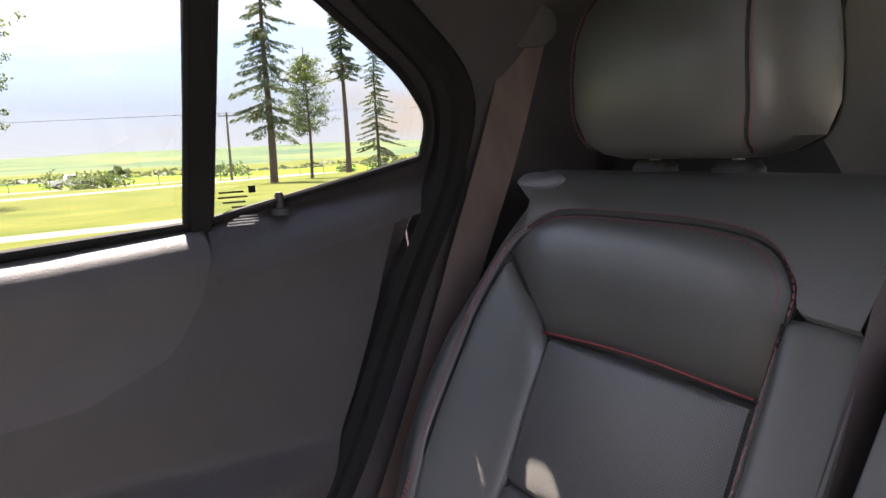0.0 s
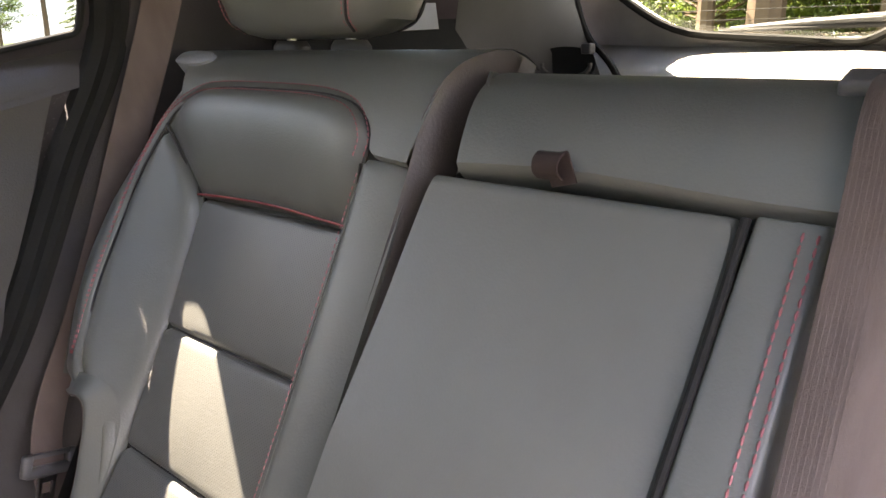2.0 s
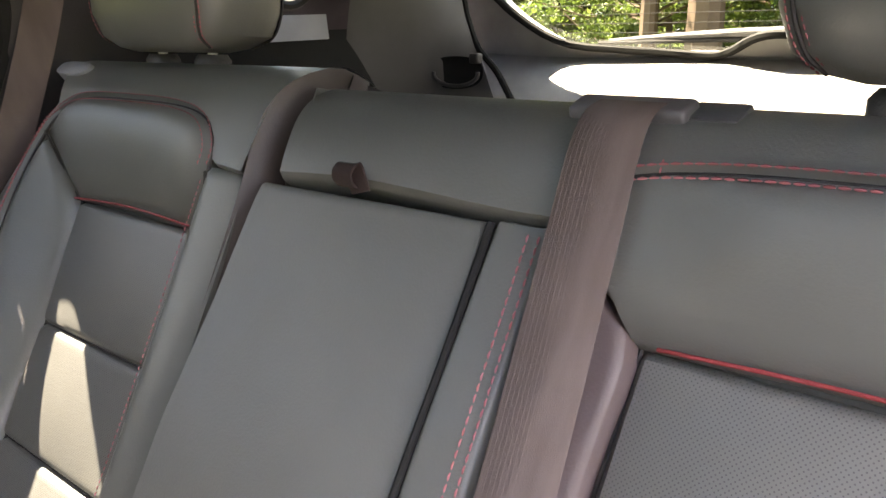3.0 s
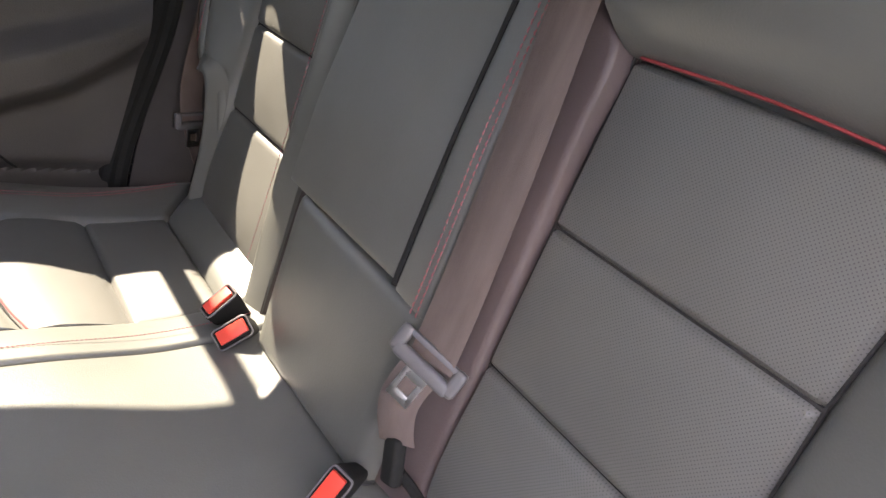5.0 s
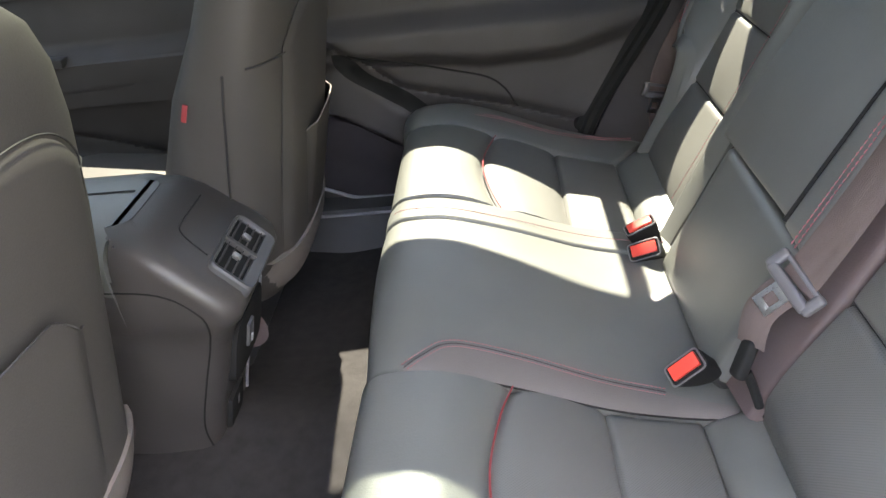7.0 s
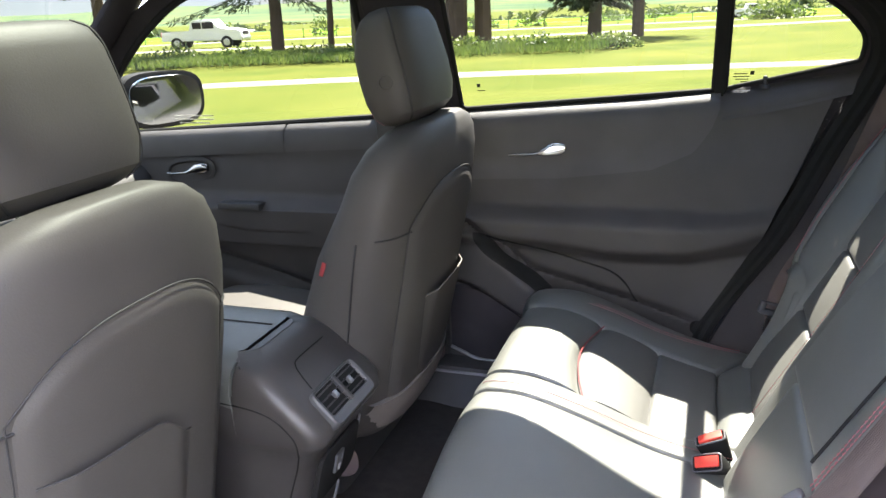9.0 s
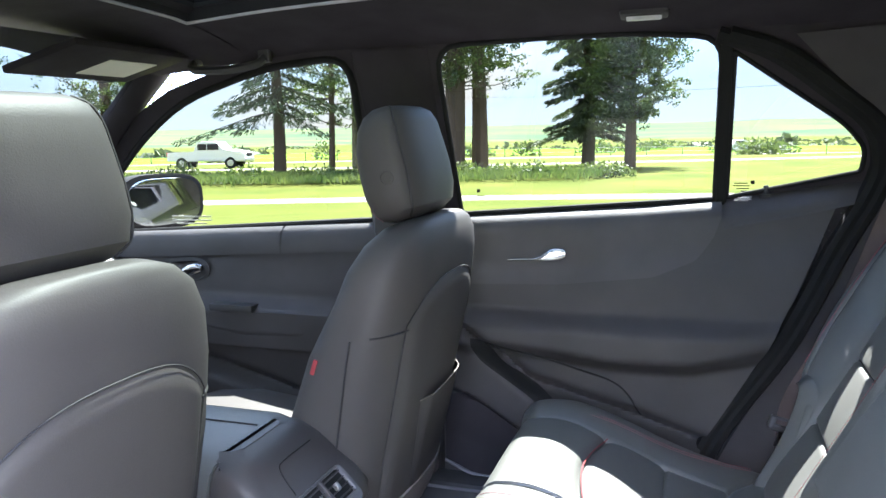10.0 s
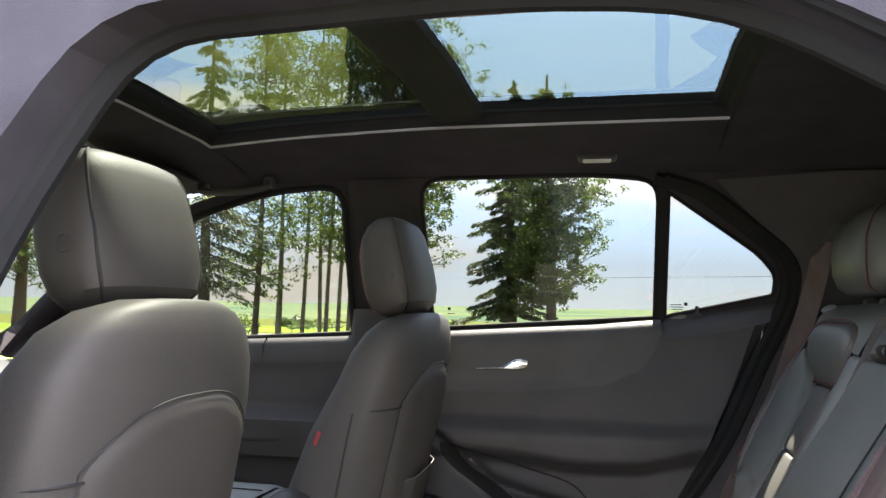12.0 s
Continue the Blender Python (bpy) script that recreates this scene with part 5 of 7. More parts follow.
def outer_cushion(sign, owner, inner_bolster):
    g = lambda pts: [(sign * a, w) for a, w in pts]
    P = lambda nm, A, B, hA, hB, material=LEATHER, label="", **k: part(nm, pillow(CU, g(A), g(B), hA, hB, **k), material, owner, label)
    ai, ao = (0.215, 0.545) if sign > 0 else (0.212, 0.545)
    wf, wr, wm, wb = W_END, W(-0.31), W(-0.195), W(-0.072)
    cf = [(ai, wr + 0.004), (ai + 0.06, wr + 0.022), (ai + 0.15, wr + 0.036), (ao - 0.1, wr + 0.030), (ao, wr + 0.008)]
    # front pad, with a bowed rear edge, as a skin
    bm = bmesh.new()
    edge = spline(cf, 25)
    edge = np.vstack([edge[:1], edge[:1] * 0.75 + edge[1:2] * 0.25, edge[1:-1], edge[-1:] * 0.75 + edge[-2:-1] * 0.25, edge[-1:]])
    rows = []
    swell = ((0, -0.006), (0.012, -0.001), (0.03, 0.004), (0.06, 0.007), (0.12, 0.010), (0.2, 0.011), (0.3, 0.010), (0.5, 0.005), (0.75, 0.002), (1, 0))
    steps = [0, 0.006, 0.012, 0.02, 0.03, 0.045, *np.linspace(0.06, 1, 64)]
    for t, n in [(0, -0.03)] + [(t, float(np.interp(t, [a for a, _ in swell], [b for _, b in swell]))) for t in steps]:
        rows.append([CU(sign * p[0], p[1] * (1 - t) + wf * t, n - 0.005 * max(0, 1 - min(i, 26 - i) / 1.2) ** 2) for i, p in enumerate(edge)])
    grid_faces(bm, rows)
    part("front_pad", bm, LEATHER, owner)
    bm = bmesh.new()
    rows = []
    for t, n in ((1, -0.03), (1, -0.008), (0.96, -0.002), (0.88, 0.003), (0.7, 0.006), (0.5, 0.006), (0.3, 0.004), (0.12, 0.001), (0.04, -0.004), (0, -0.008), (0, -0.03)):
        rows.append([CU(sign * (p[0]), p[1] * t + wm * (1 - t), n - 0.005 * max(0, 1 - min(i, 26 - i) / 1.2) ** 2) for i, p in enumerate(edge)])
    uv = [[(sign * p[0], p[1] * t + wm * (1 - t)) for p in edge] for t in (1, 1, .96, .88, .7, .5, .3, .12, .04, 0, 0)]
    grid_faces(bm, rows, uvs=uv)
    part("middle_pad", bm, PERF, owner, "perforated leather pad")
    P("rear_pad", [(ai, wb), (ai, wm)], [(ao - 0.02, wb), (ao, wm)], [0.0, 0.0], [0.0, 0.0], PERF, "perforated leather pad", crown=0.008, roll=0.007, depth=0.007)
    part("piping", tube([CU(sign * p[0], p[1], 0.0040) for p in spline(cf, 50)], 0.0013, 8), PIPING, owner, "bright red piping")
    P("outer_bolster", [(ao - 0.02, wb), (ao, wm), (ao, wr), (ao, wr + 0.15), (ao + 0.005, wf)], [(0.655, W(0.02)), (0.66, wm), (0.66, wr), (0.655, wr + 0.15), (0.645, wf)], [0.0, 0.0, 0.004, 0.004, 0], [0.0, 0.016, 0.020, 0.008, 0], crown=0.008, nu=16, nv=90, roll=0.012)
    P("rear_bolster", [(ai - 0.02, W(0.03)), (ai, wb)], [(0.62, W(0.03)), (ao - 0.02, wb)], [0.038, 0.016, 0.0], [0.038, 0.016, 0.0], crown=0.012, nu=24, nv=14, roll=0.012, depth=0.008)
    part("outer_side", skin([[CU(sign * 0.655, w, 0.0) for w in np.linspace(W(0.05), W_END, 14)], [CU(sign * 0.66, w, -0.06) for w in np.linspace(W(0.05), W_END, 14)], [(CU(0, w, 0).x, sign * 0.65, 0.44) for w in np.linspace(W(0.05), W_END, 14)]], 30, 10), VINYL, owner)
    sew = bmesh.new()
    for d in (0.0, 0.011):
        stitches([CU(sign * (0.60 + d), w, 0.0215 - 0.009 * smooth01((w - wr) / 0.15)) for w in np.linspace(W(-0.03), wf - 0.25, 60)], (0, 0, 1), bm=sew)
    tagged(part("stitching", sew, THREAD, owner, "red stitching along the bolster"), kind="stuff")


outer_cushion(1, right_cush, True)
outer_cushion(-1, left_cush, False)
wf = W_END
part("inner_bolster", pillow(CU, [(0.140, W(0.03)), (0.140, W(-0.195)), (0.140, W(-0.40)), (0.140, wf)], [(0.215, W(0.03)), (0.215, W(-0.195)), (0.215, W(-0.40)), (0.213, wf)], [0.010, 0.010, 0.008, 0.0], [0.006, 0.006, 0.005, 0.0], crown=0.003, nu=20, nv=90, roll=0.005, depth=0.005, skirt=0.06), LEATHER, right_cush)
sew = bmesh.new()
stitches([CU(0.166, w, 0.0165 - 0.006 * smooth01((w - 0.2) / 0.3)) for w in np.linspace(W(-0.05), wf - 0.28, 80)], (0, 0, 1), bm=sew)
tagged(part("stitching", sew, THREAD, right_cush, "red stitching along the inner bolster"), kind="stuff")
part("centre_pad", pillow(CU, [(-0.210, W(0.03)), (-0.210, W(-0.2)), (-0.210, W(-0.40)), (-0.205, wf)], [(0.135, W(0.03)), (0.135, W(-0.2)), (0.135, W(-0.40)), (0.134, wf)], [0.006, 0.006, 0.002, 0], [0.008, 0.010, 0.006, 0], crown=0.008, nu=40, nv=100, roll=0.005, depth=0.006, skirt=0.06), LEATHER, left_cush)
sew = bmesh.new()
curve = spline([(-0.206, W(-0.455)), (-0.185, W(-0.425)), (-0.165, W(-0.40)), (-0.160, W(-0.36)), (-0.165, W(-0.25)), (-0.172, W(-0.15)), (-0.176, W(-0.115))], 120)
cn = np.gradient(curve, axis=0)
cn = np.stack([-cn[:, 1], cn[:, 0]], 1) / np.linalg.norm(cn, axis=1)[:, None]
hgt = lambda p: 0.0072 + 0.008 * math.sin(math.pi * min(max((p[0] + 0.21) / 0.338, 0), 1)) ** 0.8
for off in (-0.0055, 0.0055):
    stitches([CU(p[0], p[1], hgt(p) + 0.0013) for p in curve + cn * off], (0, 0, 1), bm=sew)
tagged(part("stitching", sew, THREAD, left_cush, "curved twin rows of red stitching"), kind="stuff")
part("seam_welt", tube([CU(p[0], p[1], hgt(p) + 0.0005) for p in curve], 0.0012, 6), DARKTHREAD, left_cush)
b = bmesh.new()
edge_line = list(curve) + [(-0.178 - 0.004 * k, W(-0.115 + 0.022 * k)) for k in range(1, 5)]
grid_faces(b, [[CU(p[0] * (1 - k) - 0.2128 * k, p[1], hgt((p[0] * (1 - k) - 0.2128 * k, 0)) + 0.0010 - 0.0042 * k**5 - (0.004 if k == 0 else 0)) for k in (0, 0.012, 0.15, 0.3, 0.45, 0.6, 0.72, 0.82, 0.9, 0.96, 1)] for p in edge_line])
part("edge_strip", b, STRIP, left_cush, "mauve-grey leather strip beside the seam")
part("joint_seam", tube([CU(-0.2128, w, 0.0022 - 0.0012 * smooth01((w - W(-0.36)) / 0.1)) for w in np.linspace(W(-0.03), wf - 0.03, 160)], 0.0014, 6), RUBBER, left_cush, "dark joint between the cushion panels")
for owner, y0, y1 in ((left_cush, -0.205, 0.122), (left_cush, -0.635, -0.22), (right_cush, 0.15, 0.635)):
    sew = bmesh.new()
    for w in (W(-0.485) - 0.006, W(-0.485) + 0.006):
        stitches([CU(y, w, 0.0022) for y in np.linspace(y0, y1, 60)], (-0.7, 0, 0.7), bm=sew)
    tagged(part("front_stitching", sew, THREAD, owner, "twin rows of red stitching along the front edge"), kind="stuff")


# head restraints
def head_restraint(name, label, at, w=0.145, h=0.105, d=0.055, lean=0.25, posts=0.055, group="rear head restraints", big=False, lift=0.0):
    ob = thing(name, label, "head restraint", at, group)
    c = Vector(at)
    sleeve = 0.02 if lift else 0.0
    up = Vector((math.sin(lean), 0, math.cos(lean)))
    fw = Vector((-math.cos(lean), 0, math.sin(lean)))
    secs = []
    for t, sw, sd, off in ((0, 0.60, 0.35, 0.006), (0.03, 0.78, 0.62, 0.004), (0.10, 0.93, 0.88, 0.0), (0.25, 1.0, 1.02, 0.0), (0.45, 1.0, 1.05, 0.0), (0.65, 0.985, 1.0, 0.0), (0.82, 0.95, 0.88, -0.004), (0.93, 0.87, 0.68, -0.008), (0.985, 0.72, 0.42, -0.010), (1.0, 0.55, 0.2, -0.010)):
        secs.append((c + up * (0.02 + lift + 2 * h * t) + fw * off, (0, 1, 0), fw, w * sw, d * sd, 3.2))
    part("cushion", superloft(secs, 44), LEATHER if not big else FRONTVINYL, ob)
    for s in (-1, 1):
        line, back = [], []
        for cc, _, _, ha, hb, pw in secs[1:-1]:
            low = max(0.0, 0.045 - (Vector(cc) - c).dot(up)) / 0.03
            fr = min((0.62 if big else 0.86) + 0.33 * low, 0.94)
            line.append(Vector(cc) + Vector((0, s * ha * fr, 0)) + fw * hb * (1 - fr ** 3.2) ** (1 / 3.2) * 1.004)
            back.append(Vector(cc) + Vector((0, s * ha * 0.90, 0)) - fw * hb * (1 - 0.90 ** 3.2) ** (1 / 3.2) * 1.004)
        line = spline(line, 60)
        tagged(part("stitching", stitches([Vector(p) + Vector((0, s * 0.0045, 0)) - fw * 0.0002 for p in line], fw, bm=stitches([Vector(p) - Vector((0, s * 0.0045, 0)) + fw * 0.0008 for p in line], fw)), THREAD, ob, "red stitching"), kind="stuff")
        part("seam_welt", tube(line, 0.0016, 6), DARKTHREAD, ob)
        part("back_seam", tube(spline(back, 40), 0.0022, 6), DARKTHREAD, ob)
    for s in (-1, 1):
        post = part("post", tube([c + up * 0.06 + Vector((0, s * posts, 0)), c - up * 0.05 + Vector((0, s * posts, 0))], 0.006, 10), STEEL, ob, "steel post")
        part("guide_sleeve", superloft([(c + up * (0.010 + sleeve) + Vector((0, s * posts, 0)), (0, 1, 0), fw, 0.020, 0.014, 2.6), (c + up * (0.003 + sleeve) + Vector((0, s * posts, 0)), (0, 1, 0), fw, 0.026, 0.017, 2.6), (c - up * (0.012 - sleeve) + Vector((0, s * posts, 0)), (0, 1, 0), fw, 0.026, 0.017, 2.6)], 20), PLASTIC, ob, "black guide sleeve")
    return ob


hr = head_restraint("head_restraint", "dark leather rear head restraint with red stitching", (0.318, 0.426, 1.211), lift=0.012, w=0.134, h=0.093, d=0.076, lean=0.02)
copy_thing(hr, pose(0.312, -0.425, 1.198))
bz = thing("latch_bezel", "grey plastic seat release bezel on the backrest", "latch", tuple(SB(0.62, 0.66, 0.02)))
part("cover", superloft([(SB(0.615, 0.652, 0.012), (0, 1, 0), (0.4, 0, 0.3), 0.045, 0.03, 2.6), (SB(0.615, 0.660, 0.034), (0, 1, 0), (0.4, 0, 0.3), 0.042, 0.026, 2.6), (SB(0.615, 0.662, 0.036), (0, 1, 0), (0.4, 0, 0.3), 0.034, 0.018, 2.6)], 24), GREYPLASTIC, bz)
copy_thing(bz, pose(*SB(-0.62, 0.66, 0.02)))
btn = thing("trim_button", "pale round button on the backrest", "button", tuple(SB(-0.53, 0.12, 0.02)))
part("button_cap", superloft([(SB(-0.515, 0.075, 0.016), (0, 1, 0), SBN.cross(Vector((0, 1, 0))), 0.011, 0.011, 2), (SB(-0.515, 0.075, 0.021), (0, 1, 0), SBN.cross(Vector((0, 1, 0))), 0.0095, 0.0095, 2)], 20), GREYPLASTIC, btn)


# ---- belts and buckles ----
def tongue(owner, c, across, along):
    """Grey handle bar with a slotted steel tongue; along points to the tip."""
    c, a, l = Vector(c), Vector(across).normalized(), Vector(along).normalized()
    l = (l - a * l.dot(a)).normalized()
    n = a.cross(l)
    M = Matrix((a, l, n)).transposed().to_4x4()
    bm = bmesh.new()
    for s in (-1, 1):
        block(c + a * s * 0.034, (0.014, 0.030, 0.011), 0.0052, M, bm, 3)
    block(c + l * 0.010, (0.070, 0.015, 0.012), 0.0055, M, bm, 3)
    block(c - l * 0.011 , (0.066, 0.006, 0.008), 0.002, M, bm)
    hd = part("tongue_grip", bm, TONGUE, owner, "grey plastic belt tongue")
    q = c + l * 0.032
    bm = bmesh.new()
    for s in (-1, 1):
        block(q + a * s * 0.0105, (0.006, 0.036, 0.003), 0.0008, M, bm)
    block(q + l * 0.014, (0.027, 0.010, 0.003), 0.0008, M, bm)
    block(q - l * 0.012, (0.027, 0.012, 0.003), 0.0008, M, bm)
    part("tongue_plate", bm, STEEL, hd, "slotted steel tongue")


centre_belt = thing("seat_belt", "mauve-grey centre seat belt hanging over the backrest", "seat belt", tuple(SB(-0.2, 0.66, 0)), "seat belts")
pts = [SB(-0.205, 0.664, -0.050), SB(-0.205, 0.668, -0.010), SB(-0.206, 0.654, 0.028), SB(-0.209, 0.622, 0.051), SB(-0.214, 0.55, 0.056), SB(-0.218, 0.40, 0.053), SB(-0.220, 0.25, 0.053), SB(-0.221, 0.165, 0.056)]
part("webbing", ribbon(pts, [(0, 1, 0)] * 3 + [(-0.2, 1, 0.1)] + [(-0.32, 1, 0.16)] * 4, 0.051, 0.0018), WEB, centre_belt)
rib = bmesh.new()
for k in np.arange(-0.0225, 0.0226, 0.0030):
    tube(spline([p + Vector((0, k, 0)) * (1 if i < 2 else 0.94) + SBN * (0.0009 + (0 if i < 1 else 0.36 * k * min(i, 2) / 2)) for i, p in enumerate(pts[2:])], 40), 0.00026, 4, bm=rib)
part("weave_ridge", rib, WEB, centre_belt)
tongue(centre_belt, SB(-0.221, 0.168, 0.060), (-0.30, 0.80, 0.42), SB(0, -1, 0.25) - SB(0, 0, 0))
fold = [SB(-0.220, 0.160, 0.060), SB(-0.216, 0.138, 0.067), SB(-0.215, 0.115, 0.070), SB(-0.219, 0.094, 0.067), SB(-0.224, 0.074, 0.060)]
part("webbing_tail", ribbon(fold, [(-0.3, 0.8, 0.3)] * 5, 0.043, 0.0018), WEB, centre_belt)
part("anchor_tongue", block((-0.034, -0.226, 0.694), (0.015, 0.024, 0.050), 0.006, Matrix.Rotation(radians(24), 4, "Y") @ Matrix.Rotation(radians(-18), 4, "X"), None, 3), RUBBER, centre_belt, "black detachable belt anchor")
part("anchor_stem", tube(spline([(-0.030, -0.229, 0.676), (-0.022, -0.232, 0.655), (-0.012, -0.234, 0.625)], 10), 0.006, 8), RUBBER, centre_belt)
bg = thing("belt_guide", "grey plastic belt guide on the backrest top", "belt guide", tuple(SB(-0.19, 0.70, 0)))
tip = Matrix.Rotation(radians(-20), 4, "Y")
part("guide_bar", block(SB(-0.204, 0.652, 0.020), (0.026, 0.090, 0.013), 0.005, tip, None, 3), TONGUE, bg)
part("guide_base", block(SB(-0.262, 0.654, 0.012), (0.030, 0.040, 0.010), 0.004, tip), VENTGREY, bg, "dark foot of the guide")


right_belt = thing("seat_belt", "mauve-grey outer seat belt along the rear pillar", "seat belt", (0.3, 0.66, 1.4), "seat belts")
pts = [(0.275, 0.640, 1.41), (0.262, 0.650, 1.35), (0.242, 0.672, 1.25), (0.21, 0.698, 1.13), (0.17, 0.718, 1.0), (0.12, 0.722, 0.88), (0.075, 0.71, 0.80), (0.048, 0.692, 0.735), (0.047, 0.69, 0.66), (0.05, 0.69, 0.60)]
part("webbing", ribbon(pts, [(0.8, -0.6, -0.1)] * 3 + [(0.85, -0.4, -0.2)] * 2 + [(0.94, 0.0, -0.3)] + [(0.94, 0.33, -0.3)] * 2 + [(0.94, 0.33, 0)] * 2, 0.048, 0.0018), WEB, right_belt)
tongue(right_belt, (0.046, 0.686, 0.712), (0.94, 0.33, -0.3), (0.1, 0.05, -1))
part("shoulder_guide", superloft([((0.272, 0.652, 1.40), (0.8, -0.6, 0), (0, 0, 1), 0.036, 0.026, 2.6), ((0.268, 0.636, 1.40), (0.8, -0.6, 0), (0, 0, 1), 0.034, 0.024, 2.6)], 24), PLASTIC, right_belt, "black shoulder guide")


def buckle(name, label, c, aim, across, lab2="red release button"):
    ob = thing(name, label, "buckle", c, "belt buckles")
    c, l, a = Vector(c), Vector(aim).normalized(), Vector(across)
    a = (a - l * a.dot(l)).normalized()
    n = a.cross(l)
    M = Matrix((a, l, n)).transposed().to_4x4()
    bm = superloft([(c - l * 0.075, a, n, 0.012, 0.008, 3), (c - l * 0.05, a, n, 0.021, 0.012, 4), (c - l * 0.012, a, n, 0.026, 0.015, 5), (c - l * 0.002, a, n, 0.027, 0.0155, 5), (c, a, n, 0.025, 0.0135, 5), (c - l * 0.003, a, n, 0.022, 0.0115, 5)], 32)
    body = part("housing", bm, RUBBER, ob, "black buckle housing")
    part("rim", tube([c + a * p * 0.025 + n * q * 0.0142 + l * 0.0005 for p, q in rounded([(-1, -1), (1, -1), (1, 1), (-1, 1)], 0.3, 4)], 0.0013, 6, True), TONGUE, body, "grey rim")
    part("button", block(c + l * 0.0005 - n * 0.0015, (0.041, 0.006, 0.019), 0.002, M), RED, body, lab2)
    part("stem", tube(spline([c - l * 0.07, c - l * 0.10 - Vector((0, 0, 0.01)), c - l * 0.14 - Vector((-0.02, 0, 0.04))], 10), 0.008, 8), PLASTIC, ob)
    return ob


buckle("belt_buckle", "black belt buckle with red button in the cushion gap", (-0.098, -0.206, 0.670), (-0.62, -0.50, 0.60), (0.93, 0.15, 0.40))
buckle("belt_buckle", "black belt buckle with red button beside the armrest", (-0.090, 0.112, 0.654), (-0.42, -0.66, 0.62), (0.93, -0.15, 0.3))
buckle("belt_buckle", "black belt buckle with red button, leaning on its neighbour", (-0.086, 0.176, 0.664), (-0.40, -0.10, 0.91), (0.93, 0.05, 0.30))


# ---- front seats ----
def front_seat(cy, dx, label, lean, side, slim=0.0, low=0.0):
    """A front seat seen from behind; cy: its centre line, dx: how far it is slid."""
    ob = thing("front_seat", label, "car seat", (-0.85 + dx, cy, 0.42), "front seats")
    bx = lambda z: -0.600 + dx - (1.185 - z) * lean
    secs = []
    for z, w, d, off in ((0.55, 0.17, 0.08, 0.02), (0.58, 0.215, 0.11, 0.01), (0.66, 0.235, 0.125, 0.0), (0.80, 0.245, 0.118, 0.0), (0.95, 0.258, 0.102, 0.0), (1.06, 0.258, 0.082, 0.0), (1.12, 0.245, 0.075, 0.004), (1.165, 0.215, 0.064, 0.010), (1.19, 0.175, 0.050, 0.018), (1.205, 0.12, 0.030, 0.028), (1.208, 0.06, 0.012, 0.034)):
        w -= slim * smooth01((z - 0.90) / 0.15)
        secs.append(((bx(z) - d - off, cy, z - low * smooth01((z - 1.0) / 0.18)), (0, 1, 0), (1, 0, 0), w, d, 3.0))
    part("backrest", superloft(secs, 56), FRONTVINYL, ob)
    # seat back pocket panel with an arched top
    def SBk(y, z, n):
        w = float(np.interp(z, [0.56, 0.66, 0.80, 0.95, 1.06, 1.12, 1.19], [0.17, 0.235, 0.245, 0.258, 0.258, 0.245, 0.175])) - slim * smooth01((z - 0.90) / 0.15)
        d = float(np.interp(z, [0.56, 0.66, 0.80, 0.95, 1.06, 1.12, 1.19], [0.09, 0.125, 0.118, 0.102, 0.082, 0.075, 0.05]))
        k = min(abs(y - cy) / w, 0.999)
        return Vector((bx(z) - d + d * (1 - k**3) ** (1 / 3) + n, y, z))
    half = 0.188
    rows = []
    for t in np.linspace(0, 1, 30):
        row = []
        for q in np.linspace(-1, 1, 31):
            top = 1.085 - 0.07 * abs(q) ** 3
            z = 0.585 + (top - 0.585) * t
            e = min((1 - abs(q)) * half, (top - z), z - 0.585)
            row.append(SBk(cy + q * (half - 0.02 * (1 - t)), z, 0.011 * smooth01(e / 0.02) - 0.003))
        rows.append(row)
    b = bmesh.new()
    grid_faces(b, rows)
    part("back_panel", b, FRONTVINYL, ob, "padded panel with an arched seam")
    arch = [SBk(cy + q * half, 1.085 - 0.07 * abs(q) ** 3, 0.003) for q in np.linspace(-1, 1, 40)]
    part("panel_seam", tube([SBk(cy - half + 0.02, 0.62, 0.003)] + arch + [SBk(cy + half - 0.02, 0.62, 0.003)], 0.0012, 6), DARKTHREAD, ob)
    # map pocket, its edge rising outwards
    edge = lambda q: 0.846 + 0.006 * q if side > 0 else 0.868 + 0.05 * smooth01((q + 0.5) / 0.5) + 0.012 * q
    proud = lambda q: 0.008 + 0.012 * smooth01((q + 0.5) / 0.25) * smooth01((1 - q) / 0.25)
    b = bmesh.new()
    grid_faces(b, [[SBk(cy + side * q * 0.168, 0.60 + (edge(q) - 0.60) * t, proud(q) * (0.4 + 0.6 * t)) for q in np.linspace(-0.5, 1, 24)] for t in np.linspace(0, 1, 14)])
    pocket = part("map_pocket", b, FRONTVINYL, ob, "dark map pocket")
    part("pocket_edge", tube([SBk(cy + side * q * 0.168, edge(q), proud(q)) for q in np.linspace(-0.5, 1, 24)], 0.0015, 8), BEIGE if side > 0 else TRIM, pocket, "elastic edge")
    b = bmesh.new()
    grid_faces(b, [[SBk(cy + q * 0.205, 0.575 + 0.075 * t, 0.010 * math.sin(math.pi * min(t * 1.6, 1) / 2) + 0.004) for q in np.linspace(-1, 1, 24)] for t in np.linspace(0, 1, 8)] + [[SBk(cy + q * 0.205, 0.652, -0.01) for q in np.linspace(-1, 1, 24)]])
    part("lower_cover", b, BEIGE, ob, "taupe plastic cover along the foot of the seat back")
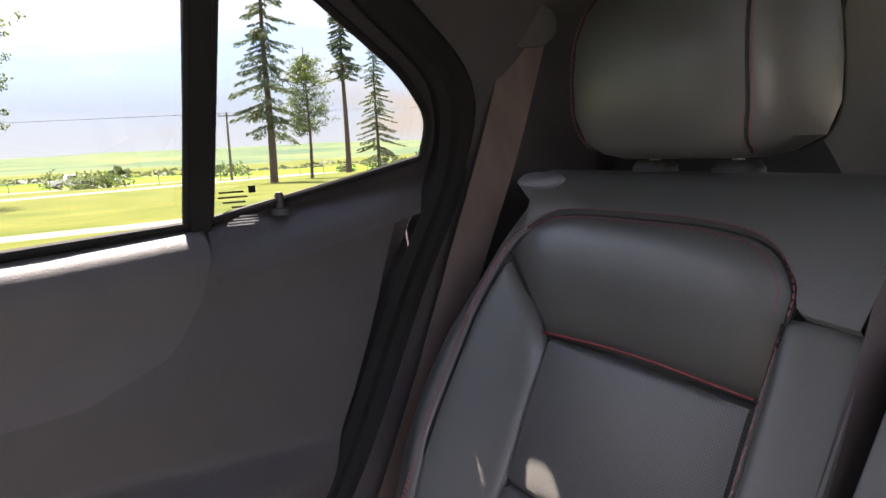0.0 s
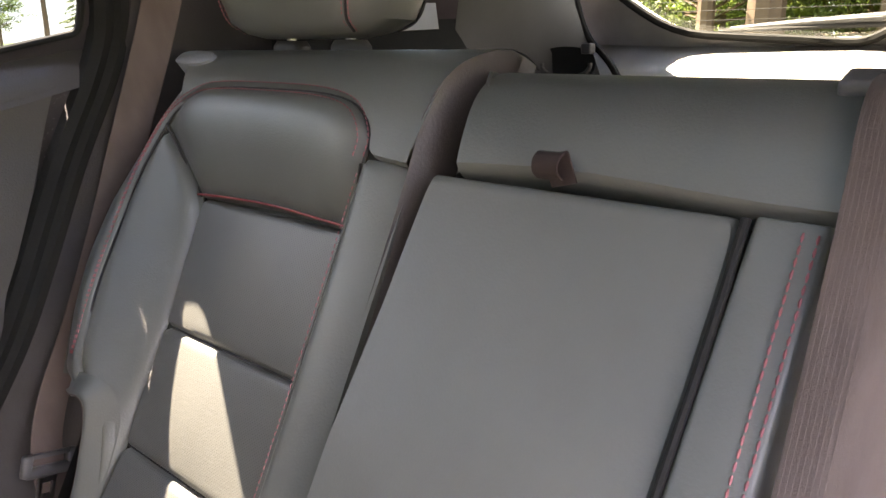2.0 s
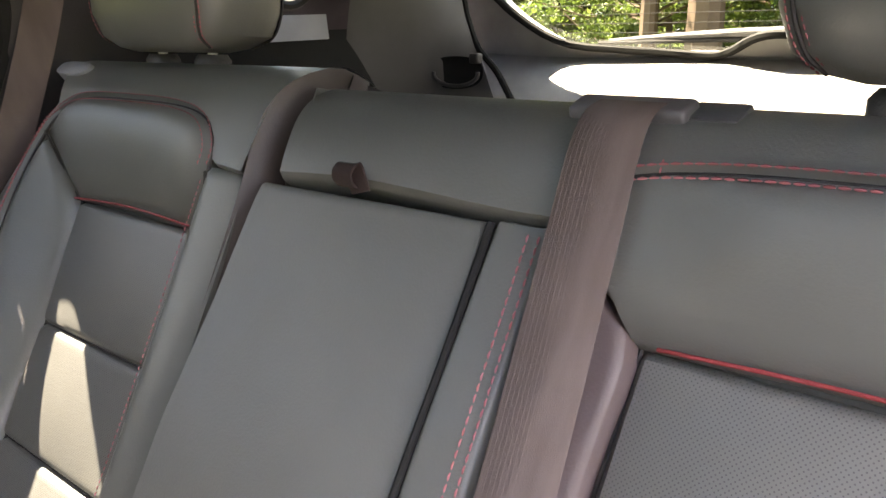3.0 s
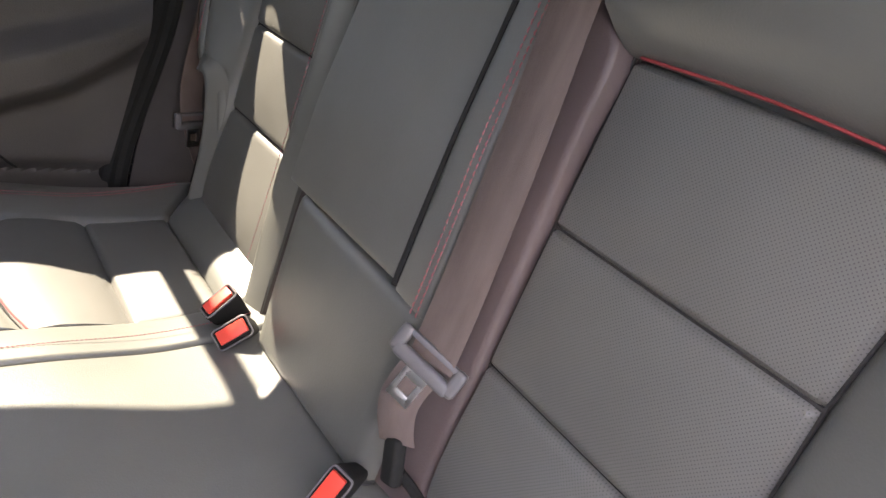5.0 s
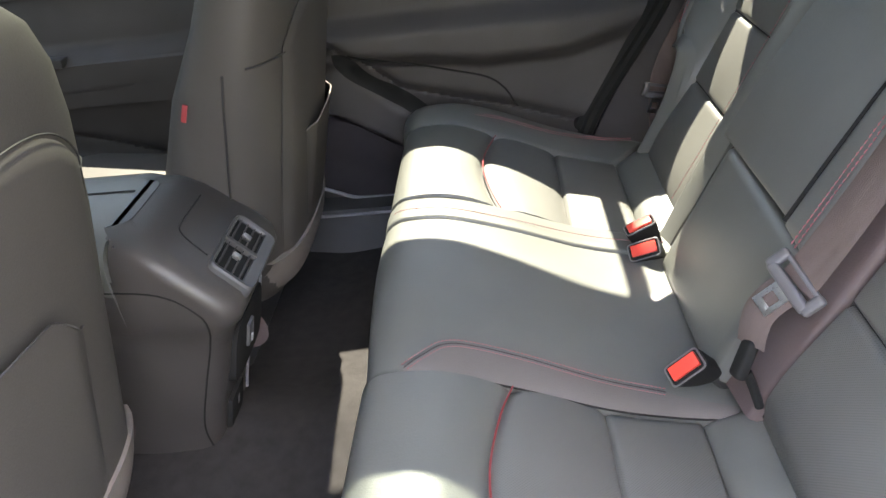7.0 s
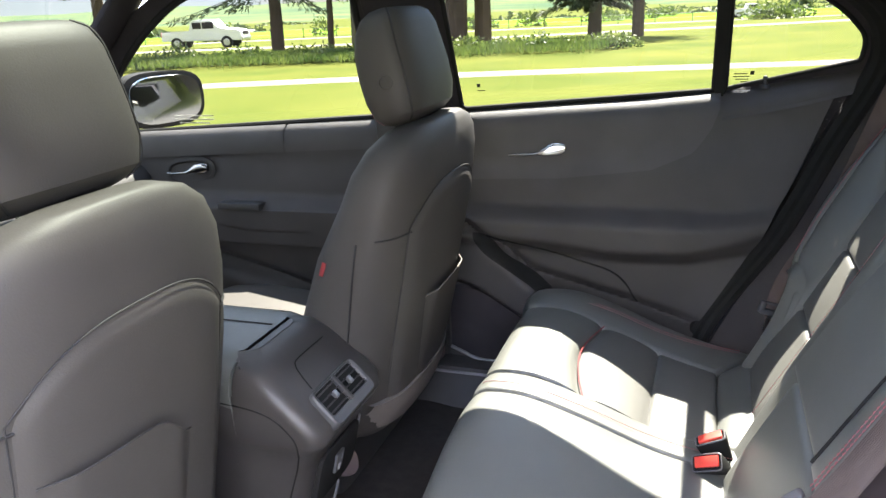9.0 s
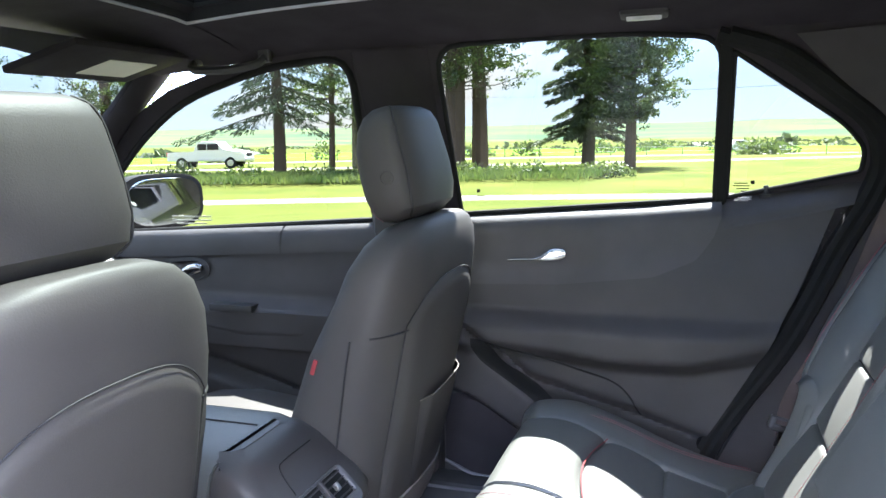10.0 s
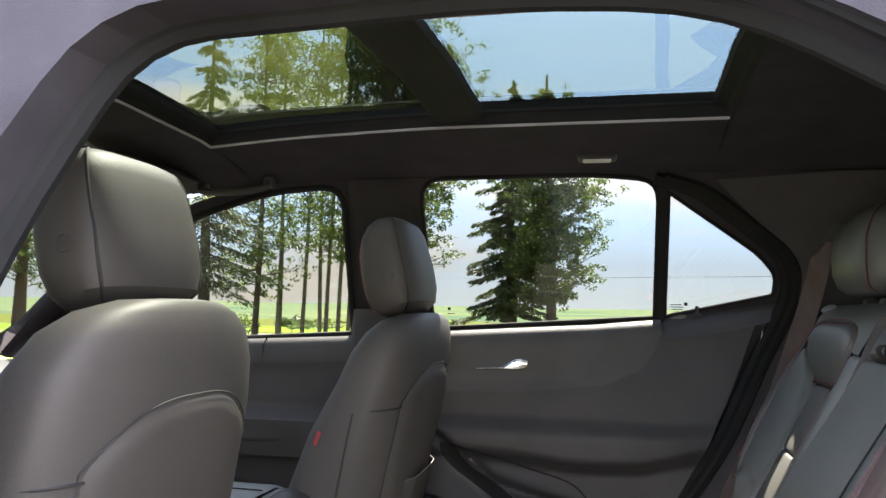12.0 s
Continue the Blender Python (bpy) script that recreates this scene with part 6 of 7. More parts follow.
    # side seams
    for s in (-1, 1):
        part("side_seam", tube([(bx(z) - 0.085, cy + s * float(np.interp(z, [0.56, 0.66, 0.80, 0.95, 1.06, 1.12, 1.165], [0.17, 0.235, 0.245, 0.258, 0.258, 0.245, 0.216])) * 1.003, z) for z in np.linspace(0.62, 1.0, 20)], 0.002, 6), DARKTHREAD, ob)
        part("yoke_seam", tube([SBk(cy + s * 0.256 * q, 1.005 - 0.0 * q, 0.002) for q in np.linspace(0.70, 0.985, 12)], 0.002, 6), DARKTHREAD, ob)
    part("airbag_tag", block((bx(0.95) - 0.145, cy - 0.259, 0.95), (0.008, 0.003, 0.028), 0.001, Matrix.Rotation(radians(20), 4, "Y")), PIPING, ob, "small red fabric tag")
    cush = []
    for x, w, h, z in ((-0.78, 0.20, 0.05, 0.60), (-0.82, 0.25, 0.08, 0.61), (-1.0, 0.26, 0.095, 0.625), (-1.2, 0.26, 0.10, 0.64), (-1.30, 0.25, 0.09, 0.64), (-1.34, 0.2, 0.05, 0.64)):
        cush.append(((x + dx, cy, z), (0, 1, 0), (0, 0, 1), w, h, 3.4))
    part("cushion", superloft(cush, 40), FRONTVINYL, ob)
    part("seat_base", block((-1.05 + dx, cy, 0.48), (0.44, 0.40, 0.15), 0.02), PLASTIC, ob)
    for s in (-1, 1):
        part("seat_rail", block((-1.12 + dx, cy + s * 0.19, 0.425), (0.40, 0.05, 0.05), 0.01), RUBBER, ob)
        part("side_shield", superloft([((-0.80 + dx, cy + s * 0.265, 0.56), (1, 0, 0), (0, 0, 1), 0.05, 0.04, 2.4), ((-0.95 + dx, cy + s * 0.27, 0.56), (0, 1, 0), (0, 0, 1), 0.022, 0.07, 2.6), ((-1.25 + dx, cy + s * 0.27, 0.55), (0, 1, 0), (0, 0, 1), 0.02, 0.06, 2.6)], 24), SLEEVE, ob, "mauve-grey plastic side shield")
    return ob


front_seat(0.362, 0.024, "dark grey front passenger seat seen from behind", 0.2, 1, low=0.014)
front_seat(-0.395, -0.125, "dark grey driver's seat seen from behind", 0.15, -1, 0.022)
fh = head_restraint("head_restraint", "dark grey front head restraint, back lit by the sun", (-0.657, 0.352, 1.168), w=0.133, h=0.106, d=0.062, lean=-0.22, posts=0.06, group="front head restraints", big=True)
part("tilt_button", superloft([((-0.671, 0.352 - 0.130, 1.27), (1, 0, 0), (0, 0, 1), 0.014, 0.014, 2), ((-0.671, 0.352 - 0.1335, 1.27), (1, 0, 0), (0, 0, 1), 0.0135, 0.0135, 2), ((-0.671, 0.352 - 0.1345, 1.27), (1, 0, 0), (0, 0, 1), 0.0105, 0.0105, 2), ((-0.671, 0.352 - 0.1325, 1.27), (1, 0, 0), (0, 0, 1), 0.010, 0.010, 2)], 24), FRONTVINYL, fh, "round tilt button")
copy_thing(fh, pose(-0.850, -0.372, 1.172))

# ---- centre console ----
console = thing("centre_console", "dark centre console with rear air vents", "console", (-0.95, -0.015, 0.42))
CY = 0.016
lid = bmesh.new()
grid_faces(lid, [[(x, CY + y, z + dz) for y, dz in ((-0.135, -0.075), (-0.138, -0.05), (-0.135, -0.030), (-0.127, -0.014), (-0.114, -0.005), (-0.095, 0), (-0.06, 0.002), (0, 0.003), (0.06, 0.002), (0.095, 0), (0.114, -0.005), (0.127, -0.014), (0.135, -0.030), (0.138, -0.05), (0.135, -0.075))] for x, z in ((-1.30, 0.84), (-1.15, 0.851), (-1.0, 0.855), (-0.86, 0.855), (-0.84, 0.850), (-0.838, 0.80))])
part("armrest_lid", lid, LEATHER, console, "padded leather armrest lid")
part("lid_seam", tube([(x, CY + 0.03, 0.8585) for x in np.linspace(-1.25, -0.85, 10)], 0.0015, 6), DARKTHREAD, console)
rings = ((0.40, -0.79, 0.085), (0.46, -0.785, 0.088), (0.52, -0.768, 0.092), (0.60, -0.740, 0.100), (0.66, -0.722, 0.108), (0.69, -0.705, 0.118), (0.705, -0.690, 0.126), (0.72, -0.681, 0.131), (0.743, -0.684, 0.134), (0.765, -0.704, 0.135), (0.785, -0.724, 0.135), (0.80, -0.738, 0.1345), (0.815, -0.753, 0.132), (0.83, -0.770, 0.126), (0.842, -0.790, 0.116), (0.849, -0.806, 0.102), (0.853, -0.822, 0.085))
CORNER = 0.032


def cap_side(x, xr, half):
    """Half width of the console at x, with round rear corners."""
    d = min(max(x - (xr - CORNER), 0) / CORNER, 1)
    return half - CORNER + CORNER * math.sqrt(1 - d * d)


body_rows = []
for z, xr, half in rings:
    front = -1.55 if z < 0.79 else -0.836
    xs = [front, front + 0.01 * (xr - CORNER - front), (front + xr - CORNER) / 2, xr - CORNER - 0.004] + [xr - CORNER + CORNER * math.sin(math.pi / 2 * k / 8) for k in range(9)]
    near = [(x, CY - cap_side(x, xr, half), z) for x in xs]
    body_rows.append(near + [(x, 2 * CY - y, z) for x, y, z in near[::-1]])
body_rows.append([(x, CY + (y - CY) * 0.9, 0.8545) for x, y, _ in body_rows[-1]])
cap = bmesh.new()
grid_faces(cap, body_rows)
cap.faces.new([cap.verts.new(p) for p in body_rows[-1]])
part("rear_cap", cap, CONSOLE, console, "dark plastic console body")
side_line = []
for x, z in spline([(-0.93, 0.782), (-0.85, 0.784), (-0.775, 0.772), (-0.735, 0.74), (-0.728, 0.71), (-0.745, 0.66), (-0.775, 0.58), (-0.80, 0.50), (-0.80, 0.43)], 50):
    xr, half = (float(np.interp(z, [r[0] for r in rings], [r[k] for r in rings])) for k in (1, 2))
    side_line.append((x, CY - cap_side(min(x, xr), xr, half), z))
part("side_seam", tube(side_line, 0.0016, 6), RUBBER, console, "dark joint of the side panel")
part("cap_groove", tube(spline([(-0.728, CY - 0.062, 0.7905), (-0.748, CY - 0.058, 0.8105), (-0.762, CY - 0.050, 0.824), (-0.767, CY - 0.030, 0.829), (-0.767, CY + 0.060, 0.829)], 30), 0.0012, 6), RUBBER, console)
VC = Vector((-0.700, CY - 0.010, 0.765))
VZ, VN = Vector((-0.69, 0, 0.72)).normalized(), Vector((0.72, 0, 0.69)).normalized()
ring = rounded([(-0.078, -0.040), (0.078, -0.040), (0.078, 0.032), (-0.078, 0.032)], 0.016)
inner = rounded([(-0.066, -0.021), (0.066, -0.021), (0.066, 0.027), (-0.066, 0.027)], 0.006)
vb = bmesh.new()
grid_faces(vb, [[VC + Vector((0, a * k, 0)) + VZ * bb * k + VN * dn for a, bb in rg] for rg, k, dn in ((ring, 1.02, -0.012), (ring, 1.0, 0.004), (ring, 0.96, 0.007), (inner, 1.04, 0.006), (inner, 1.0, 0.003), (inner, 1.0, -0.004))], wrap=True)
vent = part("vent_frame", vb, VENTGREY, console, "grey rear air vent")
part("vent_backing", superloft([(VC - VN * 0.003, (0, 1, 0), VZ, 0.070, 0.028, 9), (VC + VN * 0.0005, (0, 1, 0), VZ, 0.070, 0.028, 9)], 32), RUBBER, vent, "dark vent opening")
for sx in (-1, 1):
    for k in range(4):
        part("vane", block(VC + Vector((0, sx * 0.034, 0)) + VZ * (-0.015 + 0.012 * k) + VN * 0.002, (0.010, 0.058, 0.0026), 0.0008, Matrix.Rotation(radians(-50), 4, "Y")), TRIM, vent)
    part("slider", block(VC + Vector((0, sx * 0.028, 0)) + VZ * 0.003 + VN * 0.007, (0.008, 0.011, 0.014), 0.003, Matrix.Rotation(radians(-44), 4, "Y")), STEEL, vent, "silver vane slider")
part("vent_rib", block(VC + VZ * 0.003 + VN * 0.004, (0.010, 0.009, 0.054), 0.003, Matrix.Rotation(radians(-44), 4, "Y")), SILLTRIM, vent)
lean = Matrix.Rotation(radians(14), 4, "Y")
part("charge_panel", superloft([((-0.742, CY + 0.006, 0.612), (0, 1, 0), (0.25, 0, 0.97), 0.078, 0.056, 5), ((-0.728, CY + 0.006, 0.610), (0, 1, 0), (0.25, 0, 0.97), 0.078, 0.056, 5), ((-0.726, CY + 0.006, 0.610), (0, 1, 0), (0.25, 0, 0.97), 0.073, 0.051, 5)], 32), RUBBER, console, "gloss black socket panel")
port = part("usb_port", block((-0.723, CY - 0.004, 0.617), (0.008, 0.030, 0.042), 0.004, lean), VENTGREY, console, "grey charging port")
for k in (-1, 1):
    part("contact", block((-0.7185, CY - 0.004 + 0.006 * k, 0.617 + 0.007 * k), (0.003, 0.006, 0.013), 0.0008, lean), GREYPLASTIC, port)
part("panel_edge", tube(spline([(-0.716, CY + 0.084, 0.665), (-0.730, CY + 0.086, 0.62), (-0.747, CY + 0.080, 0.575), (-0.755, CY + 0.055, 0.556)], 20), 0.0026, 8), GREYPLASTIC, console, "pale edge of the socket panel")
part("power_socket", block((-0.775, CY - 0.02, 0.49), (0.016, 0.07, 0.06), 0.008, lean), RUBBER, console, "black power socket cover")
part("socket_mark", block((-0.766, CY - 0.02, 0.495), (0.002, 0.008, 0.018), 0.0005, lean), GREYPLASTIC, console)
part("foot_edge", tube(spline([(-0.766, CY + 0.066, 0.52), (-0.780, CY + 0.070, 0.475), (-0.787, CY + 0.060, 0.43)], 12), 0.0026, 8), GREYPLASTIC, console, "pale edge at the console foot")


# ---- outdoors ----
gr = bmesh.new()
ring_r = [0.0, 8, 16, 30, 50, 80, 130, 220, 400, 800, 1600, 3500]
rows = []
for r in ring_r:
    rows.append([(r * math.cos(a), r * math.sin(a), -0.025 * (min(r, 400) - 20) if r > 20 else 0.0) for a in np.linspace(0, 2 * math.pi, 72, endpoint=False)])
grid_faces(gr, rows[1:], wrap=True)
c0 = [gr.verts.new(Vector(p)) for p in rows[1]]
gr.faces.new(c0)
structure("ground", gr, GRASS, "sunlit mown green lawn and fields", "ground")


def lie(x, y):
    r = math.hypot(x, y)
    return -0.025 * (min(r, 400) - 20) if r > 20 else 0.0


def push(x, y):
    """How much farther a place lies on the falling land than on a level lawn."""
    d = math.hypot(x, y)
    return 1.0 if d < 21 else min(0.9 / (1.4 / min(d, 44) - 0.025) / d, 3.0)


def strip(name, pts, width, material, label, category, lift=0.02):
    bm = bmesh.new()
    P = spline([(x * push(x, y), y * push(x, y)) for x, y in pts], 60)
    T = np.gradient(P, axis=0)
    N = np.stack([-T[:, 1], T[:, 0]], 1) / np.linalg.norm(T, axis=1)[:, None]
    rng = np.random.RandomState(len(pts))
    rows = []
    for p, n in zip(P, N):
        wob = 1 + 0.06 * rng.randn()
        rows.append([(*(p + n * width / 2 * k * wob), lie(*p) + lift - 0.02 * (abs(k) == 1)) for k in (-1, -0.85, 0, 0.85, 1)])
    grid_faces(bm, rows)
    return structure(name, bm, material, label, category)


# unseen ground round the car, assumed paved and dark so little light bounces up
lot = bmesh.new()
grid_faces(lot, [[(x, y, 0.012 + 0.004 * noise.noise(Vector((x, y, 0)))) for y in np.linspace(-12, 3.2, 12)] for x in np.linspace(-16, 9, 16)])
structure("pavement_lot", lot, LOT, "unseen dark ground under the car, kept dark to cut bounced light", "parking area")
strip("pavement", [(-30, 5), (-18, 9.3), (-9.6, 12.5), (-4.7, 14.1), (0, 15.1), (3, 15.8), (12, 18), (30, 23)], 0.95, ROADM, "pale narrow footpath across the lawn", "path")
strip("road", [(-60, 0), (-36, 17), (-23, 25), (-14, 27.0), (-8.6, 29), (0, 33), (7, 37), (15, 42)], 3.0, ROADM, "pale gravel road beyond the lawn", "road")
strip("road_far", [(-60, 21), (-36, 26), (-16, 35), (0, 40), (8, 42), (18, 43)], 2.5, ROADM, "pale far track along the fence", "road", 0.05)
strip("field", [(-220, 120), (-60, 130), (60, 150), (220, 190)], 70, FIELD, "bright green crop field", "field", 0.1)

hl = bmesh.new()
rows = []
for k, (r, h) in enumerate(((700, -12), (1200, 0), (1700, 10), (2300, 22), (3000, 30))):
    rows.append([(r * math.cos(a), r * math.sin(a), h * (0.75 + 0.45 * noise.noise(Vector((a * 5, k * 0.7, 0))) + 0.15 * noise.noise(Vector((a * 21, k, 3)))) - 2) for a in np.linspace(0, 2 * math.pi, 180, endpoint=False)])
grid_faces(hl, rows, wrap=True)
structure("backdrop", hl, HILL, "hazy low hills with pale fields on the horizon", "hills")


def mesh_part(name, verts, faces, material, parent, label="", kind=""):
    me = bpy.data.meshes.new(name)
    me.from_pydata(verts, [], faces)
    me.materials.append(material)
    ob = new(name, me)
    ob.parent = parent
    ob.matrix_parent_inverse = Matrix.Translation(-Vector(parent.location))
    return tagged(ob, label, "", "", kind)


def leaf_quads(centres, dirs, length, width, rng):
    """Small folded leaf blades at the centres, along the given directions."""
    n = len(centres)
    d = dirs / np.maximum(np.linalg.norm(dirs, axis=1)[:, None], 1e-6)
    s = np.cross(d, rng.normal(size=(n, 3)))
    s /= np.maximum(np.linalg.norm(s, axis=1)[:, None], 1e-6)
    L = length * rng.uniform(0.6, 1.3, (n, 1))
    w = width * rng.uniform(0.6, 1.3, (n, 1))
    v = np.stack([centres - d * L / 2, centres + s * w / 2, centres + d * L / 2, centres - s * w / 2], 1).reshape(-1, 3)
    f = np.arange(4 * n).reshape(-1, 4)
    return v, f


def conifer(x, y, h, spread, seed, label, bare=0.1, dense=1.0, trunk_r=0.16, thin=False):
    rng = np.random.RandomState(seed)
    k = push(x, y)
    x, y, h, spread, trunk_r = x * k, y * k, h * k, spread * k, trunk_r * k
    z0 = lie(x, y)
    ob = thing("spruce_tree", label, "tree", (x, y, z0), "spruce trees")
    part("trunk", tube([(x + 0.05 * math.sin(i), y, z0 + h * i / 9) for i in range(10)], [trunk_r * (1 - 0.9 * i / 9) + 0.02 for i in range(10)], 10), BARK, ob)
    C, D = [], []
    limbs = bmesh.new()
    levels = int(h / k * 4.2)
    for lev in range(levels):
        t = bare + (1 - bare) * (lev + rng.uniform(0, 0.8)) / levels
        z = z0 + h * t
        reach = spread * (1 - t) ** 0.75 * rng.uniform(0.75, 1.15) + 0.12
        for _ in range(4 if not thin else 3):
            if rng.rand() < 0.12:
                continue
            a = rng.uniform(0, 2 * math.pi)
            out = np.array([math.cos(a), math.sin(a), 0])
            rr = reach * rng.uniform(0.6, 1.1)
            P = [np.array([x, y, z]) + out * rr * q + np.array([0, 0, -0.38 * rr * q ** 1.4 + 0.10 * rr * q**4]) for q in np.linspace(0, 1, 5)]
            tube(P, [0.025, 0.02, 0.015, 0.01, 0.005], 4, bm=limbs)
            m = int(120 * dense * rr / k) + 14
            q = rng.uniform(0.12, 1.0, m)
            base = np.array([x, y, z]) + out * rr * q[:, None]
            base[:, 2] += -0.38 * rr * q**1.4 + 0.10 * rr * q**4
            side = np.array([-out[1], out[0], 0])
            sp = rng.uniform(-1, 1, m)
            fan = 0.30 * rr * (1 - 0.75 * q)
            base += side * (sp * fan)[:, None]
            base[:, 2] -= np.abs(rng.normal(0, 0.09, m)) + 0.12 * np.abs(sp) * fan
            C.append(base)
            D.append(out * 0.7 + side * sp[:, None] * 0.7 + np.array([0, 0, -0.55]) + rng.normal(0, 0.25, (m, 3)))
    v, f = leaf_quads(np.concatenate(C), np.concatenate(D), 0.24 * k, 0.05 * k, rng)
    part("limbs", limbs, BARK, ob)
    mesh_part("crown", v, f, SPRUCE, ob, "drooping dark needles", "stuff")
    return ob


def leafy(x, y, h, spread, seed, label, stems=1, base=0.3, leaves=70, size=0.15, trunk_r=0.15, clumps=60, light=LEAF):
    rng = np.random.RandomState(seed)
    k = push(x, y)
    x, y, h, spread, trunk_r, size = x * k, y * k, h * k, spread * k, trunk_r * k, size * k
    z0 = lie(x, y)
    ob = thing("leafy_tree", label, "tree", (x, y, z0), "leafy trees")
    C, D = [], []
    for s in range(stems):
        sx, sy = (x, y) if stems == 1 else (x + (3.1 * s / (stems - 1) - 1.5 + rng.uniform(-0.2, 0.2)) * k, y + rng.uniform(-1, 1) * 0.9)
        lx, ly = rng.uniform(-0.045, 0.045, 2) * h if stems > 1 else rng.uniform(-0.02, 0.02, 2) * h
        line = [(sx + lx * q + 0.08 * math.sin(5 * q + s), sy + ly * q, z0 + h * 0.96 * q) for q in np.linspace(0, 1, 9)]
        part("trunk", tube(line, [trunk_r * (1 - 0.85 * q) + 0.015 for q in np.linspace(0, 1, 9)], 9), BARK if stems == 1 else PALEBARK, ob)
        limbs = bmesh.new()
        for _ in range(clumps // stems):
            t = rng.uniform(base, 1.0)
            p0 = np.array([np.interp(t * 0.92, np.linspace(0, 1, 9), [q[i] for q in line]) for i in range(3)])
            a = rng.uniform(0, 2 * math.pi)
            rr = spread * rng.uniform(0.35, 1.0) * (math.sin(math.pi * min(1, (t - base) / (1 - base) * 0.8 + 0.2)) ** 0.6) / (1 if stems == 1 else 1.5)
            p2 = p0 + np.array([math.cos(a) * rr, math.sin(a) * rr, rr * rng.uniform(0.1, 0.7)])
            tube([p0, (p0 + p2) / 2 + np.array([0, 0, -0.08 * rr]), p2], [0.03, 0.02, 0.006], 4, bm=limbs)
            m = int(1.7 * leaves * rng.uniform(1.2, 2.4))
            tips = 9
            tq = rng.uniform(0.40, 1.05, tips)
            tw = p0 + (p2 - p0) * tq[:, None] + rng.normal(0, 1, (tips, 3)) * (0.06 * k + 0.15 * rr * np.array([1, 1, 0.75]))
            pick = rng.randint(0, tips, m)
            c = tw[pick] + (rng.rand(m) ** 0.5)[:, None] * 0.8 * (lambda d: d / np.linalg.norm(d, axis=1)[:, None])(rng.normal(0, 1, (m, 3))) * (0.22 * k + 0.05 * rr) * np.array([1, 1, 0.6])
            C.append(c)
            D.append(rng.normal(0, 1, (m, 3)) + np.array([0, 0, -0.4]))
        part("limbs", limbs, BARK, ob)
    v, f = leaf_quads(np.concatenate(C), np.concatenate(D), size * 0.72, size * 0.46, rng)
    mesh_part("crown", v, f, light, ob, "loose green leaves", "stuff")
    return ob


# trees beyond the small rear window of the door
conifer(8.6, 32, 10.5, 2.2, 1, "tall slender spruce standing on the lawn", 0.2, 0.5, 0.16, True)
leafy(10.9, 34, 6.0, 1.3, 2, "young slim leafy tree on the lawn", base=0.35, leaves=44, size=0.11, trunk_r=0.07, clumps=80)
conifer(14.6, 39, 11.0, 1.5, 3, "tall thin spruce with a bare lower trunk", 0.45, 0.6, 0.14, True)
conifer(26, 62, 12, 2.6, 4, "sparse spruce farther out on the lawn", 0.08, 0.5, 0.14, True)
# trees beyond the door windows
conifer(-13.4, 21.8, 10.4, 3.4, 5, "big spruce with long thin drooping boughs", 0.2, 0.5, 0.20, True)
leafy(-13.3, 25.5, 14.0, 2.6, 6, "leafy tree with bushy shoots at its trunk", base=0.12, leaves=46, size=0.15, trunk_r=0.11, clumps=120, light=BIRCHLEAF)
leafy(-11.6, 27, 15, 3.6, 7, "clump of slim birch stems with light crowns", stems=7, base=0.22, leaves=40, size=0.14, trunk_r=0.075, clumps=190, light=BIRCHLEAF)
leafy(-8.6, 25.5, 15, 3.9, 8, "broad old tree with a thick dark trunk", base=0.2, leaves=70, size=0.16, trunk_r=0.40, clumps=170)
leafy(-7.9, 26.5, 13, 3.0, 9, "old tree leaning beside its neighbour", base=0.3, leaves=80, size=0.17, trunk_r=0.30, clumps=130)
conifer(-4.3, 28.5, 10.2, 2.3, 10, "dense dark spruce reaching to the ground", 0.12, 1.5, 0.24)
leafy(-2.7, 27.5, 10.4, 2.3, 11, "leafy tree with an open airy crown", base=0.16, leaves=80, size=0.16, trunk_r=0.2, clumps=190)
leafy(-22, 24, 10, 3.4, 12, "round leafy tree behind the windscreen", base=0.2, leaves=80, size=0.15, trunk_r=0.25, clumps=120)
conifer(-30, 22, 9, 2.8, 13, "spruce ahead of the car", 0.1, 0.8, 0.2)
# grove behind the tailgate
for i, (x, y, h, sp) in enumerate(((11, 5.05, 11, 3.0), (11, 4.2, 12, 3.2), (15, 7.0, 12, 3.6), (11, 2.55, 11, 2.6), (14.5, 2.2, 11, 3.0), (17, 1.0, 12, 3.6), (18, 4.5, 12, 4.0), (12.5, -3, 11, 3), (20, 9, 12, 4))):
    leafy(x, y, h, sp, 20 + i, "thick-trunked leafy tree of the grove behind the car", base=0.36 if i in (0, 1, 3) else 0.05, leaves=110, size=0.15, trunk_r=0.13 if i == 0 else 0.28 if i == 1 else 0.18, clumps=150)

for i, (x, y) in enumerate(((23, 14.5), (24, 11), (23, 7.5), (25, 3.5), (24, 0.0), (26, 18))):
    leafy(x, y, 12.5, 4.6, 40 + i, "broad light green tree with boughs down to the ground", base=0.02, leaves=110, size=0.24, trunk_r=0.2, clumps=210, light=BIRCHLEAF)


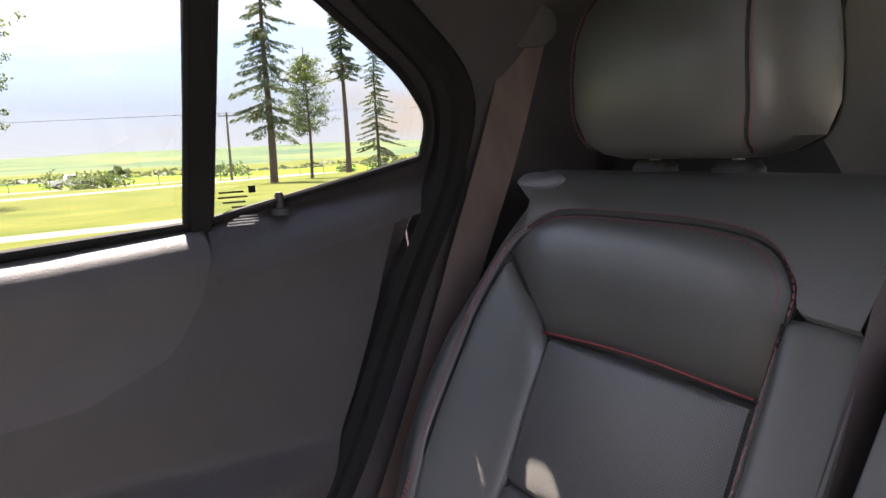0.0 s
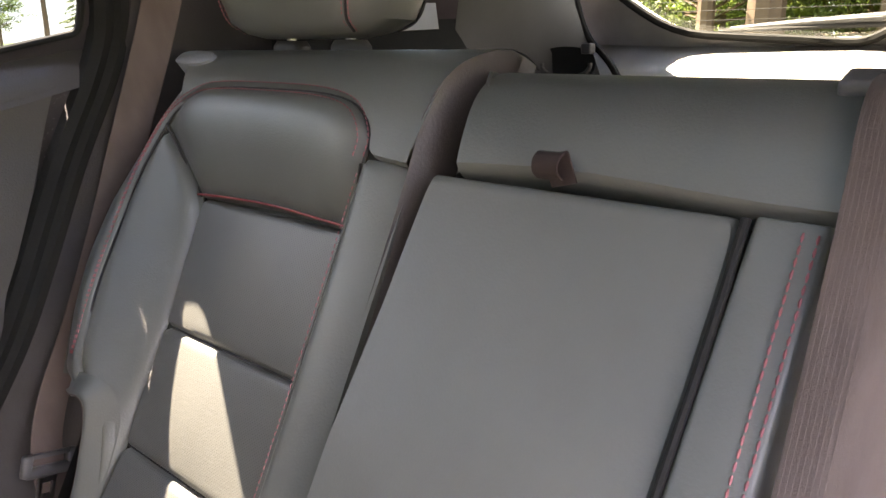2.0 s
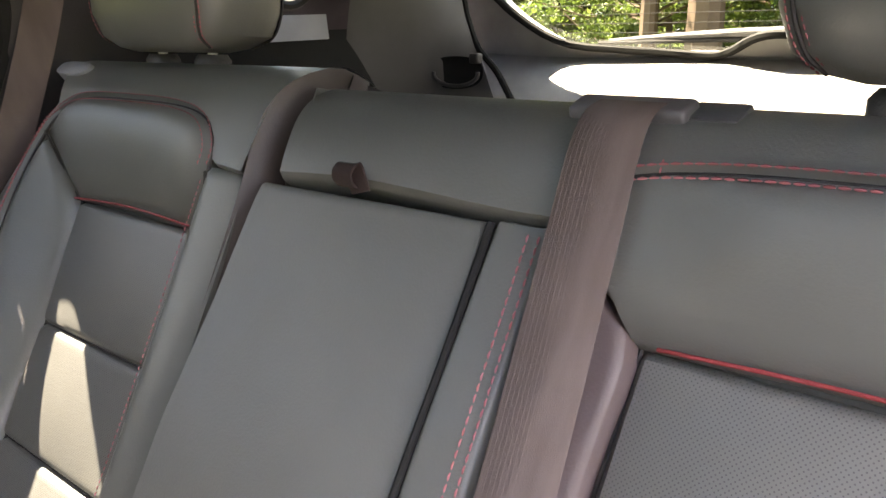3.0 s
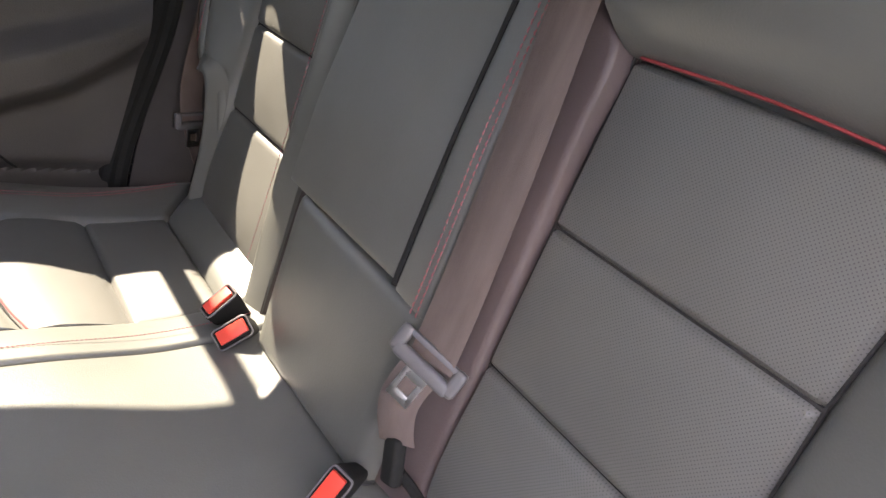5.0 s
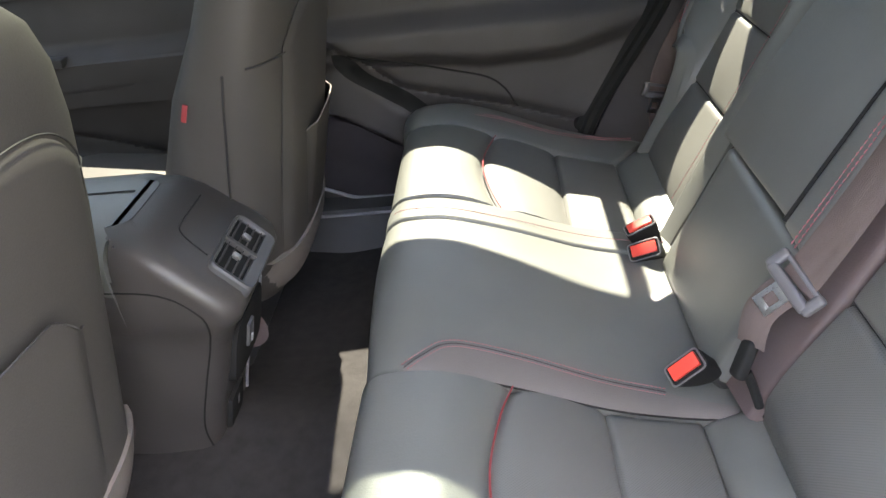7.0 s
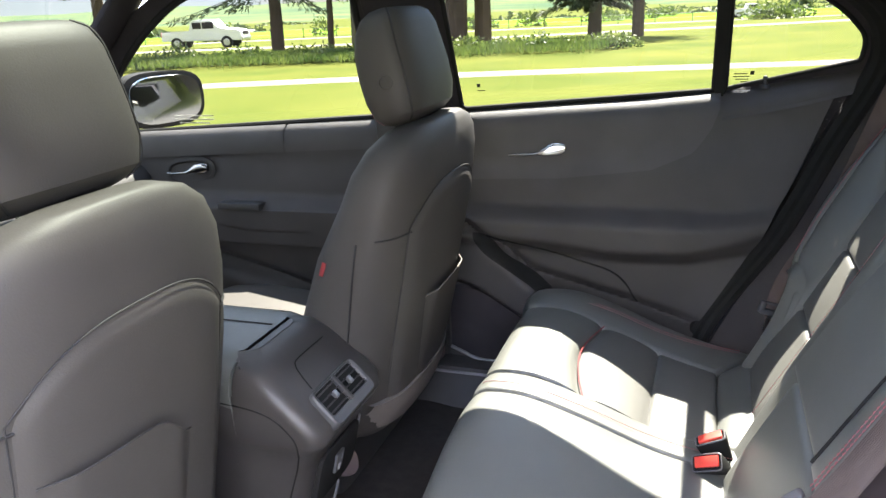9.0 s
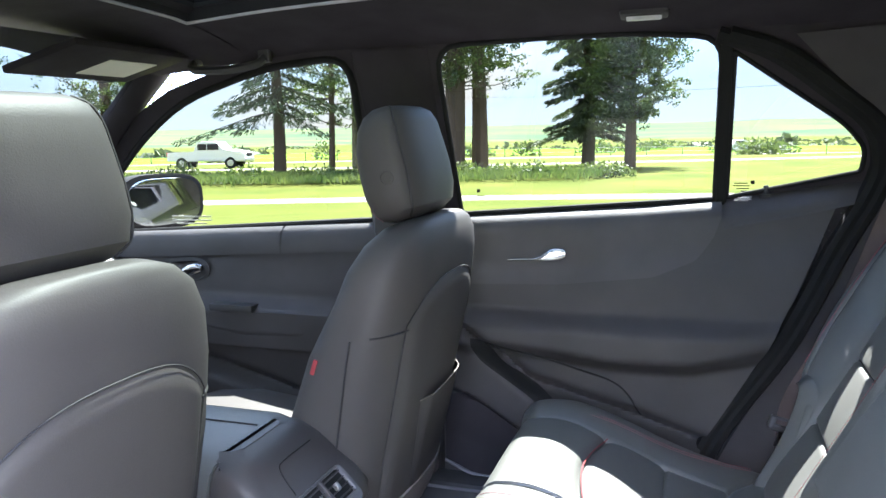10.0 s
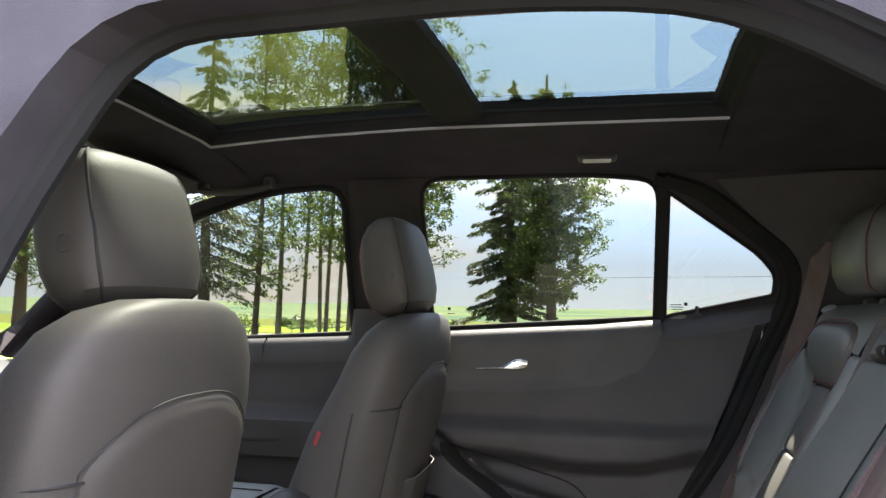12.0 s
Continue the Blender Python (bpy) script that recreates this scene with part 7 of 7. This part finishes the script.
def shrubs(name, label, spots, seed, size, per):
    rng = np.random.RandomState(seed)
    for x, y, r, hgt in spots:
        ob = thing(name, label, "shrub", (x, y, lie(x, y)), "shrubs")
        m = int(per * r * r) + 60
        d = rng.normal(size=(m, 3))
        d /= np.linalg.norm(d, axis=1)[:, None]
        lob = 1 + 0.35 * np.sin(5 * np.arctan2(d[:, 1], d[:, 0]) + seed + x)
        c = d * (rng.uniform(0.5, 1, m) ** 0.4 * lob)[:, None] * np.array([r, r, hgt])
        c[:, 2] = np.abs(c[:, 2])
        c += np.array([x, y, lie(x, y)])
        v, f = leaf_quads(c, d + rng.normal(0, 0.6, (m, 3)), size, size * 0.6, rng)
        tw = bmesh.new()
        for k in range(9):
            e = c[rng.randint(m)]
            tube([(x, y, lie(x, y)), e], [0.02, 0.006], 4, bm=tw)
        part("twigs", tw, BARK, ob)
        mesh_part("foliage", v, f, LEAF, ob, "", "stuff")


rng0 = np.random.RandomState(77)
spots = [(x + rng0.uniform(-0.4, 0.4), 21.5 + 0.28 * (x + 8) + rng0.uniform(-0.9, 0.9), rng0.uniform(0.35, 0.8), rng0.uniform(0.25, 0.65)) for x in np.linspace(-17, -3.4, 17)]
shrubs("shrub", "low green shrub among weeds under the trees", spots, 31, 0.13, 900)
spots = [(rng0.uniform(-60, 60), rng0.uniform(80, 170), rng0.uniform(1.2, 3), rng0.uniform(1.2, 2.4)) for _ in range(26)]
shrubs("distant_shrub", "distant bush on the field", spots, 33, 0.5, 60)

# lines of far trees and hedges between the fields
rng2 = np.random.RandomState(12)
woods_c, woods_d = [], []
for _ in range(46):
    r, a0, wide, tall = rng2.uniform(150, 620), rng2.uniform(0.35, 2.75), rng2.uniform(0.02, 0.16), rng2.uniform(1.5, 4.5)
    n = int(60 + 900 * wide)
    a = a0 + wide * rng2.uniform(-0.5, 0.5, n)
    rr = r * (1 + rng2.normal(0, 0.012, n))
    x, y = rr * np.cos(a), rr * np.sin(a)
    z = np.array([lie(p, q) for p, q in zip(x, y)]) + tall * rng2.rand(n) * (0.55 + 0.45 * np.sin(a * 90 + r))
    woods_c.append(np.stack([x, y, z], 1))
    woods_d.append(rng2.normal(0, 1, (n, 3)))
woods = thing("far_woods", "dark green lines of far trees between the fields", "far trees", (0, 300, lie(0, 300)), kind="stuff")
v, f = leaf_quads(np.concatenate(woods_c), np.concatenate(woods_d), 2.6, 2.0, rng2)
mesh_part("crowns", v, f, SPRUCE, woods, "", "stuff")

# rough grass along the shrub bed
rng1 = np.random.RandomState(5)
n = 16000
gx = rng1.uniform(-19, -3, n)
gy = 21.0 + 0.28 * (gx + 8) + rng1.normal(0, 1.1, n)
cc = np.stack([gx, gy, np.full(n, 0.09)], 1)
weeds = thing("weeds", "rough green weeds round the tree trunks", "weeds", (-8, 21.5, 0), kind="stuff")
v, f = leaf_quads(cc, np.stack([rng1.normal(0, 0.4, n), rng1.normal(0, 0.4, n), np.ones(n)], 1), 0.26, 0.03, rng1)
mesh_part("blades", v, f, LEAF, weeds, "", "stuff")

# field fence
fence = thing("field_fence", "thin wire field fence with wooden posts", "fence", (-10, 60, lie(-10, 60)))
fpts = spline([(-110, 70), (-40, 82), (0, 90), (60, 110)], 46)
for p in fpts:
    z = lie(*p)
    part("post", tube([(p[0], p[1], z), (p[0], p[1], z + 1.1)], 0.05, 6), WOODPOST, fence)
for hgt in (0.5, 0.95):
    part("wire", tube([(p[0], p[1], lie(*p) + hgt) for p in fpts], 0.012, 4), STEEL, fence)
pole = thing("utility_pole", "wooden power pole with a crossarm", "power pole", (19.5, 90, lie(19.5, 90)))
zp = lie(19.5, 90)
part("pole_shaft", tube([(19.5, 90, zp), (19.5, 90, zp + 7.6)], [0.16, 0.11], 8), WOODPOST, pole)
part("crossarm", block((19.5, 90, zp + 7.2), (1.9, 0.12, 0.12), 0.02), WOODPOST, pole)
for k in (-0.8, 0, 0.8):
    part("insulator", tube([(19.5 + k, 90, zp + 7.26), (19.5 + k, 90, zp + 7.5)], 0.05, 6), GREYPLASTIC, pole)
    part("wire", tube([(-60, 105, zp + 8.4), (-20, 98, zp + 7.2), (19.5 + k, 90, zp + 7.5), (60, 82, zp + 7.2), (100, 74, zp + 8.4)], 0.012, 4), RUBBER, pole)


def pickup(x, y, heading, label):
    """A parked pickup truck, built along +x and then turned."""
    ob = thing("pickup_truck", label, "truck", (0, 0, 0))
    b = bmesh.new()
    prof2 = [(-2.8, 0.55), (-2.8, 1.15), (-0.75, 1.18), (-0.70, 1.75), (-0.45, 1.88), (0.75, 1.88), (1.25, 1.30), (2.6, 1.18), (2.8, 1.0), (2.8, 0.5)]
    v1 = [b.verts.new((px, -0.95, pz)) for px, pz in prof2]
    v2 = [b.verts.new((px, 0.95, pz)) for px, pz in prof2]
    b.faces.new(v1)
    b.faces.new(list(reversed(v2)))
    for i in range(len(prof2)):
        b.faces.new((v1[i - 1], v1[i], v2[i], v2[i - 1]))
    bmesh.ops.bevel(b, geom=b.edges[:], offset=0.05, segments=2, affect="EDGES")
    part("body", b, WHITE, ob)
    for s in (-1, 1):
        for x0, x1 in ((-0.55, 0.08), (0.14, 0.95)):
            part("side_window", block(((x0 + x1) / 2, s * 0.955, 1.52), (x1 - x0, 0.02, 0.42), 0.01), RUBBER, ob, "dark side window")
        for wx in (-1.75, 1.75):
            wheel = part("wheel", superloft([((wx, s * 0.80, 0.40), (1, 0, 0), (0, 0, 1), 0.40, 0.40, 2), ((wx, s * 0.98, 0.40), (1, 0, 0), (0, 0, 1), 0.40, 0.40, 2), ((wx, s * 0.985, 0.40), (1, 0, 0), (0, 0, 1), 0.26, 0.26, 2)], 24), RUBBER, ob, "black tyre")
            part("rim", superloft([((wx, s * 0.97, 0.40), (1, 0, 0), (0, 0, 1), 0.25, 0.25, 2), ((wx, s * 0.995, 0.40), (1, 0, 0), (0, 0, 1), 0.22, 0.22, 2)], 20), STEEL, wheel)
        part("tail_light", block((-2.8, s * 0.85, 1.0), (0.04, 0.14, 0.28), 0.02), RED, ob)
        part("headlight", block((2.78, s * 0.75, 0.98), (0.06, 0.28, 0.14), 0.02), LENS, ob)
    part("bed_floor", block((-1.75, 0, 1.16), (1.9, 1.6, 0.03), 0.01), RUBBER, ob)
    part("bumper", block((2.83, 0, 0.58), (0.10, 1.8, 0.22), 0.03), STEEL, ob)
    part("grille", block((2.81, 0, 0.95), (0.06, 1.1, 0.24), 0.02), RUBBER, ob)
    ob.matrix_basis = pose(x, y, lie(x, y), 0, 0, heading)
    return ob


pickup(-33.5, 46.5, 14, "white pickup truck parked on the gravel road")
pickup(4, 120, 10, "small white vehicle far off on the field track")
